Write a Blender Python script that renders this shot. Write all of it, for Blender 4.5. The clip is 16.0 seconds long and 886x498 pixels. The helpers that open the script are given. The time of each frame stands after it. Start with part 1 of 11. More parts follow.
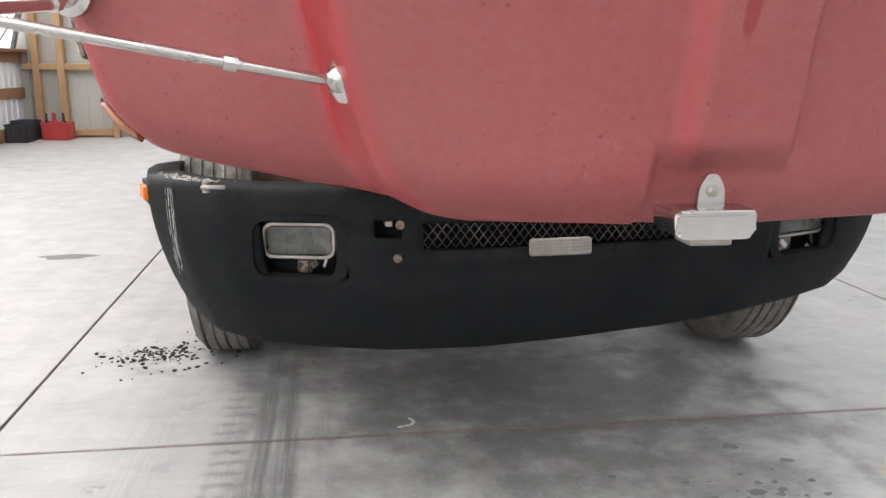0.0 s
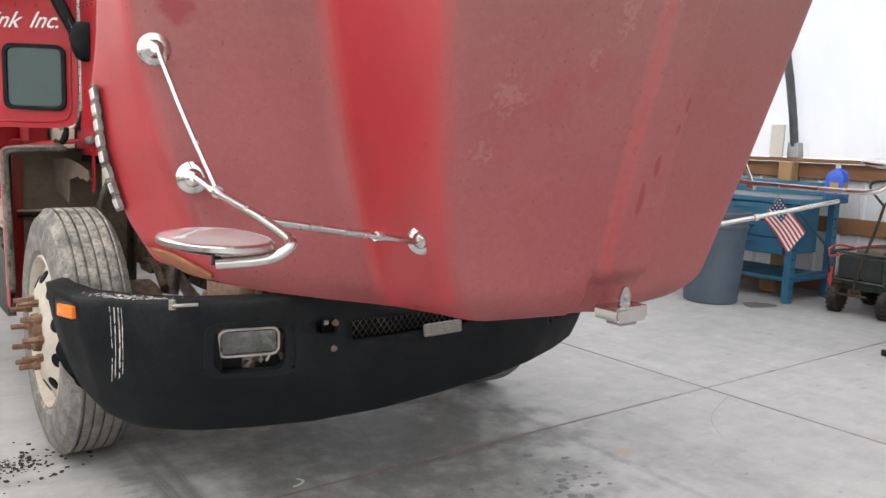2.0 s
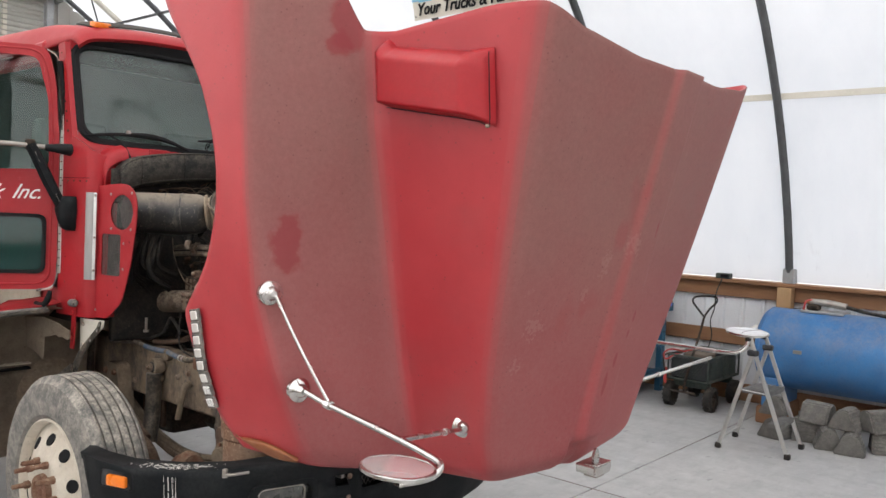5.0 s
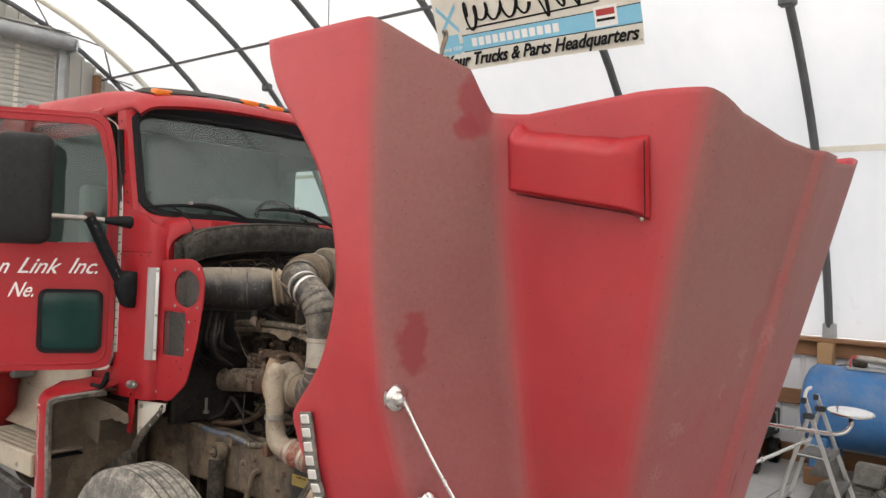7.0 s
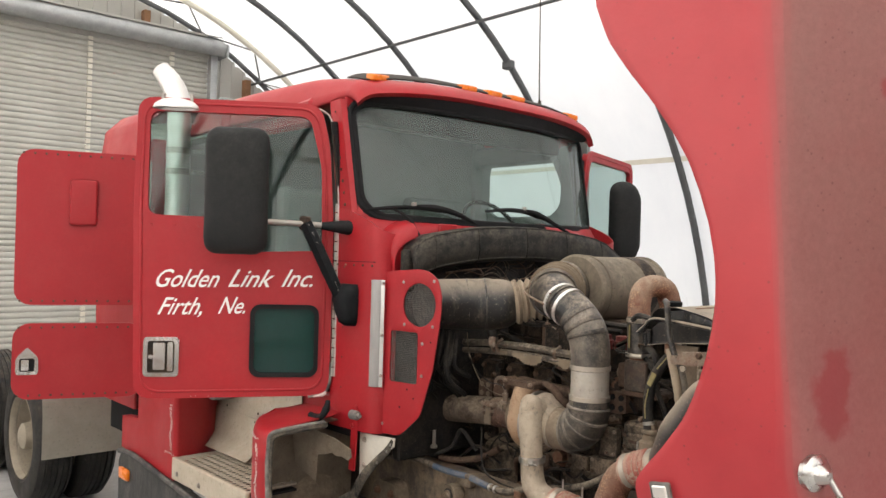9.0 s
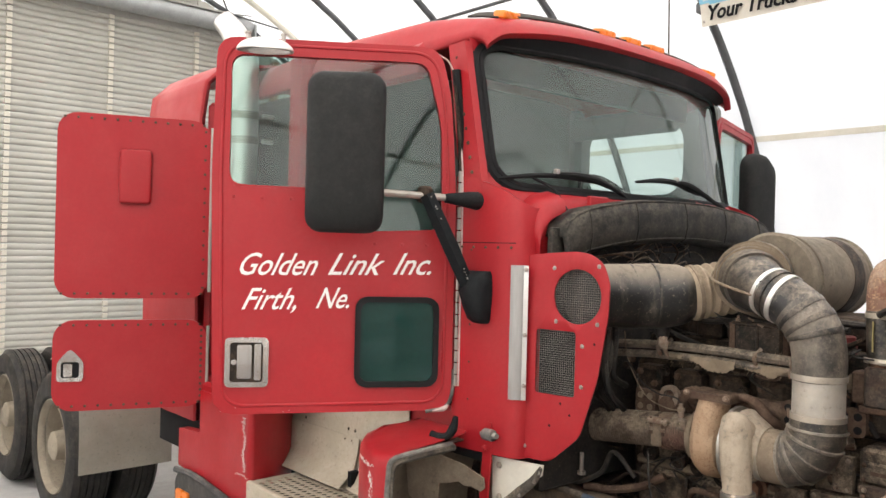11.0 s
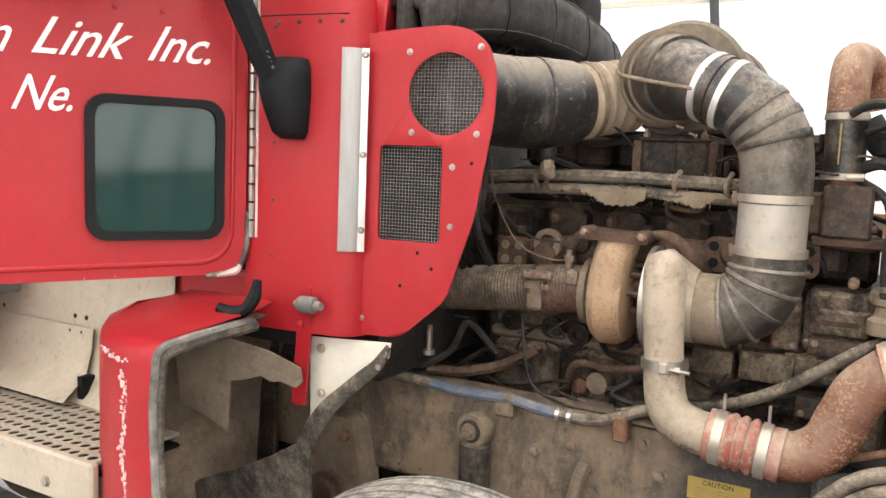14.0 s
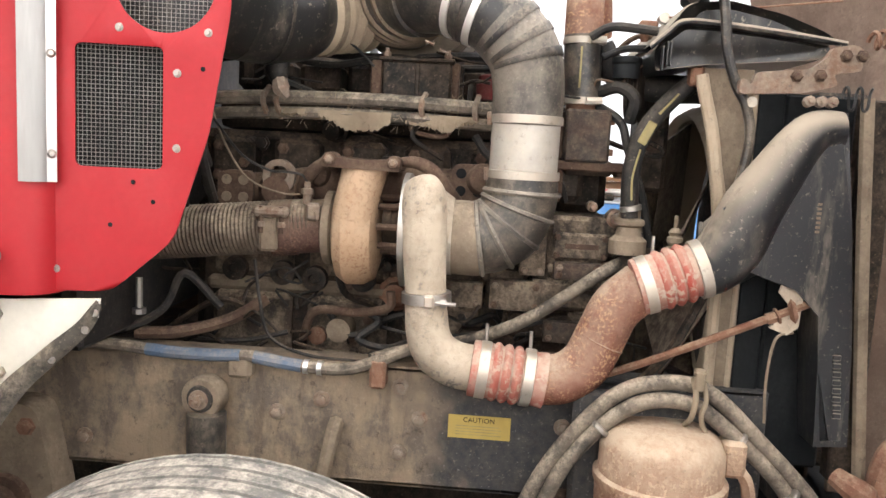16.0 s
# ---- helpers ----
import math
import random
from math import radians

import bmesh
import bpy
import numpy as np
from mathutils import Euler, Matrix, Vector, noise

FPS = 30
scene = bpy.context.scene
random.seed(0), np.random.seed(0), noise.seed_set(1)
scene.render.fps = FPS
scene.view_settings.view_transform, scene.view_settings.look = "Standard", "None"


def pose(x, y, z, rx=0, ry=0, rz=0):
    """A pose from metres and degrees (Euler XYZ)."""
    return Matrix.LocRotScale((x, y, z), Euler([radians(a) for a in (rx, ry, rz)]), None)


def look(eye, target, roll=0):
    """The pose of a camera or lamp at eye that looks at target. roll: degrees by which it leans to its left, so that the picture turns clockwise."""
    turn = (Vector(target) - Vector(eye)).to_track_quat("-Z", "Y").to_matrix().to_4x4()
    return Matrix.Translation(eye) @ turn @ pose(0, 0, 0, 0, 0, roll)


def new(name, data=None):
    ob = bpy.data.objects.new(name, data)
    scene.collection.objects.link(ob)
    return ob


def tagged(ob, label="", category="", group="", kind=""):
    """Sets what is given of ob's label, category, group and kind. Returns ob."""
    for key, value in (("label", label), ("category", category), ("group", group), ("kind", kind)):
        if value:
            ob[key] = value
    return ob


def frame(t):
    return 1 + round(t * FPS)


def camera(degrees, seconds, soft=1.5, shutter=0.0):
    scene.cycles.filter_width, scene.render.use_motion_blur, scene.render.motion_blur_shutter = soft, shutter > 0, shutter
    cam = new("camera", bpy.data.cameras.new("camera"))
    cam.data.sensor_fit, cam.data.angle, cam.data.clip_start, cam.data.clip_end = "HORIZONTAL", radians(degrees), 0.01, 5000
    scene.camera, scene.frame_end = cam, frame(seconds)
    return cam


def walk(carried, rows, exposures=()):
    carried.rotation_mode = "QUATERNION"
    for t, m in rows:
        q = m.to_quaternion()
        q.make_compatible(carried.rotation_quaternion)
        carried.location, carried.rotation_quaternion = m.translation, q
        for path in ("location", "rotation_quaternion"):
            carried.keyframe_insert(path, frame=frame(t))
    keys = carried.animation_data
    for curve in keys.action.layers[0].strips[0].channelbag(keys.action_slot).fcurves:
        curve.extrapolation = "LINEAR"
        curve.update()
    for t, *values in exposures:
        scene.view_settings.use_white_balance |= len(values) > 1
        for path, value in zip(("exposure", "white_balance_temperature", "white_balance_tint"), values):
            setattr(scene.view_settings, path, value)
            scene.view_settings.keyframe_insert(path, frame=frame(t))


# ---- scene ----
cam = camera(57.9, 16.0)
METRES, EYE, TILT, LEAN, TURN, SIDE = 6.3, 1.18, -12.9, -0.6, -8.0, -0.66
ROWS = [
    (0.0, 0.0, 0.0, 0.0, 0.0, 0.0, 0.0),
    (0.5, -0.0404, -0.0256, 0.0028, -7.34, -0.08, 1.31),
    (1.0, -0.081, -0.0568, 0.0121, -15.65, 0.66, 2.7),
    (1.5, -0.1308, -0.0703, 0.0159, -22.2, 2.17, 3.67),
    (2.0, -0.1787, -0.0881, 0.0212, -28.2, 3.26, 4.64),
    (2.5, -0.219, -0.1179, 0.0294, -31.13, 3.78, 5.12),
    (3.0, -0.2479, -0.1306, 0.0419, -33.46, 3.46, 5.53),
    (3.5, -0.2769, -0.1306, 0.056, -35.99, 3.55, 5.85),
    (4.0, -0.302, -0.1354, 0.0664, -38.44, 4.38, 6.26),
    (6.5, -0.3639, -0.0921, 0.1232, -42.4, 9.69, 6.91),
    (7.0, -0.3715, -0.0669, 0.1314, -41.98, 9.78, 6.89),
    (7.5, -0.3825, -0.0333, 0.1413, -40.59, 9.96, 6.73),
    (8.0, -0.384, 0.0013, 0.1486, -37.84, 10.23, 6.53),
    (8.5, -0.3807, 0.0414, 0.1599, -35.31, 10.49, 6.3),
    (9.0, -0.3838, 0.0761, 0.1667, -33.73, 10.7, 6.14),
    (9.5, -0.3971, 0.1096, 0.1752, -33.22, 10.76, 6.08),
    (12.0, -0.3662, 0.2745, 0.1851, -33.74, 9.07, 6.37),
    (12.5, -0.3513, 0.2984, 0.1818, -36.3, 6.73, 6.75),
    (13.0, -0.3321, 0.3203, 0.1777, -38.4, 4.96, 7.07),
    (13.5, -0.3237, 0.3353, 0.1732, -43.53, 3.27, 7.61),
    (14.0, -0.3251, 0.3596, 0.1717, -52.35, 0.96, 8.36),
    (14.5, -0.3298, 0.3856, 0.1707, -62.33, -1.68, 8.99),
    (15.0, -0.3313, 0.3979, 0.168, -70.18, -3.56, 9.42),
    (15.5, -0.3223, 0.4026, 0.1639, -74.42, -4.45, 9.63),
    (16.0, -0.3078, 0.4093, 0.163, -77.81, -5.2, 9.72),
]
EXPOSURE = [(0.0, 1.84, 6500, 10), (1.0, 1.76, 6500, 10), (2.5, 1.66, 6500, 10), (3.5, 1.60, 6500, 10), (4.1, 1.50, 6500, 10), (7.0, 1.32, 6900, 10), (9.0, 1.49, 7000, 10), (9.6, 1.36, 7000, 10), (12.0, 2.09, 6900, 10), (13.0, 2.23, 6900, 10), (14.5, 2.16, 6800, 10), (15.5, 2.44, 6700, 10), (16.0, 2.43, 6700, 10)]
START = pose(SIDE, 0, EYE, TILT, LEAN, TURN)
walk(cam, [(t, START @ pose(METRES * x, METRES * y, METRES * z, 90 + pitch, roll, yaw)) for t, x, y, z, yaw, pitch, roll in ROWS], EXPOSURE)

# ---- daylight: a thin overcast over a white fabric hall ----
world = bpy.data.worlds.new("overcast")
scene.world = world
world.use_nodes = True
wn, wl = world.node_tree.nodes, world.node_tree.links
sky = wn.new("ShaderNodeTexSky")
sky.sky_type, sky.sun_disc = "NISHITA", False
sky.sun_elevation, sky.sun_rotation = radians(46), radians(222)
sky.air_density, sky.dust_density = 1.0, 3.0
grey = wn.new("ShaderNodeHueSaturation")
grey.inputs["Saturation"].default_value = 0.25
wl.new(sky.outputs[0], grey.inputs["Color"])
wl.new(grey.outputs[0], wn["Background"].inputs["Color"])
wn["Background"].inputs["Strength"].default_value = 0.15
sun_data = bpy.data.lights.new("sun", "SUN")
sun_data.energy, sun_data.angle, sun_data.color = 3.5, radians(12), (1.0, 0.95, 0.88)
sun = new("sun", sun_data)
sun.matrix_world = look((-8, -7, 11), (0, 2, 0))

# ---- materials ----
def nodes_of(name, rough=0.5, metal=0.0, spec=0.5):
    m = bpy.data.materials.new(name)
    m.use_nodes = True
    n, l = m.node_tree.nodes, m.node_tree.links
    b = n["Principled BSDF"]
    b.inputs["Roughness"].default_value = rough
    b.inputs["Metallic"].default_value = metal
    b.inputs["Specular IOR Level"].default_value = spec
    return m, n, l, b


def coords(n, l, scale=(1, 1, 1)):
    g = n.new("ShaderNodeNewGeometry")
    mp = n.new("ShaderNodeMapping")
    mp.inputs["Scale"].default_value = scale
    l.new(g.outputs["Position"], mp.inputs["Vector"])
    return mp.outputs[0]


def noise_of(n, l, vec, scale, detail=4, rough=0.6, lo=0.35, hi=0.65):
    t = n.new("ShaderNodeTexNoise")
    t.inputs["Scale"].default_value = scale
    t.inputs["Detail"].default_value = detail
    t.inputs["Roughness"].default_value = rough
    l.new(vec, t.inputs["Vector"])
    r = n.new("ShaderNodeMapRange")
    r.inputs["From Min"].default_value, r.inputs["From Max"].default_value = lo, hi
    l.new(t.outputs["Fac"], r.inputs["Value"])
    return r.outputs[0]


def blend(n, l, fac, a, b):
    x = n.new("ShaderNodeMix")
    x.data_type = "RGBA"
    if isinstance(fac, float):
        x.inputs["Factor"].default_value = fac
    else:
        l.new(fac, x.inputs["Factor"])
    for sock, v in (("A", a), ("B", b)):
        s = [i for i in x.inputs if i.name == sock and i.type == "RGBA"][0]
        if isinstance(v, tuple):
            s.default_value = (*v, 1)
        else:
            l.new(v, s)
    return [o for o in x.outputs if o.type == "RGBA"][0]


def maths(n, l, op, a, b=None):
    x = n.new("ShaderNodeMath")
    x.operation = op
    x.use_clamp = True
    for i, v in enumerate((a, b)):
        if v is None:
            continue
        if isinstance(v, (int, float)):
            x.inputs[i].default_value = v
        else:
            l.new(v, x.inputs[i])
    return x.outputs[0]


def relief(n, l, b, height, strength=0.2, dist=0.005):
    k = n.new("ShaderNodeBump")
    k.inputs["Strength"].default_value, k.inputs["Distance"].default_value = strength, dist
    l.new(height, k.inputs["Height"])
    l.new(k.outputs[0], b.inputs["Normal"])


def blot_mask(n, l, centre, size, rough=0.35, edge=(1.0, 0.7), warp=6.0):
    """A mask that is 1 inside a ragged blot round a place and 0 outside it."""
    g = n.new("ShaderNodeNewGeometry")
    a = n.new("ShaderNodeVectorMath")
    a.operation = "SUBTRACT"
    a.inputs[1].default_value = centre
    l.new(g.outputs["Position"], a.inputs[0])
    d = n.new("ShaderNodeVectorMath")
    d.operation = "DIVIDE"
    d.inputs[1].default_value = size
    l.new(a.outputs[0], d.inputs[0])
    e = n.new("ShaderNodeVectorMath")
    e.operation = "LENGTH"
    l.new(d.outputs[0], e.inputs[0])
    t = n.new("ShaderNodeTexNoise")
    t.inputs["Scale"].default_value, t.inputs["Detail"].default_value = warp, 6
    l.new(g.outputs["Position"], t.inputs["Vector"])
    k = n.new("ShaderNodeMath")
    k.operation = "MULTIPLY_ADD"
    l.new(t.outputs["Fac"], k.inputs[0])
    k.inputs[1].default_value = rough * 4
    k.inputs[2].default_value = -rough * 2
    s = n.new("ShaderNodeMath")
    s.operation = "ADD"
    l.new(e.outputs["Value"], s.inputs[0])
    l.new(k.outputs[0], s.inputs[1])
    r = n.new("ShaderNodeMapRange")
    r.interpolation_type = "SMOOTHSTEP"
    r.inputs["From Min"].default_value, r.inputs["From Max"].default_value = edge
    l.new(s.outputs[0], r.inputs["Value"])
    return r.outputs[0]


def worn(name, base, other, rough=0.5, metal=0.0, big=3.0, fine=40.0, mix=0.6, bump=0.15, dust=None, dust_amount=0.5, stretch=(1, 1, 1), spec=0.5, rough2=None):
    """A surface of two colours in patches, with fine grain, and dust in places if given."""
    m, n, l, b = nodes_of(name, rough, metal, spec)
    v = coords(n, l, stretch)
    f1 = noise_of(n, l, v, big, 5)
    f2 = noise_of(n, l, v, fine, 3, lo=0.3, hi=0.7)
    col = blend(n, l, maths(n, l, "MULTIPLY", f1, mix), base, other)
    tone = tuple(c * 0.72 for c in base)
    col = blend(n, l, maths(n, l, "MULTIPLY", f2, 0.35), col, tone)
    if dust:
        f3 = noise_of(n, l, v, big * 1.7, 8, 0.78, 0.42, 0.60)
        grit = noise_of(n, l, v, 85, 5, 0.75, 0.36, 0.60)
        f3 = maths(n, l, "MULTIPLY", f3, maths(n, l, "ADD", maths(n, l, "MULTIPLY", grit, 0.75), 0.35))
        g = n.new("ShaderNodeNewGeometry")
        s = n.new("ShaderNodeSeparateXYZ")
        l.new(g.outputs["Normal"], s.inputs[0])
        up = n.new("ShaderNodeMapRange")
        up.inputs["From Min"].default_value, up.inputs["From Max"].default_value = -0.3, 0.9
        up.inputs["To Min"].default_value, up.inputs["To Max"].default_value = 0.25, 1.0
        l.new(s.outputs["Z"], up.inputs["Value"])
        f = maths(n, l, "MULTIPLY", maths(n, l, "MULTIPLY", f3, up.outputs[0]), dust_amount * 1.6)
        col = blend(n, l, f, col, dust)
        if dust_amount > 0.15:
            fleck = noise_of(n, l, v, 120, 3, 0.6, 0.63, 0.70)
            col = blend(n, l, maths(n, l, "MULTIPLY", fleck, 0.28), col, tuple(c * 1.1 for c in dust))
            pit = noise_of(n, l, v, 48, 6, 0.75, 0.58, 0.66)
            col = blend(n, l, maths(n, l, "MULTIPLY", pit, 0.55), col, tuple(c * 0.45 for c in base))
    l.new(col, b.inputs["Base Color"])
    rr = n.new("ShaderNodeMapRange")
    rr.inputs["To Min"].default_value, rr.inputs["To Max"].default_value = rough, rough2 if rough2 is not None else min(1, rough + 0.2)
    l.new(f1, rr.inputs["Value"])
    l.new(rr.outputs[0], b.inputs["Roughness"])
    lump = noise_of(n, l, v, 14, 6, 0.7, 0.25, 0.75)
    relief(n, l, b, maths(n, l, "ADD", maths(n, l, "MULTIPLY", f2, 0.5), maths(n, l, "MULTIPLY", lump, 0.5)), bump)
    return m


DUST = (0.36, 0.29, 0.21)


def crusted(name, base, other, speck, dust, lo=-0.1, hi=0.9, amount=0.8, grain=150, bump=0.5):
    """Iron with fine scabs of rust, over which dust has settled from above."""
    m, n, l, b = nodes_of(name, 0.85, 0.0, 0.2)
    v = coords(n, l)
    col = blend(n, l, noise_of(n, l, v, 9, 6, 0.7, 0.35, 0.65), base, other)
    where = noise_of(n, l, v, 12, 4, 0.6, 0.35, 0.62)
    scab = noise_of(n, l, v, grain, 3, 0.6, 0.52, 0.60)
    col = blend(n, l, maths(n, l, "MULTIPLY", maths(n, l, "MULTIPLY", scab, where), 0.9), col, speck)
    pit = noise_of(n, l, v, grain * 0.6, 4, 0.7, 0.60, 0.68)
    col = blend(n, l, maths(n, l, "MULTIPLY", pit, 0.6), col, tuple(c * 0.4 for c in base))
    g = n.new("ShaderNodeNewGeometry")
    s = n.new("ShaderNodeSeparateXYZ")
    l.new(g.outputs["Normal"], s.inputs[0])
    up = n.new("ShaderNodeMapRange")
    up.interpolation_type = "SMOOTHSTEP"
    up.inputs["From Min"].default_value, up.inputs["From Max"].default_value = lo, hi
    l.new(s.outputs["Z"], up.inputs["Value"])
    cloud = noise_of(n, l, v, 14, 7, 0.75, 0.30, 0.58)
    col = blend(n, l, maths(n, l, "MULTIPLY", maths(n, l, "MULTIPLY", up.outputs[0], cloud), amount), col, dust)
    l.new(col, b.inputs["Base Color"])
    relief(n, l, b, maths(n, l, "ADD", maths(n, l, "MULTIPLY", scab, 0.6), maths(n, l, "MULTIPLY", noise_of(n, l, v, 30, 6, 0.7, 0.3, 0.7), 0.4)), bump)
    return m


def settled(name, base, dust, lo=-0.1, hi=0.55, rough=0.35, smears=0.4):
    """A smooth dark moulding on whose upper side a soft coat of dust has settled."""
    m, n, l, b = nodes_of(name, rough)
    v = coords(n, l)
    g = n.new("ShaderNodeNewGeometry")
    s = n.new("ShaderNodeSeparateXYZ")
    l.new(g.outputs["Normal"], s.inputs[0])
    up = n.new("ShaderNodeMapRange")
    up.interpolation_type = "SMOOTHSTEP"
    up.inputs["From Min"].default_value, up.inputs["From Max"].default_value = lo, hi
    l.new(s.outputs["Z"], up.inputs["Value"])
    soft = noise_of(n, l, v, 5, 5, 0.6, 0.2, 0.6)
    f = maths(n, l, "MULTIPLY", up.outputs[0], maths(n, l, "ADD", maths(n, l, "MULTIPLY", soft, 0.35), 0.6))
    streak = noise_of(n, l, coords(n, l, (1, 1, 0.3)), 16, 6, 0.7, 0.52, 0.75)
    col = blend(n, l, maths(n, l, "MULTIPLY", streak, smears * 0.55), base, dust)
    col = blend(n, l, f, col, dust)
    rub = noise_of(n, l, coords(n, l, (1, 1, 0.6)), 11, 7, 0.75, 0.52, 0.66)
    col = blend(n, l, maths(n, l, "MULTIPLY", rub, 0.5), col, base)
    smear = noise_of(n, l, coords(n, l, (1, 1, 0.25)), 7, 6, 0.7, 0.58, 0.72)
    col = blend(n, l, maths(n, l, "MULTIPLY", smear, smears), col, dust)
    speck = noise_of(n, l, v, 90, 4, 0.7, 0.60, 0.68)
    col = blend(n, l, maths(n, l, "MULTIPLY", speck, 0.45), col, dust)
    l.new(col, b.inputs["Base Color"])
    rr = n.new("ShaderNodeMapRange")
    rr.inputs["To Min"].default_value, rr.inputs["To Max"].default_value = rough, 0.85
    l.new(f, rr.inputs["Value"])
    l.new(rr.outputs[0], b.inputs["Roughness"])
    relief(n, l, b, speck, 0.05)
    return m


def paint_mat():
    return worn("red_paint", (0.365, 0.011, 0.018), (0.30, 0.010, 0.016), 0.36, 0, 2.2, 60, 0.7, 0.03, dust=(0.36, 0.12, 0.10), dust_amount=0.10, spec=0.35)


def hood_mat():
    """Red paint, chalked and dusty where the closed bonnet faces the sky; redder low down."""
    m, n, l, b = nodes_of("faded_red_paint", 0.5)
    v = coords(n, l)
    g = n.new("ShaderNodeNewGeometry")
    s = n.new("ShaderNodeSeparateXYZ")
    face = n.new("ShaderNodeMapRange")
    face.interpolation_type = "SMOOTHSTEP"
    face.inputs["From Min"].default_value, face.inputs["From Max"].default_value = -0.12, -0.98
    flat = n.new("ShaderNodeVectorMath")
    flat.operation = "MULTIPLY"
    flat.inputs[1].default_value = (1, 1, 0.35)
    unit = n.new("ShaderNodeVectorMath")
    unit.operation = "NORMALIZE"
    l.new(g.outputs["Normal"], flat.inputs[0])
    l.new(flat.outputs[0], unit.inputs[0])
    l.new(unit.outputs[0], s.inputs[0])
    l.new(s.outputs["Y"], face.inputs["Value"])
    cloud = noise_of(n, l, v, 2.6, 6, 0.65, 0.3, 0.7)
    speck = noise_of(n, l, v, 55, 4, 0.7, 0.35, 0.75)
    red = blend(n, l, cloud, (0.34, 0.022, 0.030), (0.41, 0.037, 0.043))
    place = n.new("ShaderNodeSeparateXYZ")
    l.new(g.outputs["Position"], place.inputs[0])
    # blends the chalk from red low down to brown higher up
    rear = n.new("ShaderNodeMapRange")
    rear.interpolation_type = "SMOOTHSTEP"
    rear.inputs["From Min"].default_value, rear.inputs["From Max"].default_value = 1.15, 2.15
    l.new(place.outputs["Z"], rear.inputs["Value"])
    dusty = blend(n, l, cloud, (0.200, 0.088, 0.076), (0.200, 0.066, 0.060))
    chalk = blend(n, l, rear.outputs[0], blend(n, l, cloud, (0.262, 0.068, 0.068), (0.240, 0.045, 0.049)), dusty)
    chalk = blend(n, l, maths(n, l, "MULTIPLY", speck, 0.35), chalk, (0.285, 0.115, 0.105))
    grain = noise_of(n, l, v, 120, 5, 0.75, 0.50, 0.68)
    chalk = blend(n, l, maths(n, l, "MULTIPLY", grain, 0.22), chalk, (0.15, 0.040, 0.042))
    smear = noise_of(n, l, coords(n, l, (1, 1, 0.45)), 3.1, 3, 0.5, 0.66, 0.70)
    chalk = blend(n, l, maths(n, l, "MULTIPLY", smear, 0.35), chalk, (0.24, 0.030, 0.034))
    pale = noise_of(n, l, coords(n, l, (1, 1, 1.4)), 7.0, 8, 0.75, 0.64, 0.74)
    chalk = blend(n, l, maths(n, l, "MULTIPLY", pale, 0.30), chalk, (0.36, 0.20, 0.18))
    for at, size in (((-1.165, 1.75, 1.79), (0.062, 0.3, 0.12)), ((-0.985, 1.72, 2.55), (0.072, 0.3, 0.115)), ((-1.02, 1.72, 2.47), (0.05, 0.3, 0.05)), ((0.033, 1.08, 1.91), (0.011, 0.2, 0.09)), ((0.058, 1.10, 1.54), (0.014, 0.2, 0.03)), ((0.042, 1.11, 1.47), (0.012, 0.2, 0.02)), ((-0.008, 1.13, 1.37), (0.014, 0.2, 0.05)), ((-0.045, 1.14, 1.27), (0.014, 0.2, 0.07))):
        chalk = blend(n, l, maths(n, l, "MULTIPLY", blot_mask(n, l, at, size, 0.5, (1.0, 0.55), 14), 0.75), chalk, (0.20, 0.016, 0.022))
    for at, size in (((-0.22, 1.1, 1.755), (0.03, 0.3, 0.05)), ((-0.10, 1.1, 1.83), (0.025, 0.3, 0.05)), ((-0.30, 1.1, 1.64), (0.02, 0.3, 0.03)), ((-0.54, 1.1, 1.53), (0.05, 0.3, 0.04)), ((-0.58, 1.1, 1.39), (0.03, 0.3, 0.03))):
        chalk = blend(n, l, maths(n, l, "MULTIPLY", blot_mask(n, l, at, size, 1.2, (1.0, 0.3), 70), 0.18), chalk, (0.40, 0.25, 0.23))
    # chalk tint on the lower flanks, holding their glare at low angles in colour
    low = maths(n, l, "MULTIPLY", blot_mask(n, l, (-0.03, 1.35, 1.25), (0.80, 0.6, 0.75), 0.5, (1.2, 0.4), 3), 0.34)
    chalk_mix = maths(n, l, "MAXIMUM", face.outputs[0], low)
    col = blend(n, l, chalk_mix, red, chalk)
    pit = n.new("ShaderNodeTexVoronoi")
    pit.inputs["Scale"].default_value = 42
    l.new(v, pit.inputs["Vector"])
    dot = n.new("ShaderNodeMapRange")
    dot.inputs["From Min"].default_value, dot.inputs["From Max"].default_value = 0.17, 0.08
    l.new(pit.outputs["Distance"], dot.inputs["Value"])
    pick = noise_of(n, l, v, 9, 2, 0.5, 0.46, 0.60)
    col = blend(n, l, maths(n, l, "MULTIPLY", maths(n, l, "MULTIPLY", dot.outputs[0], pick), 0.6), col, (0.10, 0.025, 0.025))
    l.new(col, b.inputs["Base Color"])
    rr = n.new("ShaderNodeMapRange")
    rr.inputs["To Min"].default_value, rr.inputs["To Max"].default_value = 0.42, 0.7
    l.new(face.outputs[0], rr.inputs["Value"])
    l.new(rr.outputs[0], b.inputs["Roughness"])
    relief(n, l, b, speck, 0.05)
    return m


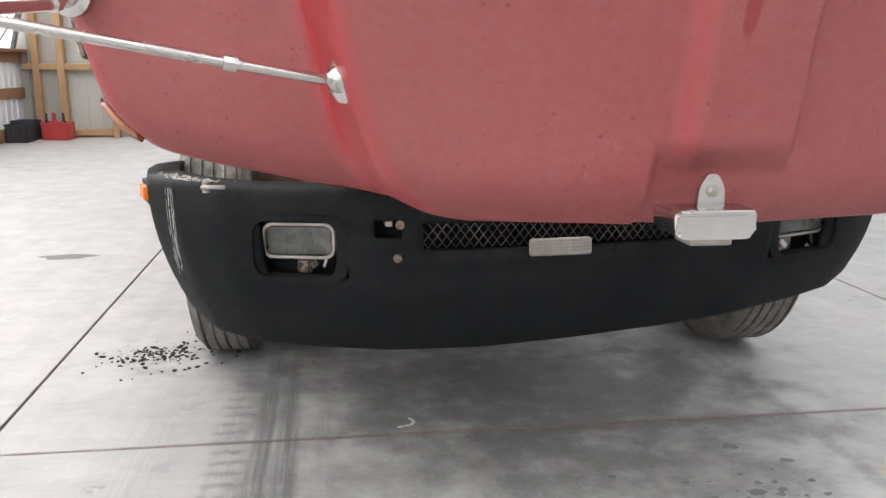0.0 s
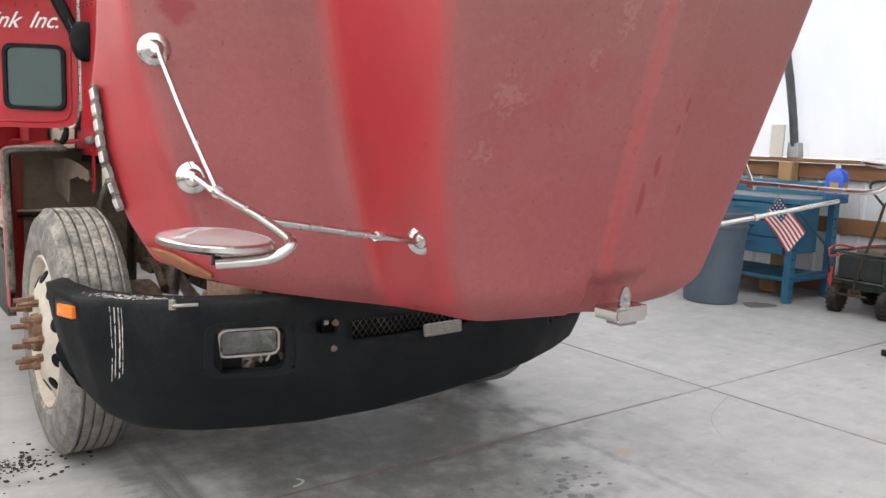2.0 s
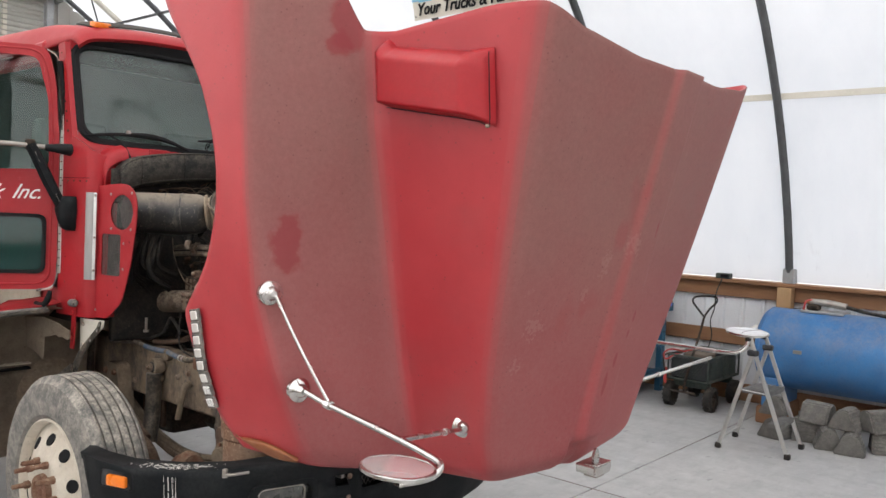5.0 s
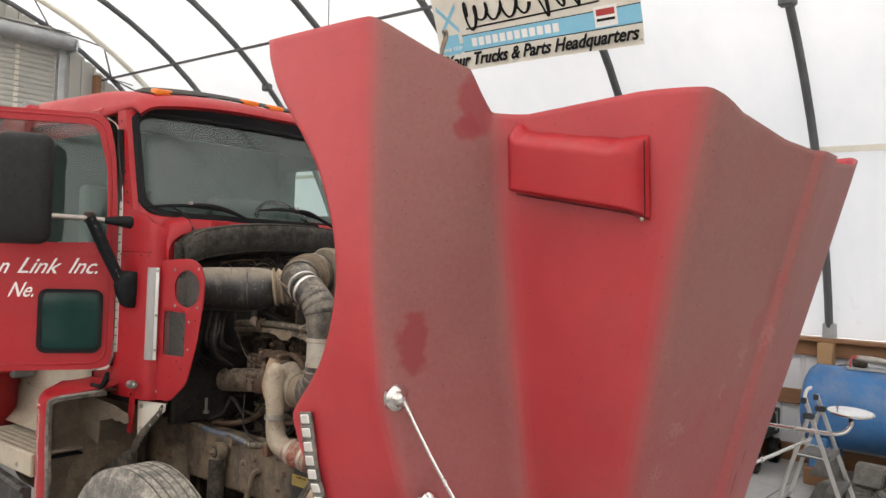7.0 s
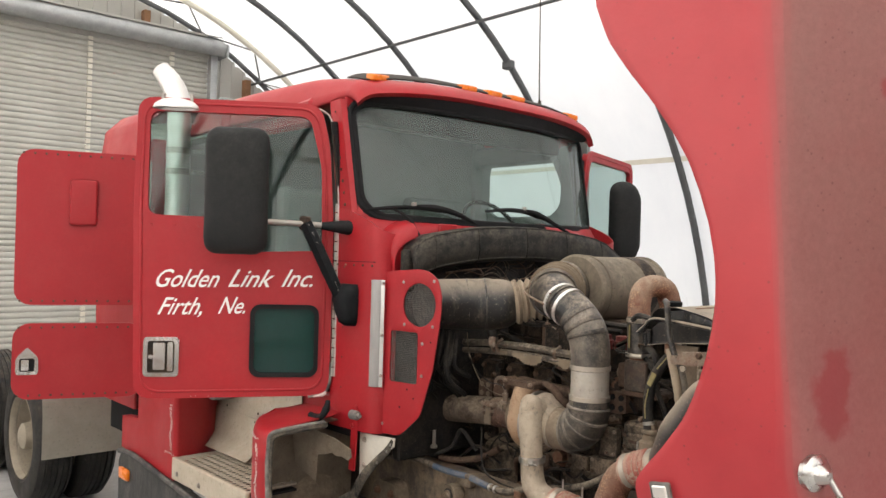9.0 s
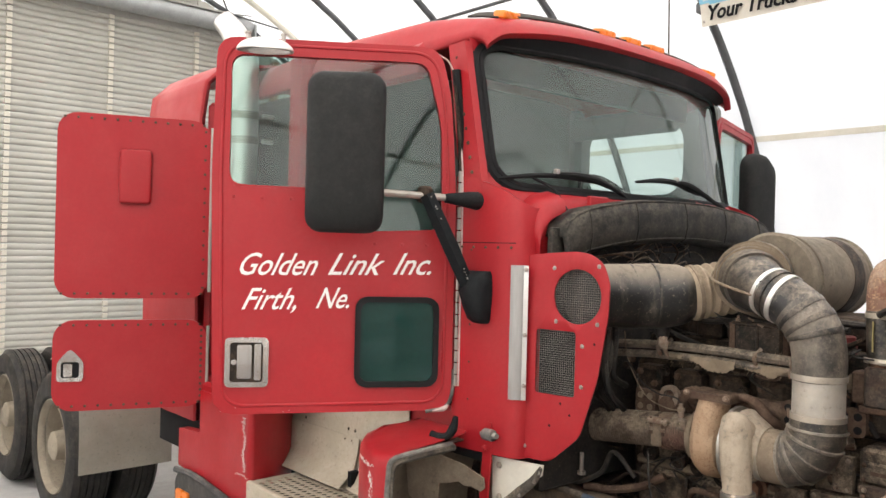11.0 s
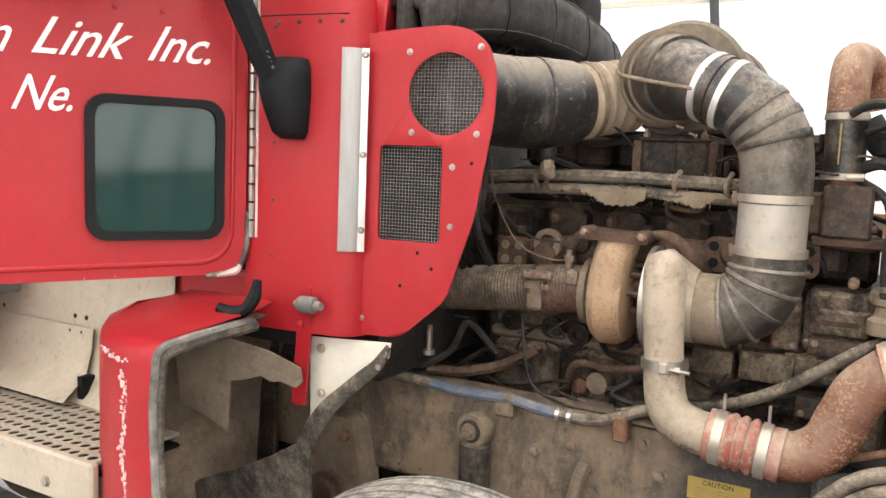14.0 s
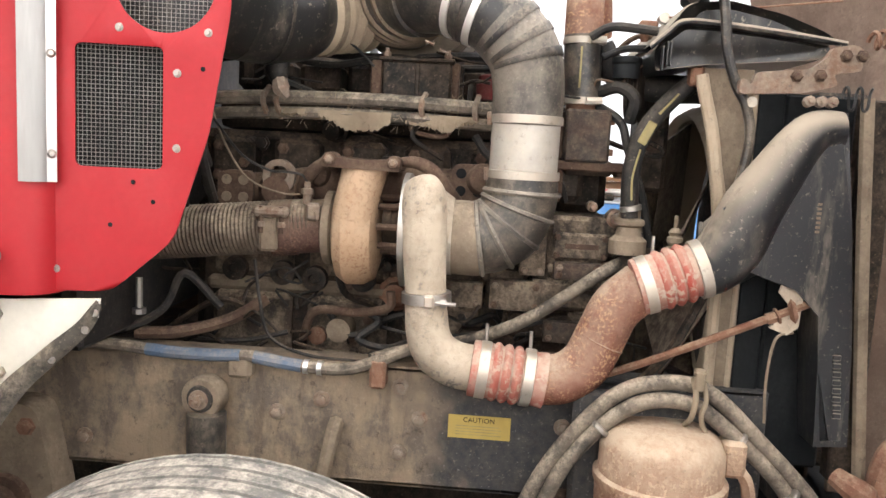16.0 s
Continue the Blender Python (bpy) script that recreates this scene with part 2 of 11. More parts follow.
def concrete_mat():
    m, n, l, b = nodes_of("concrete", 0.45)
    v = coords(n, l)
    big = noise_of(n, l, v, 0.7, 6, 0.65, 0.3, 0.7)
    mid = noise_of(n, l, v, 4.5, 6, 0.7, 0.3, 0.7)
    fine = noise_of(n, l, v, 80, 3, 0.6, 0.3, 0.7)
    col = blend(n, l, big, (0.40, 0.395, 0.385), (0.52, 0.51, 0.495))
    col = blend(n, l, maths(n, l, "MULTIPLY", mid, 0.5), col, (0.31, 0.31, 0.305))
    drag = noise_of(n, l, coords(n, l, (7, 0.5, 1)), 1.3, 4, 0.6, 0.45, 0.75)
    col = blend(n, l, maths(n, l, "MULTIPLY", drag, 0.35), col, (0.30, 0.29, 0.28))
    sweep = noise_of(n, l, coords(n, l, (0.9, 3.2, 1)), 3.2, 7, 0.75, 0.5, 0.72)
    col = blend(n, l, maths(n, l, "MULTIPLY", sweep, 0.45), col, (0.24, 0.24, 0.235))
    pale = noise_of(n, l, coords(n, l, (1, 1.5, 1)), 6.5, 8, 0.75, 0.56, 0.70)
    col = blend(n, l, maths(n, l, "MULTIPLY", pale, 0.35), col, (0.62, 0.61, 0.59))
    mottle = noise_of(n, l, v, 9, 7, 0.7, 0.12, 0.66)
    # grime, plus the shadow under the truck's nose put into the floor's colour
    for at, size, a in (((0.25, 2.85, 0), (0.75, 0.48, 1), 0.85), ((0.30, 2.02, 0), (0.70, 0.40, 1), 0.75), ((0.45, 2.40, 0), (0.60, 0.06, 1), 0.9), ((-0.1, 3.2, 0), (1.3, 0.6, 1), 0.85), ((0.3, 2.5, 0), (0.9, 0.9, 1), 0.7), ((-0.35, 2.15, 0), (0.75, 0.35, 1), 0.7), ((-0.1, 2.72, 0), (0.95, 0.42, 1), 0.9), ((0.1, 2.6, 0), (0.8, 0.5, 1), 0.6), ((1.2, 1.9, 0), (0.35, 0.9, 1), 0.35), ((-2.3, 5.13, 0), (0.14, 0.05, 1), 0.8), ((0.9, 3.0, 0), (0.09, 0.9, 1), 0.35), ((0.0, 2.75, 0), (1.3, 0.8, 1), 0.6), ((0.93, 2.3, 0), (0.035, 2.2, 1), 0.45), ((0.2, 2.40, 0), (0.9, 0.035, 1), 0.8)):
        f = maths(n, l, "MULTIPLY", blot_mask(n, l, at, size, 0.45, (1.05, 0.35), 5), mottle)
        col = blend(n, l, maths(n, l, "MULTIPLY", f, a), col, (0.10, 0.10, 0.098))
    col = blend(n, l, maths(n, l, "MULTIPLY", blot_mask(n, l, (1.03, 2.00, 0), (0.08, 0.05, 1), 0.6, (1.0, 0.3), 18), 0.5), col, (0.42, 0.27, 0.14))
    for at, size in (((0.2, 2.42, 0), (2.6, 0.016, 1)), ((2.23, 3.0, 0), (0.012, 6.0, 1)), ((-1.75, 2.0, 0), (0.010, 6.0, 1)), ((4.5, 2.42, 0), (2.4, 0.008, 1)), ((-3.0, 2.42, 0), (2.4, 0.008, 1))):
        col = blend(n, l, maths(n, l, "MULTIPLY", blot_mask(n, l, at, size, 0.25, (1.05, 0.5), 9), 0.75), col, (0.15, 0.095, 0.08))
    dots = n.new("ShaderNodeTexVoronoi")
    dots.inputs["Scale"].default_value = 11
    l.new(v, dots.inputs["Vector"])
    dr = n.new("ShaderNodeMapRange")
    dr.inputs["From Min"].default_value, dr.inputs["From Max"].default_value = 0.07, 0.03
    l.new(dots.outputs["Distance"], dr.inputs["Value"])
    col = blend(n, l, maths(n, l, "MULTIPLY", maths(n, l, "MULTIPLY", dr.outputs[0], noise_of(n, l, v, 2.1, 3, 0.6, 0.5, 0.62)), 0.75), col, (0.06, 0.06, 0.06))
    # tyre tracks: two dark bands, and a faint band of tread bars beside them
    streak = noise_of(n, l, coords(n, l, (60, 1.3, 1)), 1.0, 4, 0.7, 0.30, 0.60)
    for at, size, a in (((-0.888, 1.0, 0), (0.046, 2.6, 1), 1.0), ((-0.808, 1.0, 0), (0.042, 2.5, 1), 1.0), ((-0.85, 1.0, 0), (0.10, 2.5, 1), 0.45), ((-0.99, 1.0, 0), (0.10, 2.4, 1), 0.30), ((-0.70, 1.2, 0), (0.05, 2.0, 1), 0.25), ((-1.25, 1.2, 0), (0.12, 2.0, 1), 0.2)):
        f = maths(n, l, "MULTIPLY", blot_mask(n, l, at, size, 0.10, (1.15, 0.6), 3), streak)
        col = blend(n, l, maths(n, l, "MULTIPLY", f, a), col, (0.085, 0.085, 0.084))
    bars = n.new("ShaderNodeTexWave")
    bars.bands_direction = "Y"
    bars.inputs["Scale"].default_value, bars.inputs["Distortion"].default_value, bars.inputs["Detail"].default_value, bars.inputs["Detail Scale"].default_value = 4.6, 2.2, 2, 6
    l.new(v, bars.inputs["Vector"])
    f = maths(n, l, "MULTIPLY", blot_mask(n, l, (-0.99, 1.0, 0), (0.085, 2.4, 1), 0.2, (1.1, 0.7), 8), maths(n, l, "POWER", bars.outputs["Fac"], 3.0))
    col = blend(n, l, maths(n, l, "MULTIPLY", maths(n, l, "MULTIPLY", f, mottle), 0.9), col, (0.14, 0.14, 0.138))
    wet = noise_of(n, l, coords(n, l, (1, 1.6, 1)), 5, 3, 0.5, 0.69, 0.72)
    col = blend(n, l, maths(n, l, "MULTIPLY", wet, 0.5), col, (0.13, 0.13, 0.13))
    col = blend(n, l, maths(n, l, "MULTIPLY", fine, 0.2), col, (0.36, 0.35, 0.34))
    ob = n.new("ShaderNodeObjectInfo")
    col = blend(n, l, maths(n, l, "MULTIPLY", ob.outputs["Random"], 0.12), col, (0.34, 0.33, 0.32))
    l.new(col, b.inputs["Base Color"])
    rr = n.new("ShaderNodeMapRange")
    rr.inputs["To Min"].default_value, rr.inputs["To Max"].default_value = 0.35, 0.6
    l.new(mid, rr.inputs["Value"])
    l.new(rr.outputs[0], b.inputs["Roughness"])
    relief(n, l, b, fine, 0.08)
    return m


def fabric_mat():
    """White woven cover that lets daylight through."""
    m = bpy.data.materials.new("white_fabric")
    m.use_nodes = True
    n, l = m.node_tree.nodes, m.node_tree.links
    out = n["Material Output"]
    n.remove(n["Principled BSDF"])
    d, t, mx = n.new("ShaderNodeBsdfDiffuse"), n.new("ShaderNodeBsdfTranslucent"), n.new("ShaderNodeMixShader")
    v = coords(n, l, (1, 1, 0.25))
    cloud = noise_of(n, l, v, 1.2, 6, 0.65, 0.3, 0.7)
    mould = noise_of(n, l, coords(n, l, (9, 9, 1.1)), 1.0, 6, 0.75, 0.60, 0.75)
    s = n.new("ShaderNodeSeparateXYZ")
    g = n.new("ShaderNodeNewGeometry")
    l.new(g.outputs["Position"], s.inputs[0])
    low = n.new("ShaderNodeMapRange")
    low.inputs["From Min"].default_value, low.inputs["From Max"].default_value = 2.2, 1.3
    l.new(s.outputs["Z"], low.inputs["Value"])
    col = blend(n, l, cloud, (0.86, 0.87, 0.89), (0.78, 0.80, 0.83))
    col = blend(n, l, maths(n, l, "MULTIPLY", maths(n, l, "MULTIPLY", mould, low.outputs[0]), 0.45), col, (0.42, 0.40, 0.42))
    l.new(col, d.inputs["Color"])
    l.new(col, t.inputs["Color"])
    mx.inputs[0].default_value = 0.5
    l.new(d.outputs[0], mx.inputs[1])
    l.new(t.outputs[0], mx.inputs[2])
    l.new(mx.outputs[0], out.inputs["Surface"])
    return m


def glass_mat(name, tint, rough=0.02, shine=0.07, film=0.0, film_colour=(0.42, 0.47, 0.45)):
    m = bpy.data.materials.new(name)
    m.use_nodes = True
    n, l = m.node_tree.nodes, m.node_tree.links
    out = n["Material Output"]
    n.remove(n["Principled BSDF"])
    t, gl, mx, lw = n.new("ShaderNodeBsdfTransparent"), n.new("ShaderNodeBsdfGlossy"), n.new("ShaderNodeMixShader"), n.new("ShaderNodeLayerWeight")
    t.inputs["Color"].default_value = (*tint, 1)
    gl.inputs["Roughness"].default_value = rough
    lw.inputs["Blend"].default_value = 0.5
    p = maths(n, l, "POWER", lw.outputs["Facing"], 4.0)
    l.new(maths(n, l, "ADD", maths(n, l, "MULTIPLY", p, 0.8), shine), mx.inputs[0])
    l.new(t.outputs[0], mx.inputs[1])
    l.new(gl.outputs[0], mx.inputs[2])
    last = mx
    if film:
        # a thin uneven film that puts the glass's pale haze into its colour
        d, mx2 = n.new("ShaderNodeBsdfDiffuse"), n.new("ShaderNodeMixShader")
        d.inputs["Color"].default_value = (*film_colour, 1)
        cloud = noise_of(n, l, coords(n, l), 5.0, 5, 0.6, 0.2, 0.8)
        speck = noise_of(n, l, coords(n, l), 140.0, 2, 0.5, 0.74, 0.80)
        f = maths(n, l, "ADD", maths(n, l, "MULTIPLY", cloud, film * 0.5), film * 0.75)
        l.new(maths(n, l, "ADD", f, maths(n, l, "MULTIPLY", speck, 0.10)), mx2.inputs[0])
        l.new(mx.outputs[0], mx2.inputs[1])
        l.new(d.outputs[0], mx2.inputs[2])
        last = mx2
    l.new(last.outputs[0], out.inputs["Surface"])
    return m


def tyre_mat():
    return worn("tyre_rubber", (0.115, 0.112, 0.106), (0.20, 0.19, 0.172), 0.8, 0, 9, 70, 0.7, 0.25, dust=(0.44, 0.40, 0.34), dust_amount=0.7, spec=0.2)


def rail_mat():
    """Black frame steel, caked with tan dust behind the wheel and bare nearer the nose."""
    m, n, l, b = nodes_of("dusty_frame_steel", 0.75, 0.0, 0.2)
    v = coords(n, l)
    patch = noise_of(n, l, coords(n, l, (1, 1, 0.7)), 6.5, 8, 0.75, 0.46, 0.60)
    fine = noise_of(n, l, v, 45, 4, 0.7, 0.35, 0.65)
    tan = blend(n, l, noise_of(n, l, v, 3.0, 5), (0.32, 0.24, 0.165), (0.20, 0.15, 0.105))
    tan = blend(n, l, maths(n, l, "MULTIPLY", fine, 0.4), tan, (0.22, 0.17, 0.125))
    bare = blot_mask(n, l, (-0.5, 2.45, 0.95), (0.6, 0.68, 0.6), 0.35, (1.1, 0.75), 5)
    f = maths(n, l, "MAXIMUM", maths(n, l, "MULTIPLY", patch, 0.65), maths(n, l, "MULTIPLY", bare, 0.97))
    dark = blend(n, l, maths(n, l, "MULTIPLY", fine, 0.35), (0.030, 0.034, 0.040), (0.13, 0.11, 0.09))
    fleck = noise_of(n, l, v, 75, 4, 0.7, 0.60, 0.66)
    col = blend(n, l, maths(n, l, "MULTIPLY", fleck, 0.22), blend(n, l, f, tan, dark), (0.36, 0.29, 0.22))
    run = noise_of(n, l, coords(n, l, (1, 1, 0.18)), 17, 6, 0.7, 0.55, 0.68)
    col = blend(n, l, maths(n, l, "MULTIPLY", run, 0.5), col, (0.075, 0.058, 0.045))
    chip = noise_of(n, l, v, 130, 2, 0.5, 0.66, 0.70)
    col = blend(n, l, maths(n, l, "MULTIPLY", maths(n, l, "MULTIPLY", chip, bare), 0.3), col, (0.33, 0.31, 0.28))
    grime = noise_of(n, l, v, 28, 5, 0.75, 0.58, 0.66)
    col = blend(n, l, maths(n, l, "MULTIPLY", grime, 0.6), col, (0.045, 0.036, 0.03))
    l.new(col, b.inputs["Base Color"])
    relief(n, l, b, fine, 0.25)
    return m


RED = paint_mat()
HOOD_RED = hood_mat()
CONCRETE = concrete_mat()
FABRIC = fabric_mat()
TYRE = tyre_mat()
GLASS = glass_mat("clear_glass", (0.62, 0.73, 0.70), 0.03, 0.04, 0.02)
WINDSHIELD = glass_mat("windscreen_glass", (0.56, 0.72, 0.67), 0.05, 0.05, 0.13, (0.33, 0.42, 0.38))
BLACK_PLASTIC = worn("black_plastic", (0.006, 0.0075, 0.009), (0.011, 0.0125, 0.014), 0.52, 0, 3, 90, 0.6, 0.12, dust=(0.14, 0.14, 0.135), dust_amount=0.09, spec=0.12)
GREY_PLASTIC = worn("grey_mirror_shell", (0.011, 0.0115, 0.012), (0.021, 0.021, 0.021), 0.62, 0, 9, 90, 0.8, 0.15, dust=(0.085, 0.08, 0.072), dust_amount=0.13, spec=0.22)
BLACK_RUBBER = worn("black_rubber", (0.012, 0.012, 0.013), (0.026, 0.025, 0.024), 0.5, 0, 6, 60, 0.7, 0.1, dust=(0.25, 0.20, 0.15), dust_amount=0.18, spec=0.22)
TRIM_RUBBER = worn("clean_black_rubber", (0.008, 0.008, 0.009), (0.012, 0.012, 0.013), 0.6, 0, 6, 60, 0.5, 0.06, spec=0.2)
DUCT_RUBBER = worn("dusty_black_duct", (0.008, 0.008, 0.009), (0.030, 0.027, 0.024), 0.30, 0, 6, 60, 0.8, 0.08, dust=(0.32, 0.26, 0.195), dust_amount=0.55)
DUSTY_DUCT = worn("dust_caked_duct", (0.018, 0.018, 0.019), (0.21, 0.18, 0.145), 0.42, 0, 7.5, 60, 0.95, 0.06, dust=(0.44, 0.37, 0.29), dust_amount=0.42)
DUSTY_ALU = worn("dusty_sleeve_metal", (0.47, 0.44, 0.39), (0.34, 0.31, 0.265), 0.5, 0.4, 9, 60, 0.7, 0.1, dust=(0.50, 0.43, 0.34), dust_amount=0.6)
CLAMP = worn("dusty_clamp_steel", (0.50, 0.46, 0.40), (0.36, 0.31, 0.25), 0.35, 0.6, 14, 60, 0.7, 0.1, dust=(0.48, 0.40, 0.31), dust_amount=0.7)
RIDGE_RED = crusted("worn_red_silicone", (0.36, 0.042, 0.030), (0.30, 0.10, 0.075), (0.42, 0.32, 0.25), (0.42, 0.32, 0.25), -0.5, 0.9, 0.85, 60, 0.15)
FLAKY_RUST = crusted("flaking_rust", (0.14, 0.050, 0.034), (0.23, 0.10, 0.068), (0.52, 0.30, 0.16), (0.38, 0.295, 0.22), -0.6, 0.95, 1.0)
STAINED_IRON = worn("rust_stained_iron", (0.034, 0.030, 0.028), (0.095, 0.058, 0.042), 0.6, 0.2, 16, 70, 0.8, 0.3, dust=(0.27, 0.21, 0.155), dust_amount=0.4, spec=0.20)
HINGE_IRON = worn("dusty_hinge_iron", (0.20, 0.165, 0.135), (0.17, 0.085, 0.05), 0.75, 0.1, 22, 80, 0.8, 0.35, dust=(0.38, 0.31, 0.24), dust_amount=0.6, spec=0.25)
FLEX_BROWN = worn("brown_exhaust_flex", (0.13, 0.10, 0.078), (0.065, 0.045, 0.034), 0.75, 0.1, 9, 60, 0.8, 0.25, dust=(0.34, 0.275, 0.205), dust_amount=0.85, spec=0.20)
BLACK_STEEL = worn("dark_engine_metal", (0.007, 0.0065, 0.006), (0.030, 0.020, 0.015), 0.5, 0.0, 9, 45, 0.7, 0.3, dust=(0.27, 0.19, 0.13), dust_amount=0.30, spec=0.18)
BROWN_CAST = worn("brown_rusted_iron", (0.060, 0.036, 0.027), (0.115, 0.072, 0.052), 0.8, 0.0, 12, 60, 0.8, 0.35, dust=(0.25, 0.185, 0.13), dust_amount=0.4, spec=0.20)
RAIL_STEEL = rail_mat()
BROW_GREY = worn("grey_brow_strip", (0.050, 0.045, 0.041), (0.085, 0.076, 0.068), 0.75, 0, 9, 70, 0.8, 0.15, spec=0.2)
BLOCK_DUST = worn("dusty_block_iron", (0.030, 0.025, 0.021), (0.085, 0.060, 0.045), 0.7, 0.0, 10, 50, 0.8, 0.35, dust=(0.33, 0.26, 0.19), dust_amount=0.75, spec=0.18)
SLEEVE_RUST = crusted("exhaust_sleeve_rust", (0.075, 0.036, 0.030), (0.12, 0.070, 0.055), (0.20, 0.12, 0.08), (0.30, 0.235, 0.17), -0.5, 1.0, 0.7)
STUD_GREY = worn("grey_stud_rubber", (0.10, 0.10, 0.098), (0.17, 0.16, 0.15), 0.6, 0, 12, 80, 0.7, 0.1, dust=(0.36, 0.31, 0.25), dust_amount=0.4)
DUSTY = worn("dust_caked_metal", (0.20, 0.155, 0.112), (0.11, 0.085, 0.065), 0.85, 0, 9, 60, 0.7, 0.35, dust=(0.33, 0.265, 0.195), dust_amount=0.55, spec=0.20)
BEIGE_PIPE = crusted("dusty_cast_pipe", (0.33, 0.265, 0.20), (0.25, 0.20, 0.15), (0.05, 0.053, 0.062), (0.43, 0.36, 0.28), -0.75, 0.15, 1.0, 75, 0.3)
FLAP = worn("dusty_flap_rubber", (0.030, 0.029, 0.028), (0.085, 0.074, 0.062), 0.8, 0, 7, 60, 0.9, 0.3, dust=(0.30, 0.25, 0.19), dust_amount=0.8, spec=0.20)
STRIP = worn("bright_strip_metal", (0.62, 0.61, 0.59), (0.46, 0.44, 0.42), 0.30, 0.85, 5, 90, 0.5, 0.05)
# the strip's metal again, with its side's darker reflection put into the colour
STRIP_SHADED = worn("shaded_strip_metal", (0.30, 0.295, 0.29), (0.42, 0.41, 0.395), 0.38, 0.8, 7, 60, 0.8, 0.06, stretch=(1, 1, 0.15))
WIRE = worn("dull_wire", (0.27, 0.255, 0.235), (0.13, 0.12, 0.11), 0.55, 0.3, 20, 90, 0.7, 0.0)
ORANGE_CAST = crusted("heat_tanned_cast_iron", (0.42, 0.27, 0.165), (0.36, 0.235, 0.15), (0.24, 0.13, 0.08), (0.47, 0.355, 0.25), -0.6, 0.6, 0.7, 120, 0.45)
RUST = worn("rusty_steel", (0.13, 0.058, 0.038), (0.23, 0.125, 0.08), 0.85, 0, 12, 70, 0.8, 0.4, dust=(0.36, 0.27, 0.19), dust_amount=0.45, spec=0.25)
RUSTY_CAN = crusted("rusty_dusty_canister", (0.20, 0.095, 0.058), (0.34, 0.23, 0.16), (0.46, 0.31, 0.20), (0.48, 0.385, 0.285), -0.4, 0.7, 0.85, 95, 0.6)
CHROME = worn("chrome", (0.66, 0.65, 0.63), (0.42, 0.39, 0.36), 0.12, 1.0, 8, 50, 0.5, 0.02, rough2=0.32)
STEEL = worn("dull_steel", (0.42, 0.40, 0.37), (0.30, 0.27, 0.24), 0.35, 0.9, 9, 50, 0.6, 0.1, dust=DUST, dust_amount=0.3)
ALUMINIUM = worn("brushed_aluminium", (0.66, 0.65, 0.63), (0.52, 0.50, 0.47), 0.28, 0.9, 6, 90, 0.6, 0.08)
STEP_METAL = worn("dusty_tread_plate", (0.52, 0.465, 0.375), (0.41, 0.36, 0.28), 0.6, 0.3, 6, 60, 0.5, 0.2, dust=(0.42, 0.36, 0.27), dust_amount=0.6)
WHEEL_PAINT = worn("dusty_wheel_paint", (0.62, 0.57, 0.48), (0.45, 0.39, 0.31), 0.65, 0, 9, 50, 0.7, 0.15, dust=(0.40, 0.33, 0.25), dust_amount=0.4)
RED_HOSE = crusted("faded_red_silicone", (0.31, 0.050, 0.038), (0.30, 0.17, 0.13), (0.42, 0.34, 0.275), (0.44, 0.35, 0.275), -0.9, 0.6, 0.95, 60, 0.15)
WOOD = worn("brown_lumber", (0.22, 0.105, 0.050), (0.30, 0.16, 0.085), 0.75, 0, 2.0, 30, 0.8, 0.25, stretch=(6, 0.5, 6))
PALE_WOOD = worn("pale_lumber", (0.42, 0.26, 0.13), (0.34, 0.20, 0.10), 0.75, 0, 2.0, 30, 0.8, 0.2, stretch=(6, 6, 0.6))
SIDING = worn("white_ribbed_siding", (0.74, 0.75, 0.76), (0.62, 0.63, 0.65), 0.5, 0, 1.5, 60, 0.5, 0.03)
GREY_SIDING = worn("grey_end_siding", (0.44, 0.43, 0.39), (0.36, 0.35, 0.32), 0.55, 0, 1.5, 60, 0.5, 0.03)
SHUTTER = worn("galvanised_shutter", (0.50, 0.49, 0.44), (0.42, 0.405, 0.36), 0.5, 0.25, 2, 60, 0.6, 0.04)
GALVANISED = worn("galvanised_steel", (0.45, 0.46, 0.46), (0.33, 0.34, 0.34), 0.38, 0.8, 5, 40, 0.6, 0.05)
HOOP_STEEL = worn("dark_hoop_tube", (0.13, 0.135, 0.14), (0.09, 0.09, 0.095), 0.5, 0.5, 4, 50, 0.5, 0.05)
BLUE_TANK = worn("blue_tank_paint", (0.035, 0.17, 0.40), (0.03, 0.12, 0.30), 0.4, 0, 3, 50, 0.7, 0.05, dust=(0.28, 0.24, 0.2), dust_amount=0.3)
BLUE_BENCH = worn("blue_bench_paint", (0.030, 0.135, 0.23), (0.022, 0.10, 0.17), 0.45, 0, 4, 50, 0.6, 0.05)
BIN_PLASTIC = worn("blue_grey_bin_plastic", (0.075, 0.10, 0.13), (0.06, 0.08, 0.105), 0.5, 0, 3, 60, 0.6, 0.08)
AMBER = worn("amber_lens", (0.80, 0.20, 0.015), (0.68, 0.16, 0.01), 0.2, 0, 20, 90, 0.5, 0.05)
WHITE_PAINT = worn("white_lettering", (0.80, 0.78, 0.75), (0.74, 0.72, 0.69), 0.5, 0, 20, 90, 0.4, 0.02)
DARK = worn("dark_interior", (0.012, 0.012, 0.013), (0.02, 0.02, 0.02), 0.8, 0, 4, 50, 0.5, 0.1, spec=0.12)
GREY_TRIM = worn("grey_cab_lining", (0.23, 0.255, 0.25), (0.17, 0.19, 0.185), 0.8, 0, 4, 50, 0.5, 0.1, spec=0.20)
LAMP_GLASS = worn("dusty_lamp_glass", (0.10, 0.105, 0.10), (0.05, 0.05, 0.05), 0.18, 0.5, 10, 60, 0.6, 0.1, dust=(0.36, 0.34, 0.3), dust_amount=0.3)
BAND_STEEL = worn("bright_band_steel", (0.86, 0.85, 0.82), (0.62, 0.58, 0.52), 0.24, 0.75, 9, 60, 0.6, 0.03)
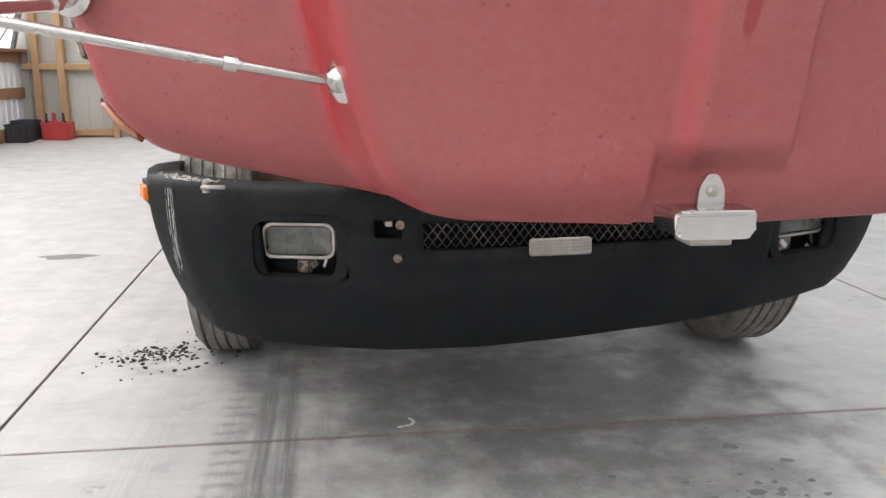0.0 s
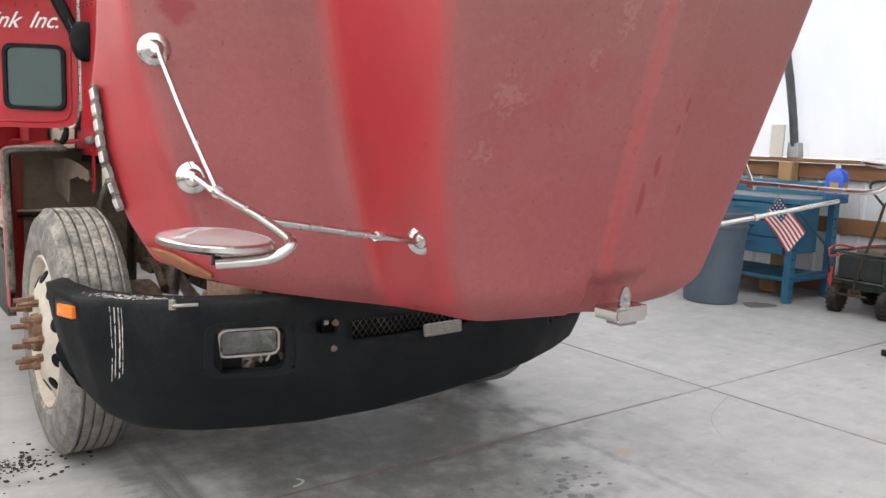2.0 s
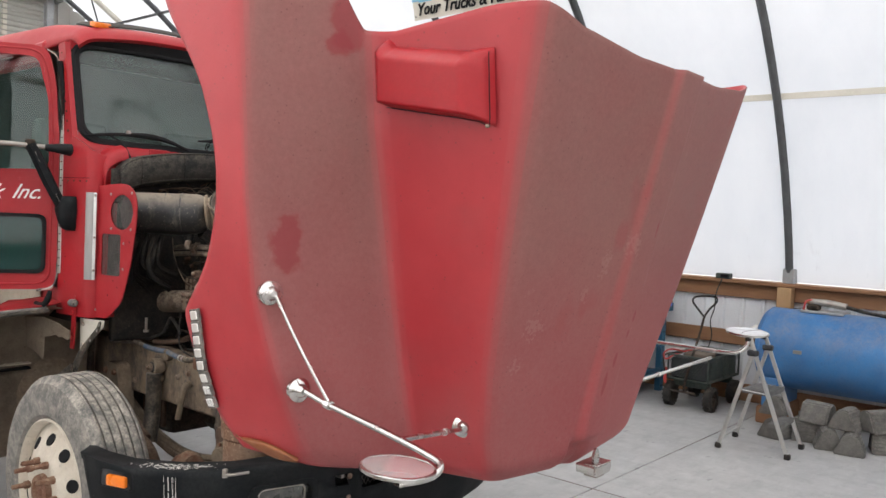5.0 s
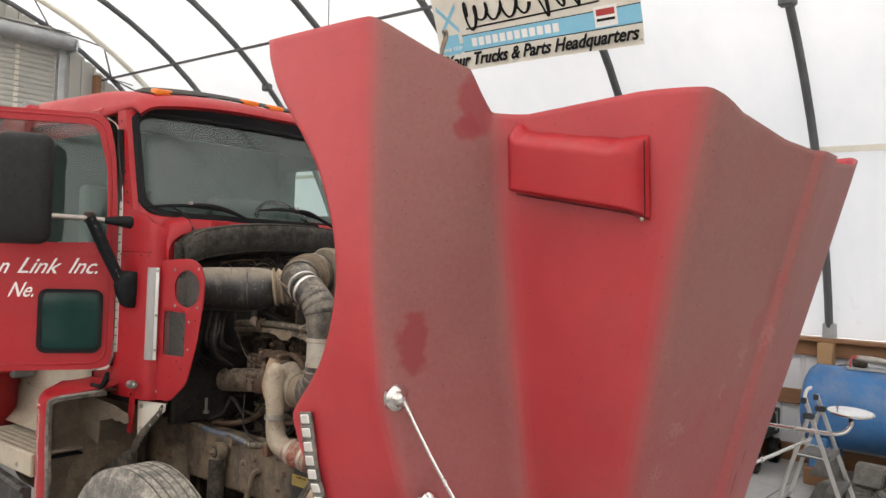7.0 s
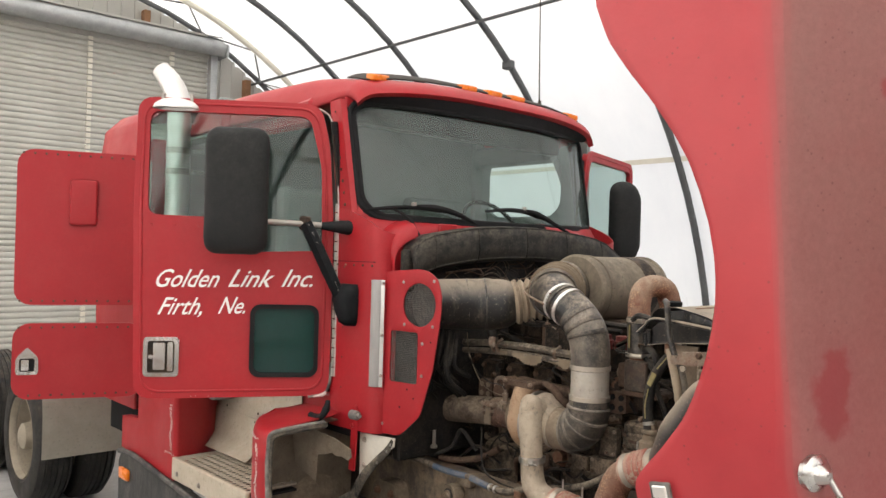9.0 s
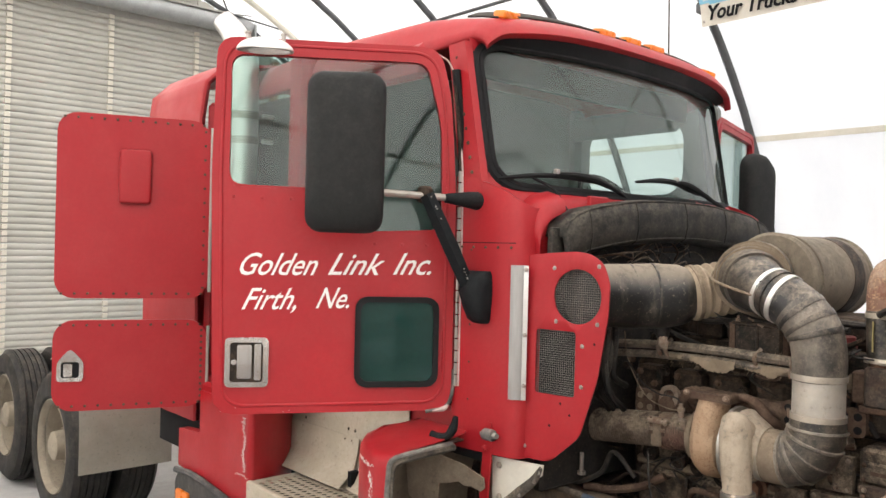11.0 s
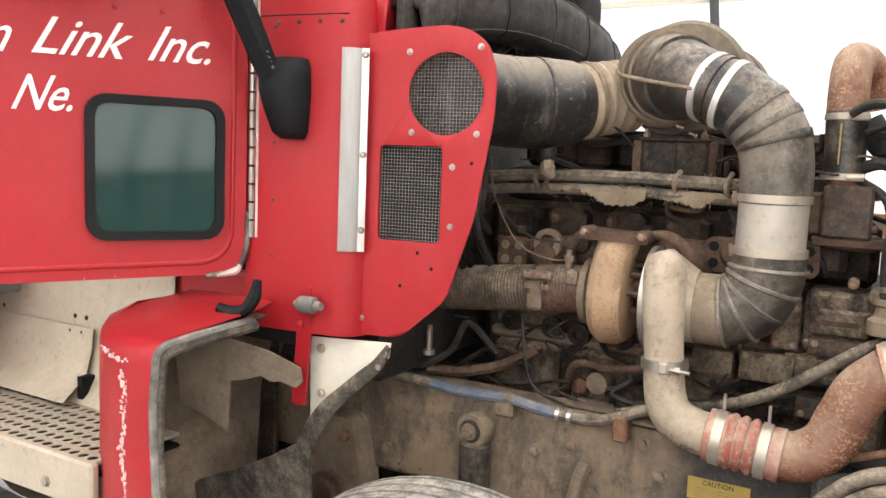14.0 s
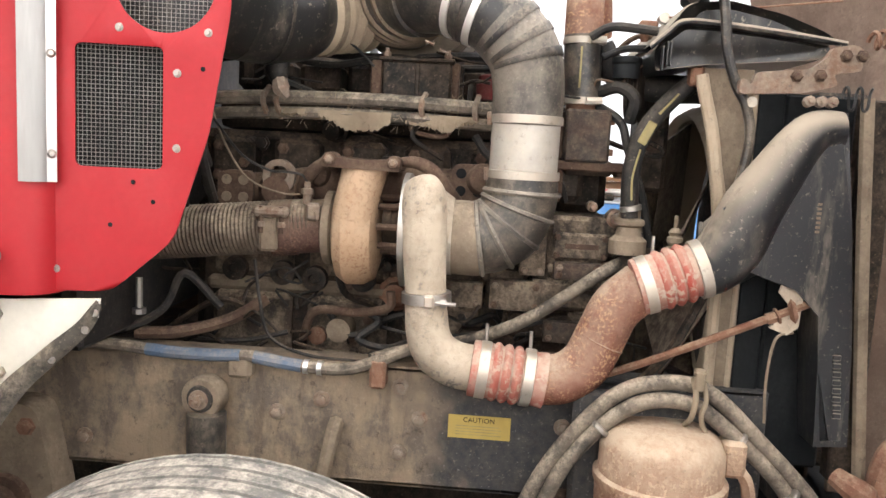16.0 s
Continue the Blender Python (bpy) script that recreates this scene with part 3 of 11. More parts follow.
SKIRT = worn("scuffed_black_skirt", (0.020, 0.021, 0.023), (0.050, 0.050, 0.050), 0.5, 0, 3, 60, 0.8, 0.08, dust=(0.30, 0.28, 0.25), dust_amount=0.3, stretch=(2, 2, 0.5), spec=0.25)
LIP = worn("worn_dark_lip", (0.045, 0.043, 0.040), (0.30, 0.28, 0.25), 0.6, 0.1, 16, 60, 0.9, 0.15)
QUILT = worn("black_quilted_vinyl", (0.010, 0.010, 0.010), (0.022, 0.021, 0.019), 0.5, 0, 7, 60, 0.8, 0.08, dust=(0.15, 0.128, 0.10), dust_amount=0.42, spec=0.22)
WHITE_BAND = worn("white_band_tape", (0.75, 0.73, 0.68), (0.6, 0.57, 0.5), 0.55, 0, 20, 60, 0.5, 0.05)
BLUE_PLASTIC = worn("blue_fluid_jug", (0.04, 0.12, 0.62), (0.03, 0.09, 0.5), 0.25, 0, 6, 60, 0.4, 0.02)
YELLOW = worn("yellow_label", (0.43, 0.30, 0.07), (0.32, 0.24, 0.09), 0.6, 0, 20, 60, 0.6, 0.03)
REAR_RIM = worn("dusty_brown_rim_paint", (0.30, 0.26, 0.205), (0.19, 0.16, 0.125), 0.7, 0, 9, 50, 0.7, 0.15, dust=(0.34, 0.285, 0.215), dust_amount=0.5, spec=0.25)
DULL_ALU = worn("dull_dusty_aluminium", (0.34, 0.315, 0.27), (0.25, 0.23, 0.195), 0.55, 0.35, 4, 60, 0.6, 0.1, dust=(0.36, 0.31, 0.24), dust_amount=0.4)
BLACK_BOX = worn("dull_black_plastic", (0.02, 0.021, 0.025), (0.03, 0.03, 0.034), 0.6, 0, 6, 60, 0.5, 0.05)
HOSE_DUST = worn("dusty_brown_hose", (0.040, 0.036, 0.032), (0.19, 0.155, 0.12), 0.6, 0, 12, 70, 0.95, 0.15, dust=(0.34, 0.28, 0.215), dust_amount=0.8, spec=0.2)
FADED_HOSE = worn("blue_grey_hose", (0.075, 0.125, 0.20), (0.16, 0.16, 0.16), 0.55, 0, 9, 60, 0.8, 0.1, dust=DUST, dust_amount=0.40, spec=0.25)
BLOCKS = worn("brown_wooden_blocks", (0.16, 0.12, 0.09), (0.10, 0.08, 0.065), 0.85, 0, 6, 50, 0.7, 0.3)
MIRROR = worn("mirror_face", (0.82, 0.82, 0.82), (0.78, 0.77, 0.76), 0.05, 0.72, 8, 50, 0.3, 0.0, rough2=0.12)
BANNER = worn("cream_banner_vinyl", (0.70, 0.665, 0.58), (0.62, 0.58, 0.48), 0.55, 0, 6, 60, 0.6, 0.05)
BANNER_BLUE = worn("banner_blue", (0.20, 0.50, 0.66), (0.25, 0.52, 0.66), 0.55, 0, 9, 60, 0.5, 0.02)
FLAG_RED = worn("flag_red_cloth", (0.42, 0.045, 0.06), (0.34, 0.04, 0.05), 0.85, 0, 9, 90, 0.5, 0.1)
FLAG_WHITE = worn("flag_white_cloth", (0.72, 0.69, 0.66), (0.64, 0.6, 0.57), 0.85, 0, 9, 90, 0.5, 0.1)
FLAG_BLUE = worn("flag_blue_cloth", (0.04, 0.05, 0.13), (0.05, 0.06, 0.15), 0.85, 0, 9, 90, 0.5, 0.1)
CRATE_RED = worn("red_crate_plastic", (0.42, 0.04, 0.035), (0.34, 0.03, 0.03), 0.5, 0, 6, 60, 0.5, 0.05)
CRATE_BLUE = worn("dark_blue_crate_plastic", (0.022, 0.028, 0.055), (0.03, 0.034, 0.06), 0.5, 0, 6, 60, 0.5, 0.05)
CLOTH = worn("frayed_dusty_wrap", (0.27, 0.215, 0.155), (0.16, 0.125, 0.09), 0.95, 0, 16, 60, 0.7, 0.4, spec=0.10)
CHIP_GREY = worn("bare_chipped_primer", (0.58, 0.50, 0.47), (0.42, 0.26, 0.24), 0.7, 0, 30, 90, 0.8, 0.05)

# ---- mesh tools ----
V = Vector


def part(name, bm, material, parent=None, label="", sharp=35):
    me = bpy.data.meshes.new(name)
    bmesh.ops.recalc_face_normals(bm, faces=bm.faces)
    bm.to_mesh(me)
    bm.free()
    me.polygons.foreach_set("use_smooth", [True] * len(me.polygons))
    me.set_sharp_from_angle(angle=radians(sharp))
    me.materials.append(material)
    ob = new(name, me)
    if parent is not None:
        ob.parent = parent
    if label:
        ob["label"] = label
    return ob


def empty(name, label, category, group="", kind=""):
    return tagged(new(name), label, category, group, kind)


def box(bm, lo, hi, bevel=0.0, m=None, seg=1):
    lo, hi = V(lo), V(hi)
    r = bmesh.ops.create_cube(bm, size=1.0, matrix=Matrix.LocRotScale((lo + hi) / 2, None, [max(1e-4, abs(a)) for a in hi - lo]))
    vs = r["verts"]
    if bevel:
        es = list({e for v in vs for e in v.link_edges})
        r2 = bmesh.ops.bevel(bm, geom=es, offset=bevel, segments=seg, affect="EDGES", profile=0.6)
        vs = list({v for f in r2["faces"] for v in f.verts} | {v for v in vs if v.is_valid})
    if m is not None:
        bmesh.ops.transform(bm, matrix=m, verts=vs)
    return bm


def slab(lo, hi, bevel=0.0, m=None, seg=1):
    return box(bmesh.new(), lo, hi, bevel, m, seg)


def basis(d):
    d = V(d).normalized()
    a = V((0, 0, 1)) if abs(d.z) < 0.9 else V((1, 0, 0))
    u = d.cross(a).normalized()
    return u, d.cross(u).normalized(), d


def smooth_line(pts, n=8):
    """A Catmull-Rom line through the points."""
    p = [V(q) for q in pts]
    p = [p[0] * 2 - p[1]] + p + [p[-1] * 2 - p[-2]]
    out = []
    for i in range(1, len(p) - 2):
        for k in range(n):
            t = k / n
            a, b, c, d = p[i - 1:i + 3]
            out.append(0.5 * ((2 * b) + (c - a) * t + (2 * a - 5 * b + 4 * c - d) * t * t + (3 * b - a - 3 * c + d) * t ** 3))
    return out + [p[-2]]


def tube(bm, pts, r, seg=12, n=6, cap=True, smooth=True):
    """A round tube along points; r is one radius or one for each point given."""
    k = len(pts)
    line = smooth_line(pts, n) if smooth and k > 2 else [V(q) for q in pts]
    rad = [r] * len(line) if isinstance(r, (int, float)) else [float(np.interp(i * (k - 1) / (len(line) - 1), range(k), r)) for i in range(len(line))]
    u = basis(line[1] - line[0])[0]
    rings = []
    for i, c in enumerate(line):
        d = (line[min(i + 1, len(line) - 1)] - line[max(i - 1, 0)]).normalized()
        u = (u - d * u.dot(d)).normalized()
        w = d.cross(u)
        rings.append([bm.verts.new(c + rad[i] * (math.cos(2 * math.pi * j / seg) * u + math.sin(2 * math.pi * j / seg) * w)) for j in range(seg)])
    for a, b in zip(rings, rings[1:]):
        for j in range(seg):
            bm.faces.new((a[j], a[(j + 1) % seg], b[(j + 1) % seg], b[j]))
    if cap:
        bm.faces.new(rings[0][::-1])
        bm.faces.new(rings[-1])
    return bm


def pipe(pts, r, seg=12, n=6, **k):
    return tube(bmesh.new(), pts, r, seg, n, **k)


def lathe(bm, origin, axis, profile, seg=24, cap=True):
    """A turned body: profile of (distance along the axis, radius)."""
    u, w, d = basis(axis)
    o = V(origin)
    rings = []
    for h, r in profile:
        rings.append([bm.verts.new(o + d * h + max(r, 1e-4) * (math.cos(2 * math.pi * j / seg) * u + math.sin(2 * math.pi * j / seg) * w)) for j in range(seg)])
    for a, b in zip(rings, rings[1:]):
        for j in range(seg):
            bm.faces.new((a[j], a[(j + 1) % seg], b[(j + 1) % seg], b[j]))
    if cap:
        bm.faces.new(rings[0][::-1])
        bm.faces.new(rings[-1])
    return bm


def turned(origin, axis, profile, seg=24, cap=True):
    return lathe(bmesh.new(), origin, axis, profile, seg, cap)


def rrect(x0, y0, x1, y1, r, n=5):
    """The outline of a rounded rectangle."""
    out = []
    for cx, cy, a in ((x1 - r, y1 - r, 0), (x0 + r, y1 - r, 90), (x0 + r, y0 + r, 180), (x1 - r, y0 + r, 270)):
        for k in range(n + 1):
            t = radians(a + 90 * k / n)
            out.append((cx + r * math.cos(t), cy + r * math.sin(t)))
    return out


def plate(bm, outline, place, t0, t1, hole=None):
    """A plate of that outline between the depths t0 and t1; place maps (a, b, depth) to the world. hole: an outline of as many points."""
    lo = [bm.verts.new(place(a, b, t0)) for a, b in outline]
    hi = [bm.verts.new(place(a, b, t1)) for a, b in outline]
    k = len(outline)
    for i in range(k):
        j = (i + 1) % k
        bm.faces.new((lo[i], lo[j], hi[j], hi[i]))
    if hole is None:
        bm.faces.new(lo[::-1])
        bm.faces.new(hi)
    else:
        l2 = [bm.verts.new(place(a, b, t0)) for a, b in hole]
        h2 = [bm.verts.new(place(a, b, t1)) for a, b in hole]
        for i in range(k):
            j = (i + 1) % k
            bm.faces.new((l2[j], l2[i], h2[i], h2[j]))
            bm.faces.new((lo[j], lo[i], l2[i], l2[j]))
            bm.faces.new((hi[i], hi[j], h2[j], h2[i]))
    return bm


def plated(outline, place, t0, t1, hole=None):
    return plate(bmesh.new(), outline, place, t0, t1, hole)


def on_x(x):
    """Places outlines given as (y, z) on a plane of that x; depth goes towards the truck's middle line's far side."""
    return lambda a, b, t: V((x + t, a, b))


def on_y(y):
    return lambda a, b, t: V((a, y + t, b))


def on_z(z):
    return lambda a, b, t: V((a, b, z + t))


def grid(fn, nu, nv):
    bm = bmesh.new()
    vs = [[bm.verts.new(fn(i / (nu - 1), j / (nv - 1))) for i in range(nu)] for j in range(nv)]
    for j in range(nv - 1):
        for i in range(nu - 1):
            bm.faces.new((vs[j][i], vs[j][i + 1], vs[j + 1][i + 1], vs[j + 1][i]))
    return bm


def thicken(ob, t, offset=-1):
    s = ob.modifiers.new("thickness", "SOLIDIFY")
    s.thickness, s.offset = t, offset
    w = ob.modifiers.new("crisp_edges", "WEIGHTED_NORMAL")
    w.weight = 80
    return ob


def lettering(name, text, size, m, material, parent, shear=0.0, depth=0.002, wide=1.0, bold=0.0):
    """Raised writing in the built-in font, as a mesh; m places it (x along the line, y up)."""
    c = bpy.data.curves.new(name, "FONT")
    c.body, c.size, c.shear, c.extrude, c.resolution_u = text, size, shear, depth, 3
    c.offset = bold
    tmp = bpy.data.objects.new(name + "_curve", c)
    scene.collection.objects.link(tmp)
    dg = bpy.context.evaluated_depsgraph_get()
    me = bpy.data.meshes.new_from_object(tmp.evaluated_get(dg))
    bpy.data.objects.remove(tmp)
    bpy.data.curves.remove(c)
    me.transform(m @ Matrix.Diagonal((wide, 1, 1, 1)))
    me.materials.clear()
    me.materials.append(material)
    ob = new(name, me)
    if parent is not None:
        ob.parent = parent
    return ob


def rows3(o, u, w):
    """A pose from an origin and two directions (along the line, and up)."""
    u, w = V(u).normalized(), V(w).normalized()
    n = u.cross(w)
    return Matrix(((u.x, w.x, n.x, o[0]), (u.y, w.y, n.y, o[1]), (u.z, w.z, n.z, o[2]), (0, 0, 0, 1)))

# ---- the hall ----
LEFT, RIGHT, BACK, FRONT = -5.45, 6.25, 13.65, -9.0
MID, ARC_Z, ARC_R = 0.4, 0.1, 5.95
SILL = 1.36
HOOP_Y = [2.35 - 1.9 * k for k in range(6, 0, -1)] + [2.35, 4.28, 6.21, 8.02, 9.75, 11.42]


def arc(a, r=ARC_R):
    return MID + r * math.cos(a), ARC_Z + r * math.sin(a)


A0 = math.asin((SILL - ARC_Z) / ARC_R)


JOINT_FILL = worn("brown_joint_filler", (0.11, 0.075, 0.055), (0.07, 0.05, 0.04), 0.9, 0, 6, 60, 0.7, 0.2)


def make_floor():
    bm = slab((LEFT - 0.6, FRONT - 0.6, -0.30), (RIGHT + 0.6, BACK + 0.6, -0.015))
    floor = tagged(part("floor", bm, JOINT_FILL), "pale grey concrete floor with sawn joints and oil drips", "floor", kind="structure")
    xs = [LEFT - 0.3, -1.75, 2.23, RIGHT + 0.3]
    ys = [FRONT - 0.3, -3.6, 2.42, 8.4, BACK + 0.3]
    g = 0.0042
    for x0, x1 in zip(xs, xs[1:]):
        for y0, y1 in zip(ys, ys[1:]):
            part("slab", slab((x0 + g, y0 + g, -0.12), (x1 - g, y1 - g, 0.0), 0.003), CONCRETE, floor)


def ribbed(x, y0, y1, z0, z1, step=0.23, side=1):
    """Ribbed sheet along y at x; ribs stand proud into the room."""
    out, y = [], y0
    while y < y1 - 1e-6:
        for dy, dx in ((0, 0), (0.09, 0), (0.105, 0.018), (0.135, 0.018), (0.15, 0)):
            if y + dy <= y1:
                out.append((y + dy, x - side * dx))
        y += step
    out.append((y1, x))
    bm = bmesh.new()
    lo = [bm.verts.new((a, b, z0)) for b, a in out]
    hi = [bm.verts.new((a, b, z1)) for b, a in out]
    lb = [bm.verts.new((x + side * 0.04, b, z0)) for b, a in out]
    hb = [bm.verts.new((x + side * 0.04, b, z1)) for b, a in out]
    for i in range(len(out) - 1):
        bm.faces.new((lo[i], lo[i + 1], hi[i + 1], hi[i]))
        bm.faces.new((lb[i + 1], lb[i], hb[i], hb[i + 1]))
        bm.faces.new((hi[i], hi[i + 1], hb[i + 1], hb[i]))
        bm.faces.new((lo[i + 1], lo[i], lb[i], lb[i + 1]))
    for i in (0, -1):
        bm.faces.new((lo[i], hi[i], hb[i], lb[i]))
    return bm


def side_wall(name, x, side):
    wall = tagged(part(name, ribbed(x, FRONT, BACK, -0.02, SILL - 0.05, side=side), SIDING), "low side wall of white ribbed metal on brown lumber", "wall", kind="structure")
    i = x - side * 0.02
    for z0, z1, d in ((SILL - 0.20, SILL - 0.045, 0.045), (0.62, 0.78, 0.04), (0.0, 0.19, 0.04)):
        part("plank", slab((min(i, i - side * d), FRONT, z0), (max(i, i - side * d), BACK, z1), 0.005), WOOD, wall)
    part("plank", slab((min(i + side * 0.1, i - side * 0.14), FRONT, SILL - 0.04), (max(i + side * 0.1, i - side * 0.14), BACK, SILL), 0.006), WOOD, wall)
    for y in HOOP_Y:
        part("post", slab((min(i - side * 0.05, i - side * 0.19), y - 0.075, 0), (max(i - side * 0.05, i - side * 0.19), y + 0.075, SILL - 0.042), 0.008), PALE_WOOD if side > 0 else WOOD, wall)
    return wall


def make_roof():
    n = 56
    def cover(u, v):
        x, z = arc(A0 + (math.pi - 2 * A0) * u, ARC_R + 0.06)
        return V((x, FRONT + (BACK - FRONT) * v, z))
    roof = tagged(part("roof_fabric", grid(cover, n, 24), FABRIC, sharp=80), "translucent white fabric cover over curved steel hoops", "roof", kind="structure")
    for y in HOOP_Y:
        pts = [V((arc(A0 + (math.pi - 2 * A0) * k / 40)[0], y, arc(A0 + (math.pi - 2 * A0) * k / 40)[1])) for k in range(41)]
        hoop = part("roof_hoop", pipe(pts, 0.042, 10, smooth=False), HOOP_STEEL)
        tagged(hoop, "dark curved steel roof hoop", "roof hoop", "roof hoops", "structure")
        for a in (A0 + 0.62, math.pi - A0 - 0.62, math.pi / 2):
            x, z = arc(a)
            part("clamp", slab((x - 0.05, y - 0.075, z - 0.075), (x + 0.05, y + 0.075, z + 0.03), 0.015), HOOP_STEEL, hoop)
        for s in (-1, 1):
            x, z = arc(A0 if s > 0 else math.pi - A0)
            part("foot", slab((x - 0.07, y - 0.06, SILL - 0.005), (x + 0.07, y + 0.06, SILL + 0.16), 0.01), GALVANISED, hoop)
    for a in (A0 + 0.74, math.pi - A0 - 0.74, math.pi / 2):
        x, z = arc(a, ARC_R - 0.07)
        tagged(part("roof_purlin", pipe([(x, FRONT, z), (x, BACK - 0.1, z)], 0.022, 8), HOOP_STEEL), "thin steel purlin along the roof hoops", "purlin", "roof purlins", "structure")
    for a in (A0 + 0.345, math.pi - A0 - 0.345):
        x, z = arc(a, ARC_R + 0.035)
        tagged(part("trim", slab((x - 0.02, FRONT, z - 0.03), (x + 0.0, BACK, z + 0.03)), BANNER), "cream batten strip along the fabric", "trim", kind="structure")
    pts = [V((arc(A0 + (math.pi - 2 * A0) * k / 40)[0], 12.65, arc(A0 + (math.pi - 2 * A0) * k / 40)[1])) for k in range(41)]
    tagged(part("roof_hoop", pipe(pts, 0.045, 10, smooth=False), BANNER), "cream painted steel roof hoop near the end wall", "roof hoop", "roof hoops", "structure")
    # the end bay: a dark end hoop braced to the cream one by a zigzag of rods
    k = 26
    hi = [V((arc(A0 + (math.pi - 2 * A0) * i / k, ARC_R - 0.005)[0], BACK - 0.27, arc(A0 + (math.pi - 2 * A0) * i / k, ARC_R - 0.005)[1])) for i in range(k + 1)]
    lo = [V((arc(A0 + (math.pi - 2 * A0) * i / k, ARC_R - 0.02)[0], 12.65, arc(A0 + (math.pi - 2 * A0) * i / k, ARC_R - 0.02)[1])) for i in range(k + 1)]
    truss = tagged(part("roof_truss", pipe(hi, 0.04, 10, smooth=False), HOOP_STEEL), "dark steel end hoop with diagonal bracing rods", "roof truss", kind="structure")
    for i in range(k):
        a, b = (hi[i], lo[i + 1]) if i % 2 else (lo[i], hi[i + 1])
        part("brace_rod", pipe([a, b], 0.014, 6), HOOP_STEEL, truss)
        if i % 2 == 0:
            part("brace_rod", pipe([hi[i + 1], lo[i + 1] + V((0, 0, -0.18))], 0.009, 6), HOOP_STEEL, truss)
    for i in (14, 18):
        part("brace_rod", pipe([lo[i] + V((0, 0, -0.05)), V((lo[i].x - 1.2, 9.75, lo[i].z - 0.1))], 0.008, 6), GALVANISED, truss)


def end_wall(name, y, side, mat, door):
    """Closing wall under the arc; door: (x0, x1, top) of an opening."""
    bm = bmesh.new()
    x = LEFT - 0.05
    while x < RIGHT + 0.05:
        for w, d in ((0.16, 0.0), (0.05, 0.02)):
            x1 = min(x + w, RIGHT + 0.05)
            m = (x + x1) / 2
            c = (m - MID) / (ARC_R + 0.06)
            top = ARC_Z + (ARC_R + 0.06) * math.sqrt(max(0.0, 1 - c * c)) if abs(c) < math.cos(A0) else SILL
            z0 = door[2] if door and door[0] < m < door[1] else -0.02
            if x1 > x + 1e-4 and top > z0:
                ya, yb = sorted((y - side * d, y + side * 0.06))
                box(bm, (x, ya, z0), (x1, yb, top))
            x = x1
    return tagged(part(name, bm, mat), "end wall of ribbed metal sheet under the arch", "wall", kind="structure")


def make_shutter():
    x0, x1, top = -3.72, 3.065, 5.27
    door = empty("door_1", "closed galvanised roll-up shutter with worn wind strips", "roller shutter", kind="structure")
    h = 0.0875
    prof = [(0.0, 0.0), (-0.018, 0.012), (-0.025, 0.035), (-0.022, 0.06), (-0.008, 0.078), (0.0, h - 0.003)]
    bm = bmesh.new()
    a = [bm.verts.new((x0, d, z)) for d, z in prof]
    b = [bm.verts.new((x1, d, z)) for d, z in prof]
    c = [bm.verts.new((x0, 0.012, z)) for d, z in prof]
    e = [bm.verts.new((x1, 0.012, z)) for d, z in prof]
    for i in range(len(prof) - 1):
        bm.faces.new((a[i], b[i], b[i + 1], a[i + 1]))
        bm.faces.new((c[i + 1], e[i + 1], e[i], c[i]))
    first = part("slat", bm, SHUTTER, door, sharp=50)
    first.location = (0, BACK + 0.06, 0.0)
    for k in range(1, int((top + 0.14) / h)):
        o = first.copy()
        scene.collection.objects.link(o)
        o.location = (0, BACK + 0.06, k * h)
    for x in (-2.80, -1.48, -0.16, 1.16, 2.44):
        bm = bmesh.new()
        for k in range(int(top / h)):
            box(bm, (x - 0.035, BACK + 0.003, k * h + 0.01), (x + 0.035, BACK + 0.04, k * h + 0.075), 0.003)
        part("wind_strip", bm, BANNER, door, "pale rusty wind strip")
    for x in (x0 - 0.06, x1 + 0.06):
        part("guide", slab((x - 0.06, BACK - 0.09, 0), (x + 0.06, BACK + 0.05, top + 0.1), 0.01), GALVANISED, door)
    part("housing", pipe([(x0 - 0.15, BACK - 0.26, top + 0.10), (x1 + 0.12, BACK - 0.26, top + 0.10)], 0.135, 28), GALVANISED, door, "round galvanised shutter housing")
    part("cover_board", slab((x0 - 0.2, BACK - 0.36, top + 0.225), (x1 + 0.13, BACK - 0.02, top + 0.255), 0.006), GREY_SIDING, door, "weathered board over the shutter housing")
    for x in (x0 - 0.18, x1 + 0.14):
        part("end_plate", slab((x - 0.015, BACK - 0.42, top - 0.06), (x + 0.015, BACK - 0.06, top + 0.26), 0.01), GALVANISED, door)


def lumber(name, lo, hi, mat=WOOD, label="brown lumber stud on the end wall"):
    tagged(part(name, slab(lo, hi, 0.006), mat), label, "stud", "end wall studs", "structure")


make_floor()
side_wall("wall_east", RIGHT, 1)
side_wall("wall_west", LEFT, -1)
make_roof()
end_wall("wall_north", BACK, 1, GREY_SIDING, (-3.77, 3.115, 5.22))
# unseen end wall, its opening set to bring daylight from behind
end_wall("wall_south", FRONT, -1, SIDING, (-4.6, -0.6, 4.4))
tagged(part("ground", slab((-400, -400, -0.5), (400, 400, -0.31)), CONCRETE), "pale ground outside the hall", "ground", kind="structure")
make_shutter()
for sx in (-5.15, -4.78, -4.02):
    lumber("stud", (sx - 0.05, BACK - 0.16, 0), (sx + 0.05, BACK - 0.025, 3.2 if sx > -5 else 2.4), PALE_WOOD)
for sx in (0.2, 1.95, 3.72):
    lumber("stud", (sx - 0.05, BACK - 0.16, 5.53 if sx < 3.4 else 0), (sx + 0.05, BACK - 0.025, ARC_Z + math.sqrt(ARC_R ** 2 - (sx - MID) ** 2) - 0.08), WOOD)
for z in (0.03, 1.05):
    lumber("stud", (-5.35, BACK - 0.13, z), (-4.08, BACK - 0.03, z + 0.10), PALE_WOOD, "lumber girt along the end wall")
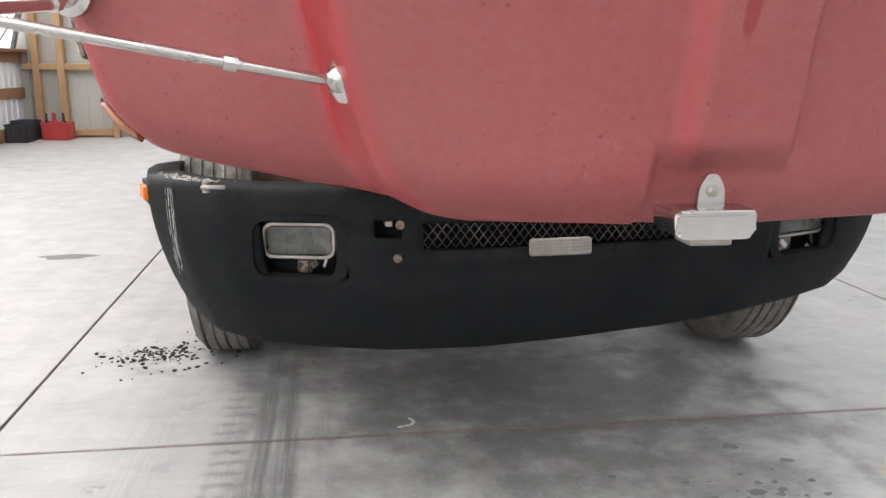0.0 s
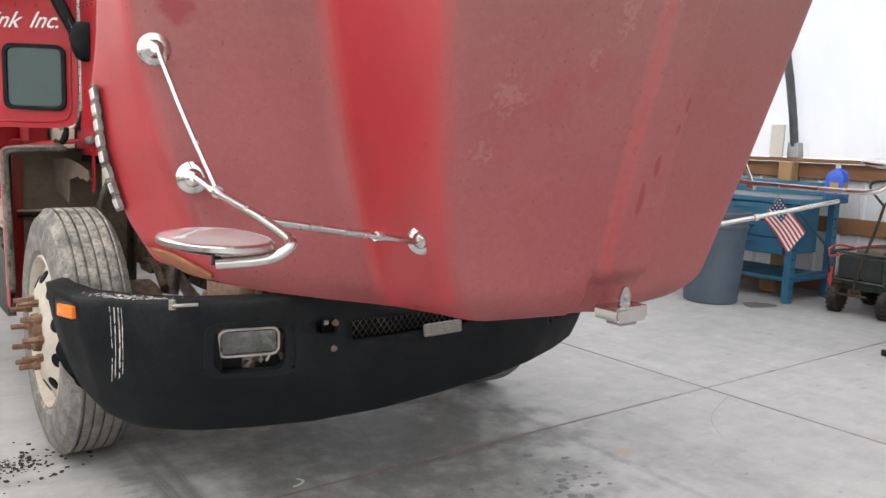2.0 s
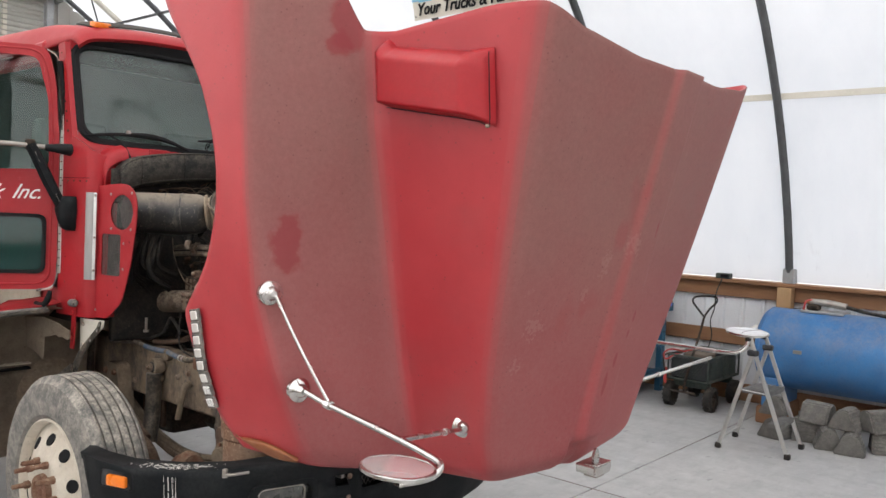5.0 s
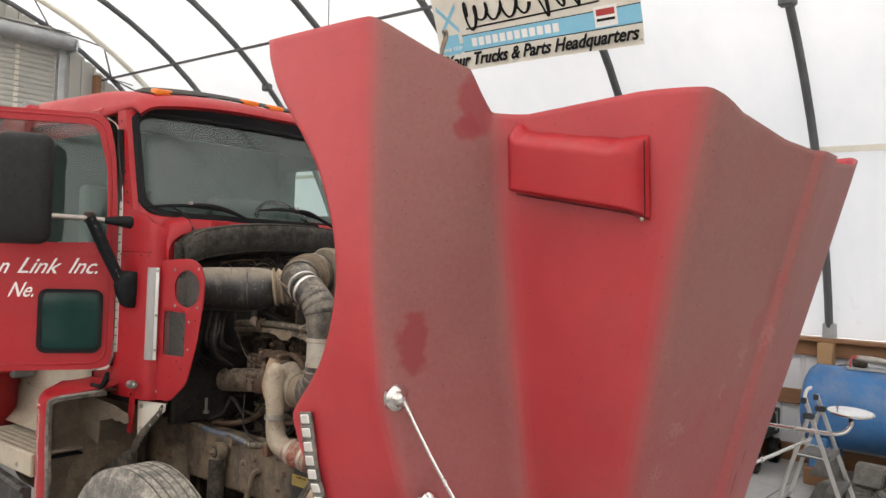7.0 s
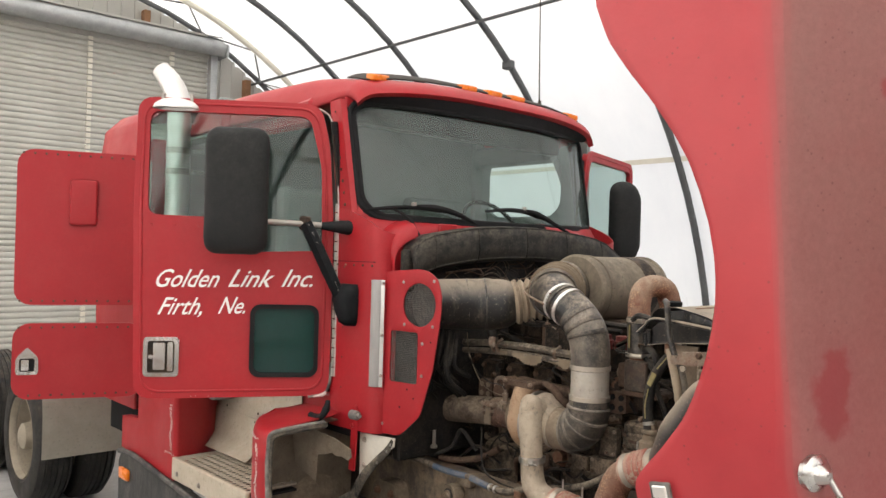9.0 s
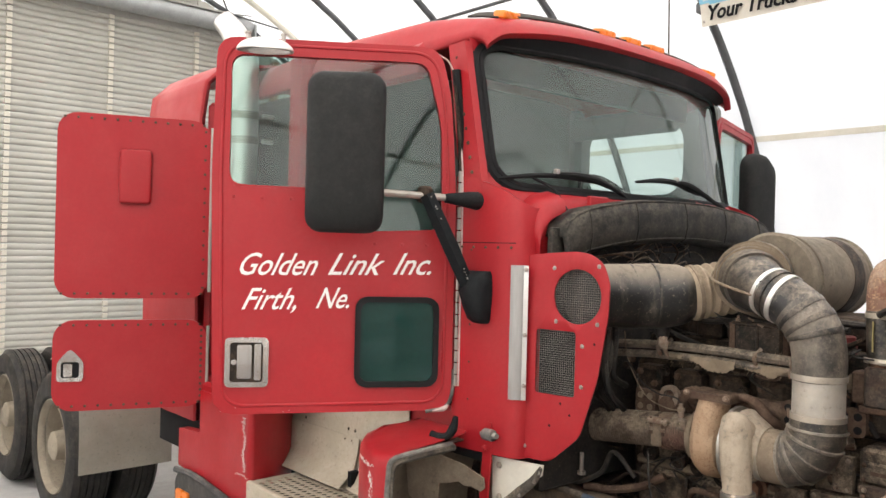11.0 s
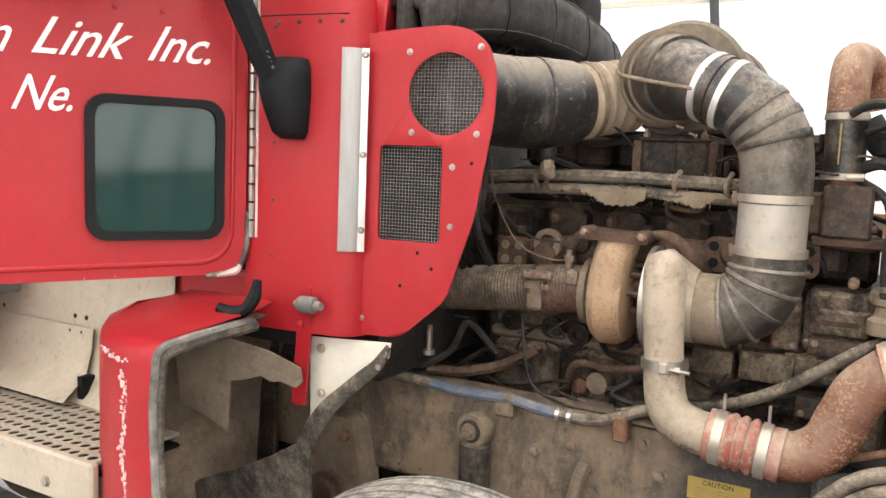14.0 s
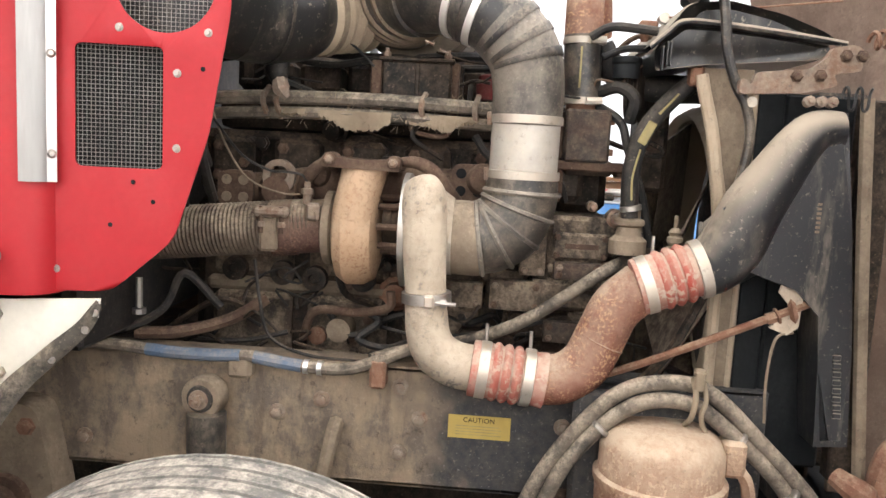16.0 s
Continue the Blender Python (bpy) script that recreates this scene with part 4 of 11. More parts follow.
lumber("stud", (3.30, BACK - 0.13, 2.3), (5.9, BACK - 0.03, 2.4), WOOD, "lumber girt along the end wall")

# ---- the truck: its nose points to -y, its bonnet is tipped forward ----
truck = empty("semi_truck", "red semi truck with its bonnet tipped open and doors ajar", "truck")


def tp(name, bm, mat, parent=None, label="", sharp=35):
    return part(name, bm, mat, parent or truck, label, sharp)


def resample(outline, k=64):
    p = [V((a, b)) for a, b in outline]
    d = [0.0]
    for a, b in zip(p, p[1:] + p[:1]):
        d.append(d[-1] + (b - a).length)
    p = p + p[:1]
    out = []
    for i in range(k):
        s = d[-1] * i / k
        out.append((float(np.interp(s, d, [q[0] for q in p])), float(np.interp(s, d, [q[1] for q in p]))))
    return out


def by_angle(outline, k=72, centre=None):
    """Resample a star-shaped outline at even angles round its centre, so that two outlines pair up."""
    p = resample(outline, 720)
    c = centre or (sum(q[0] for q in p) / len(p), sum(q[1] for q in p) / len(p))
    an = [math.atan2(q[1] - c[1], q[0] - c[0]) % (2 * math.pi) for q in p]
    out = []
    for i in range(k):
        t = 2 * math.pi * i / k
        j = min(range(len(p)), key=lambda m: abs((an[m] - t + math.pi) % (2 * math.pi) - math.pi))
        out.append(p[j])
    return out


def dense(pts, r=0.05, n=5):
    """Round off the corners of an outline."""
    out = []
    k = len(pts)
    for i in range(k):
        a, b, c = V(pts[i - 1]), V(pts[i]), V(pts[(i + 1) % k])
        d0, d1 = min(r, (a - b).length * 0.45), min(r, (c - b).length * 0.45)
        p, q = b + (a - b).normalized() * d0, b + (c - b).normalized() * d1
        for j in range(n + 1):
            t = j / n
            out.append(tuple((1 - t) ** 2 * p + 2 * t * (1 - t) * b + t * t * q))
    return out


# -- bonnet --
HOOD_X = -0.03
HZ = [0.90, 0.945, 0.985, 1.07, 1.15, 1.36, 1.62, 1.92, 2.20, 2.56, 2.80]
SEC = {  # half width and depth of the bonnet's section at those heights
    "corner_x": [0.43, 0.49, 0.53, 0.57, 0.597, 0.655, 0.705, 0.757, 0.80, 0.848, 0.87], "corner_y": [1.30, 1.29, 1.285, 1.275, 1.262, 1.215, 1.150, 1.076, 1.008, 0.92, 0.86],
    "valley_x": [0.50, 0.55, 0.585, 0.62, 0.64, 0.685, 0.735, 0.79, 0.85, 0.89, 0.90], "valley_y": [1.62, 1.615, 1.61, 1.61, 1.61, 1.62, 1.625, 1.63, 1.63, 1.63, 1.63],
    "fender_x": [0.87, 0.92, 0.965, 1.045, 1.085, 1.165, 1.225, 1.255, 1.265, 1.28, 1.28], "fender_y": [1.70, 1.70, 1.70, 1.70, 1.70, 1.73, 1.78, 1.80, 1.81, 1.82, 1.83],
    "edge_x": [1.03, 1.06, 1.09, 1.135, 1.175, 1.225, 1.24, 1.265, 1.295, 1.315, 1.31]}
KU = [0.0, 0.30, 0.50, 0.80, 1.0]
TOP_U = [0.0, 0.12, 0.24, 0.30, 0.36, 0.47, 0.52, 0.57, 0.66, 0.80, 0.90, 1.0]
TOP_Z = [2.47, 2.475, 2.51, 2.56, 2.56, 2.52, 2.53, 2.66, 2.70, 2.785, 2.775, 2.765]
LOW_U = [0.0, 0.26, 0.34, 0.50, 0.62, 0.72, 0.80, 0.88, 1.0]
LOW_Z = [0.915, 0.918, 0.93, 0.915, 0.942, 0.970, 0.998, 1.025, 1.050]


def hood_line(z, fine=400):
    g = {k: float(np.interp(z, HZ, v)) for k, v in SEC.items()}
    # the arch's edge, a smooth notch with a sharp lower lip
    ey = float(np.interp(z, [1.0, 1.17, 1.49, 1.515, 1.55, 1.613, 1.696, 1.75, 1.808, 1.86, 1.92, 1.97, 2.015, 2.05, 2.085, 2.155, 2.225, 2.303, 2.366, 2.446, 2.524, 2.61, 2.70, 2.80, 2.9], [1.93, 2.035, 2.175, 2.180, 2.160, 2.105, 2.043, 2.016, 1.994, 1.977, 1.963, 1.955, 1.952, 1.952, 1.954, 1.964, 1.984, 2.015, 2.052, 2.108, 2.172, 2.235, 2.275, 2.292, 2.30]))
    xs = [0.0, g["corner_x"], g["valley_x"], g["fender_x"], g["edge_x"]]
    ys = [g["corner_y"] - 0.075, g["corner_y"], g["valley_y"], g["fender_y"], ey]
    u = np.linspace(-0.2, 1.2, fine)
    x = np.interp(np.abs(u), KU, xs) * np.sign(u + 1e-9)
    y = np.interp(np.abs(u), KU, ys)
    over = u > 1
    x[over], y[over] = xs[4] + (u[over] - 1) * 0.0, ys[4] + (u[over] - 1) * (ys[4] - ys[3]) / 0.2
    w = 35
    ker = np.hanning(w + 2)[1:-1]
    ker /= ker.sum()
    xp = np.convolve(np.pad(x, w // 2, mode="edge"), ker, "valid")
    yp = np.convolve(np.pad(y, w // 2, mode="edge"), ker, "valid")
    # the bulge's corner is rounded more widely than the rest
    w = 67
    ker = np.hanning(w + 2)[1:-1]
    ker /= ker.sum()
    k = 0.25 * np.exp(-((np.abs(u) - 0.30) / 0.11) ** 2)
    xw = np.convolve(np.pad(x, w // 2, mode="edge"), ker, "valid")
    yw = np.convolve(np.pad(y, w // 2, mode="edge"), ker, "valid")
    return u, xp * (1 - k) + xw * k, yp * (1 - k) + yw * k


HOOD_ROWS = np.linspace(0.86, 2.84, 100)
HOOD_TABLE = [hood_line(z) for z in HOOD_ROWS]


def hood_at(u, z):
    """A point of the bonnet's outer face: u from -1 (one wheel arch) to 1."""
    a = abs(u)
    k = min(max((z - 0.86) / 1.98 * 99, 0), 98.999)
    i, f = int(k), k - int(k)
    q = []
    for t in (HOOD_TABLE[i], HOOD_TABLE[i + 1]):
        q.append((float(np.interp(a, t[0], t[1])), float(np.interp(a, t[0], t[2]))))
    x, y = q[0][0] * (1 - f) + q[1][0] * f, q[0][1] * (1 - f) + q[1][1] * f
    low = float(np.interp(a, LOW_U, LOW_Z))
    c = max(0.0, 1 - (z - low) / 0.10)
    y += 0.06 * c ** 2.2 * (1 if a < 0.85 else (1 - a) / 0.15)
    # the raised middle ridge: a soft wall on one side, a crisp one on the other, and a pocket at its foot
    rise = min(1.0, max(0.0, (0.100 - x) / 0.046)) if u < 0 else min(1.0, max(0.0, (0.114 - x) / 0.016))
    rise *= min(1.0, max(0.0, (z - 1.030) / 0.02))
    y -= 0.029 * rise * rise * (3 - 2 * rise)
    dent = min(1.0, max(0.0, (0.062 - abs(HOOD_X + math.copysign(x, u) + 0.088)) / 0.016)) * min(1.0, max(0.0, (1.040 - z) / 0.015))
    y += 0.022 * dent
    return V((HOOD_X + math.copysign(x, u), y, z))


def make_hood():
    us = sorted(set(np.round(np.concatenate([np.linspace(0, 1, 72), np.linspace(0.02, 0.08, 26), np.linspace(0.26, 0.34, 10), np.linspace(0.46, 0.58, 14), np.linspace(0.76, 0.84, 10)]), 4)))
    us = [-a for a in us[:0:-1]] + us
    nv = 84
    bm = bmesh.new()
    vs = []
    for j in range(nv):
        s = j / (nv - 1)
        s = s if s > 0.12 else 0.12 * (s / 0.12) ** 1.5
        row = []
        for u in us:
            lo, hi = float(np.interp(abs(u), LOW_U, LOW_Z)), float(np.interp(abs(u), TOP_U, TOP_Z))
            hi += 0.04 * min(1.0, max(0.0, (u - 0.6) / 0.2)) + 0.055 * max(0.0, (u - 0.88) / 0.12)
            row.append(bm.verts.new(hood_at(u, lo + (hi - lo) * s)))
        vs.append(row)
    for j in range(nv - 1):
        for i in range(len(us) - 1):
            bm.faces.new((vs[j][i], vs[j][i + 1], vs[j + 1][i + 1], vs[j + 1][i]))
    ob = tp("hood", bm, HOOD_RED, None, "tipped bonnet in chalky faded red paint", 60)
    return thicken(ob, 0.010, -1)


hood = make_hood()


def scoop(side):
    """The raised air scoop on the side of the bonnet's middle, with an upturned horn at both ends."""
    def f(a, b):
        y = 1.566 - 0.440 * a
        lo = 2.272 - 0.070 * a - 0.012 * max(0.0, (a - 0.9) / 0.1)
        horn = max(0.0, 1 - a / 0.10) ** 0.6 + 0.45 * max(0.0, 1 - (1 - a) / 0.16) ** 0.6
        hi = 2.478 - 0.062 * a + 0.036 * horn
        z = lo + (hi - lo) * b
        end = min(1.0, a / 0.05) ** 0.5 * min(1.0, (1 - a) / 0.13) ** 0.7
        top = min(1.0, (1 - b) / 0.26) ** 0.6
        foot = min(1.0, b / 0.04) ** 0.5
        xw = float(np.interp(z, HZ, SEC["valley_x"]))
        return V((HOOD_X + side * (xw - 0.03 + 0.105 * end * top * foot), y, z))
    bm = grid(f, 44, 26)
    bmesh.ops.recalc_face_normals(bm, faces=bm.faces)
    sc = thicken(tp("air_scoop", bm, RED, hood, "red moulded air scoop", 60), 0.004, 0)
    # the scoop's crisp underline shadow, put in as a thin dark tube
    edge = [f(a, 0.0) + V((side * 0.034, 0, -0.003)) for a in np.linspace(0.0, 1.0, 12)] + [f(1.0, b) + V((side * 0.034, -0.003, 0)) for b in np.linspace(0.1, 0.92, 8)]
    part("scoop_gap", pipe(edge, 0.0018, 6, 1, smooth=False), DARK, sc)
    for a, dz in ((0.02, 0.012), (0.985, -0.004)):
        part("scoop_bolt", turned(f(a, 0.0) + V((side * 0.036, 0, dz)), (side, -0.3, 0), [(0, 0.007), (0.006, 0.006), (0.008, 0.003)], 8), HINGE_IRON, sc)


for s in (-1, 1):
    scoop(s)


def badge(side):
    """Chrome raised letters on the bonnet's edge, drawn as plain blocks."""
    for k in range(8):
        z = 1.515 - 0.044 * k
        y = 2.098 - 0.0075 * k
        bm = slab((-0.0095, -0.020, -0.0155), (0.0095, 0.020, 0.0155), 0.003)
        back = slab((-0.006, -0.0275, -0.0220), (0.006, 0.0275, 0.0220), 0.002)
        x = HOOD_X + side * (float(np.interp(z, HZ, SEC["edge_x"])) + 0.008)
        bm.transform(pose(x, y, z, -10, side * (6 if z > 1.3 else 16), 0))
        back.transform(pose(x, y, z, -10, side * (6 if z > 1.3 else 16), 0))
        tp("badge_plate", back, LIP, hood, "dark backing of the maker's badge")
        tp("badge_block", bm, BAND_STEEL, hood, "pale silver block of the maker's badge")


def hood_lamp(side):
    def f(u, v):
        q = hood_at(side * (0.83 + 0.16 * u), 1.025 + 0.05 * u * 1.4 + 0.05 * (v - 0.5) * math.sin(math.pi * min(1, u + 0.08)))
        q.y -= 0.008
        q.x += side * 0.006
        return q
    thicken(tp("turn_lamp", grid(f, 16, 6), worn_amber, hood, "dull amber turn lamp"), 0.012, 0)


worn_amber = worn("dull_amber_lens", (0.30, 0.105, 0.035), (0.20, 0.06, 0.025), 0.35, 0, 14, 70, 0.7, 0.05)
hook = tp("hood_hook", pipe([(-0.835, 1.955, 2.775), (-0.825, 1.955, 2.815), (-0.815, 1.953, 2.845), (-0.822, 1.948, 2.868), (-0.840, 1.944, 2.862)], [0.007, 0.008, 0.009, 0.009, 0.006], 8), HINGE_IRON, hood, "bent steel catch on the bonnet edge")
part("hook_plate", slab((-0.875, 1.945, 2.735), (-0.755, 1.960, 2.778), 0.004, pose(0, 0, 0, 0, 0, 0)), HINGE_IRON, hook)
for s in (-1, 1):
    badge(s)
    hood_lamp(s)


def bolt(bm, at, axis, r=0.012, h=0.010, seg=6):
    lathe(bm, at, axis, [(-0.004, r * 1.35), (0.002, r * 1.35), (0.0021, r), (h, r), (h + 0.002, r * 0.7)], seg)


def spot_mirror(side):
    """Round convex mirror held over the fender by three thin rods."""
    def m(x, y, z):
        return V((side * -x, y, z)) if side > 0 else V((x, y, z))
    if side < 0:
        line = [m(-1.141, 1.64, 1.303), m(-1.131, 1.54, 1.278), m(-1.155, 1.25, 1.25), m(-1.178, 1.05, 1.228), m(-1.195, 1.0, 1.215), m(-1.24, 1.0, 1.195), m(-1.32, 1.04, 1.185)]
        c = m(-1.318, 1.045, 1.226)
    else:
        line = [m(-1.141, 1.64, 1.303), m(-1.131, 1.54, 1.29), m(-1.155, 1.25, 1.283), m(-1.17, 1.10, 1.283), m(-1.185, 1.05, 1.295), m(-1.20, 1.025, 1.325), m(-1.20, 1.02, 1.35)]
        c = m(-1.20, 1.025, 1.392)
    arm = pipe(line, 0.0105, 16)
    head = tp("fender_mirror", arm, CHROME, None, "round convex mirror on chrome rods")
    part("rod", pipe([m(-1.205, 1.735, 1.618), m(-1.17, 1.64, 1.45), m(-1.131, 1.53, 1.28)], 0.0065, 14), CHROME, head)
    part("rod", pipe([m(-0.655, 1.36, 1.157), m(-0.72, 1.335, 1.165), m(-1.163, 1.19, 1.243)], 0.0085, 14), CHROME, head)
    part("collar", pipe([m(-0.80, 1.309, 1.179), m(-0.82, 1.303, 1.182)], 0.0125, 8), CHROME, head)
    part("collar", pipe([m(-1.131, 1.55, 1.28), m(-1.132, 1.525, 1.277)], 0.016, 8), CHROME, head)
    for at, ax in ((m(-1.141, 1.675, 1.303), m(-0.2, -0.97, 0.0)), (m(-1.205, 1.765, 1.622), m(-0.25, -0.96, 0)), (m(-0.630, 1.372, 1.157), m(-0.75, -0.65, 0))):
        part("rosette", turned(at, ax, [(-0.01, 0.041), (0.006, 0.041), (0.012, 0.034), (0.016, 0.024), (0.030, 0.018), (0.036, 0.010)], 20), CHROME, head)
    ax = m(-0.04, 0.05, -1.0)
    part("mirror_shell", turned(c, ax, [(-0.008, 0.098), (-0.004, 0.104), (0.004, 0.104), (0.011, 0.085), (0.018, 0.055), (0.022, 0.02)], 36), CHROME, head)
    part("mirror_glass", turned(c, [-q for q in ax], [(0.0, 0.1), (0.008, 0.097), (0.014, 0.075), (0.018, 0.045), (0.019, 0.01)], 36), MIRROR, head)
    part("swivel", pipe([c + V((0, 0, -0.044)), c + V((0, 0, -0.026)), c + V((0, 0, -0.011))], 0.009, 8), BLACK_STEEL, head)


spot_mirror(-1)
spot_mirror(1)


def hood_latch():
    """The chrome nose bracket under the bonnet's ridge."""
    x = -0.09
    rim = [(-0.066, 0.0), (-0.062, -0.034), (-0.050, -0.040), (0.050, -0.040), (0.062, -0.034), (0.066, 0.0)]
    bm = bmesh.new()
    outline = dense(rim, 0.008, 3)
    plate(bm, outline, lambda a, c, t: V((x - 0.004 + a, 1.095 + t, 0.972 + c)), 0.0, 0.085)
    bmesh.ops.bevel(bm, geom=[e for e in bm.edges if abs(e.verts[0].co.y - 1.095) < 1e-4 and abs(e.verts[1].co.y - 1.095) < 1e-4], offset=0.005, segments=2, affect="EDGES")
    tp("hood_bracket", bm, CHROME, hood, "chrome bracket at the bonnet's nose", 40)
    tp("bracket_lip", slab((x - 0.062, 1.092, 0.970), (x + 0.054, 1.15, 0.977), 0.003, seg=2), CHROME, hood)
    tp("bracket_foot", slab((x - 0.040, 1.105, 0.920), (x + 0.028, 1.16, 0.933), 0.004, seg=2), STEEL, hood)
    o = dense([(x - 0.022, 0.970), (x + 0.022, 0.970), (x + 0.020, 1.005), (x + 0.008, 1.026), (x - 0.008, 1.026), (x - 0.020, 1.005)], 0.008, 3)
    tp("bracket_tongue", plated(o, on_y(1.128), 0.0, 0.010), CHROME, hood)
    bm = bmesh.new()
    bolt(bm, (x, 1.129, 1.000), (0, -1, 0), 0.008, 0.007)
    tp("bracket_bolt", bm, STEEL, hood)


hood_latch()

# -- bumper --
BX = [0.0, 0.30, 0.55, 0.80, 0.99, 1.14, 1.25, 1.285, 1.285]
BC = 0.02
BY = [2.075, 2.085, 2.13, 2.215, 2.30, 2.43, 2.60, 2.78, 2.92]


def bumper_at(s, z, out=0.0):
    """A point of the bumper's outer face: s from -1 to 1 along it, z its height."""
    a = abs(s) * 8
    x, y = float(np.interp(a, range(9), BX)), float(np.interp(a, range(9), BY))
    k = min(max((0.84 - z) / 0.5, 0), 1)
    bow = 0.035 * math.sin(math.pi * min(1, max(0, (z - 0.33) / 0.5)))
    x -= (0.13 * k ** 1.6) * min(1, a / 6)
    y += 0.09 * k ** 2 - bow
    return V((BC + math.copysign(x, s), y - out, z))




def bumper_xz(x):
    """The s of the bumper at a distance x from the middle line."""
    x -= BC
    return float(np.interp(abs(x), BX[:8], [i / 8 for i in range(8)])) * (1 if x > 0 else -1)


def make_bumper():
    def low(s):
        if s > -0.25:
            return float(np.interp(s, [-0.25, -0.1, 0.0, 0.1, 0.2, 0.3, 0.4, 0.5, 0.62, 0.75, 0.88, 1.0], [0.350, 0.362, 0.378, 0.395, 0.406, 0.414, 0.420, 0.426, 0.432, 0.442, 0.475, 0.600]))
        return 0.333 + 0.02 * (1 - abs(s)) + 1.35 * max(0.0, abs(s) - 0.66) ** 1.5
    def high(s):
        return 0.845 if abs(s) > 0.20 else 0.80 + 0.225 * abs(s)
    # openings: two lamps, the tow hole and the mesh slot, as spans of x and z
    holes = [(-0.868, -0.628, 0.597, 0.755), (0.623, 0.863, 0.597, 0.755), (-0.535, -0.475, 0.715, 0.765), (-0.42, 0.42, 0.68, 0.755)]
    xs = sorted(set([h[i] for h in holes for i in (0, 1)] + list(np.round(np.linspace(-1.0, 1.0, 41), 3))))
    ss = sorted(set([bumper_xz(x) for x in xs] + [k * t for t in np.linspace(0.60, 1.0, 22) for k in (-1, 1)]))
    zs = sorted(set([0.0, 1.0]))
    bm = bmesh.new()
    rowz = [0.37, 0.42, 0.47, 0.53, 0.57, 0.597, 0.64, 0.68, 0.715, 0.745, 0.755, 0.765, 0.79, 0.82]
    cols = []
    for s in ss:
        lo, hi = low(s), high(s)
        col = [bm.verts.new(bumper_at(s, lo, -0.03)), bm.verts.new(bumper_at(s, lo + 0.012, -0.006))]
        for z in rowz:
            zz = max(z, lo + 0.02) if z < 0.5 else z
            zz = min(zz, hi - 0.018) if z > 0.77 else zz
            out = 0.0
            if 0.50 < zz < 0.59 and abs(s) < 0.3:
                out = 0.006
            col.append(bm.verts.new(bumper_at(s, zz, out)))
        col.append(bm.verts.new(bumper_at(s, hi - 0.006, -0.006)))
        col.append(bm.verts.new(bumper_at(s, hi, -0.022)))
        q = bumper_at(s, hi)
        inn = V((q.x * 0.93, q.y + 0.10, hi + 0.002))
        col.append(bm.verts.new(inn))
        cols.append(col)
    zc = [0.0, 0.0] + rowz
    for i in range(len(ss) - 1):
        xm = (bumper_at(ss[i], 0.7).x + bumper_at(ss[i + 1], 0.7).x) / 2
        for j in range(len(cols[0]) - 1):
            if 1 < j < len(rowz) + 1:
                zm = (rowz[j - 2] + rowz[j - 1]) / 2
                if any(h[0] - 0.004 < xm < h[1] + 0.004 and h[2] < zm < h[3] for h in holes):
                    continue
            bm.faces.new((cols[i][j], cols[i + 1][j], cols[i + 1][j + 1], cols[i][j + 1]))
    b = tp("bumper", bm, BLACK_PLASTIC, None, "scuffed black moulded bumper", 50)
    s = b.modifiers.new("thickness", "SOLIDIFY")
    s.thickness, s.offset = 0.03, -1
    return b


bumper = make_bumper()


def fog_lamp(x0, x1):
    c = (x0 + x1) / 2
    s = bumper_xz(c)
    q = bumper_at(s, 0.68)
    tilt = math.degrees(math.atan2(0.32, 1)) * (1 if c > 0 else -1)
    m = pose(q.x, q.y + 0.075, 0.685, 0, 0, tilt)
    hs = tp("fog_lamp", slab((-0.112, -0.02, -0.045), (0.112, 0.075, 0.064), 0.024, m, 3), BLACK_STEEL, bumper, "dusty rectangular fog lamp in its recess")
    hs.data.materials[0] = BLACK_STEEL
    tp("fog_lens", slab((-0.100, -0.035, -0.034), (0.100, -0.014, 0.056), 0.016, m, 3), LAMP_GLASS, bumper, "dusty ribbed lamp glass")
    tp("fog_recess", slab((-0.26, 0.10, -0.17), (0.26, 0.11, 0.15), 0, m), BLACK_BOX, bumper)
    tp("fog_bracket", slab((-0.02, 0.0, -0.095), (0.02, 0.03, -0.05), 0.006, m), STEEL, bumper)
    tp("lamp_rim", plated(by_angle(rrect(-0.152, -0.100, 0.152, 0.090, 0.045)), lambda a, b, t: m @ V((a, t - 0.072, b)), 0.0, 0.05, by_angle(rrect(-0.122, -0.086, 0.122, 0.074, 0.042))), BLACK_PLASTIC, bumper)
    random.seed(int(100 + c * 10))
    for k in range(9):
        sx, sz = random.uniform(-0.10, 0.11), random.uniform(-0.088, -0.05)
        if k > 5:
            sx, sz = random.uniform(0.09, 0.118), random.uniform(-0.06, 0.05)
        tp("broken_shard", slab((-0.003, -0.002, -0.016), (random.uniform(0.004, 0.016), 0.002, random.uniform(0.004, 0.014)), 0.0008, m @ pose(sx, -0.02 + random.uniform(-0.01, 0.02), sz, random.uniform(-40, 40), random.uniform(-70, 70), random.uniform(-40, 40))), random.choice((ALUMINIUM, LAMP_GLASS, BROWN_CAST)), bumper)
    tp("fog_rim", plated(by_angle(rrect(-0.106, -0.040, 0.106, 0.062, 0.028)), lambda a, b, t: m @ V((a, t - 0.038, b)), 0.0, 0.018, by_angle(rrect(-0.098, -0.032, 0.098, 0.054, 0.022))), STEEL, bumper, "dull lamp rim")


fog_lamp(-0.875, -0.625)
fog_lamp(0.62, 0.87)
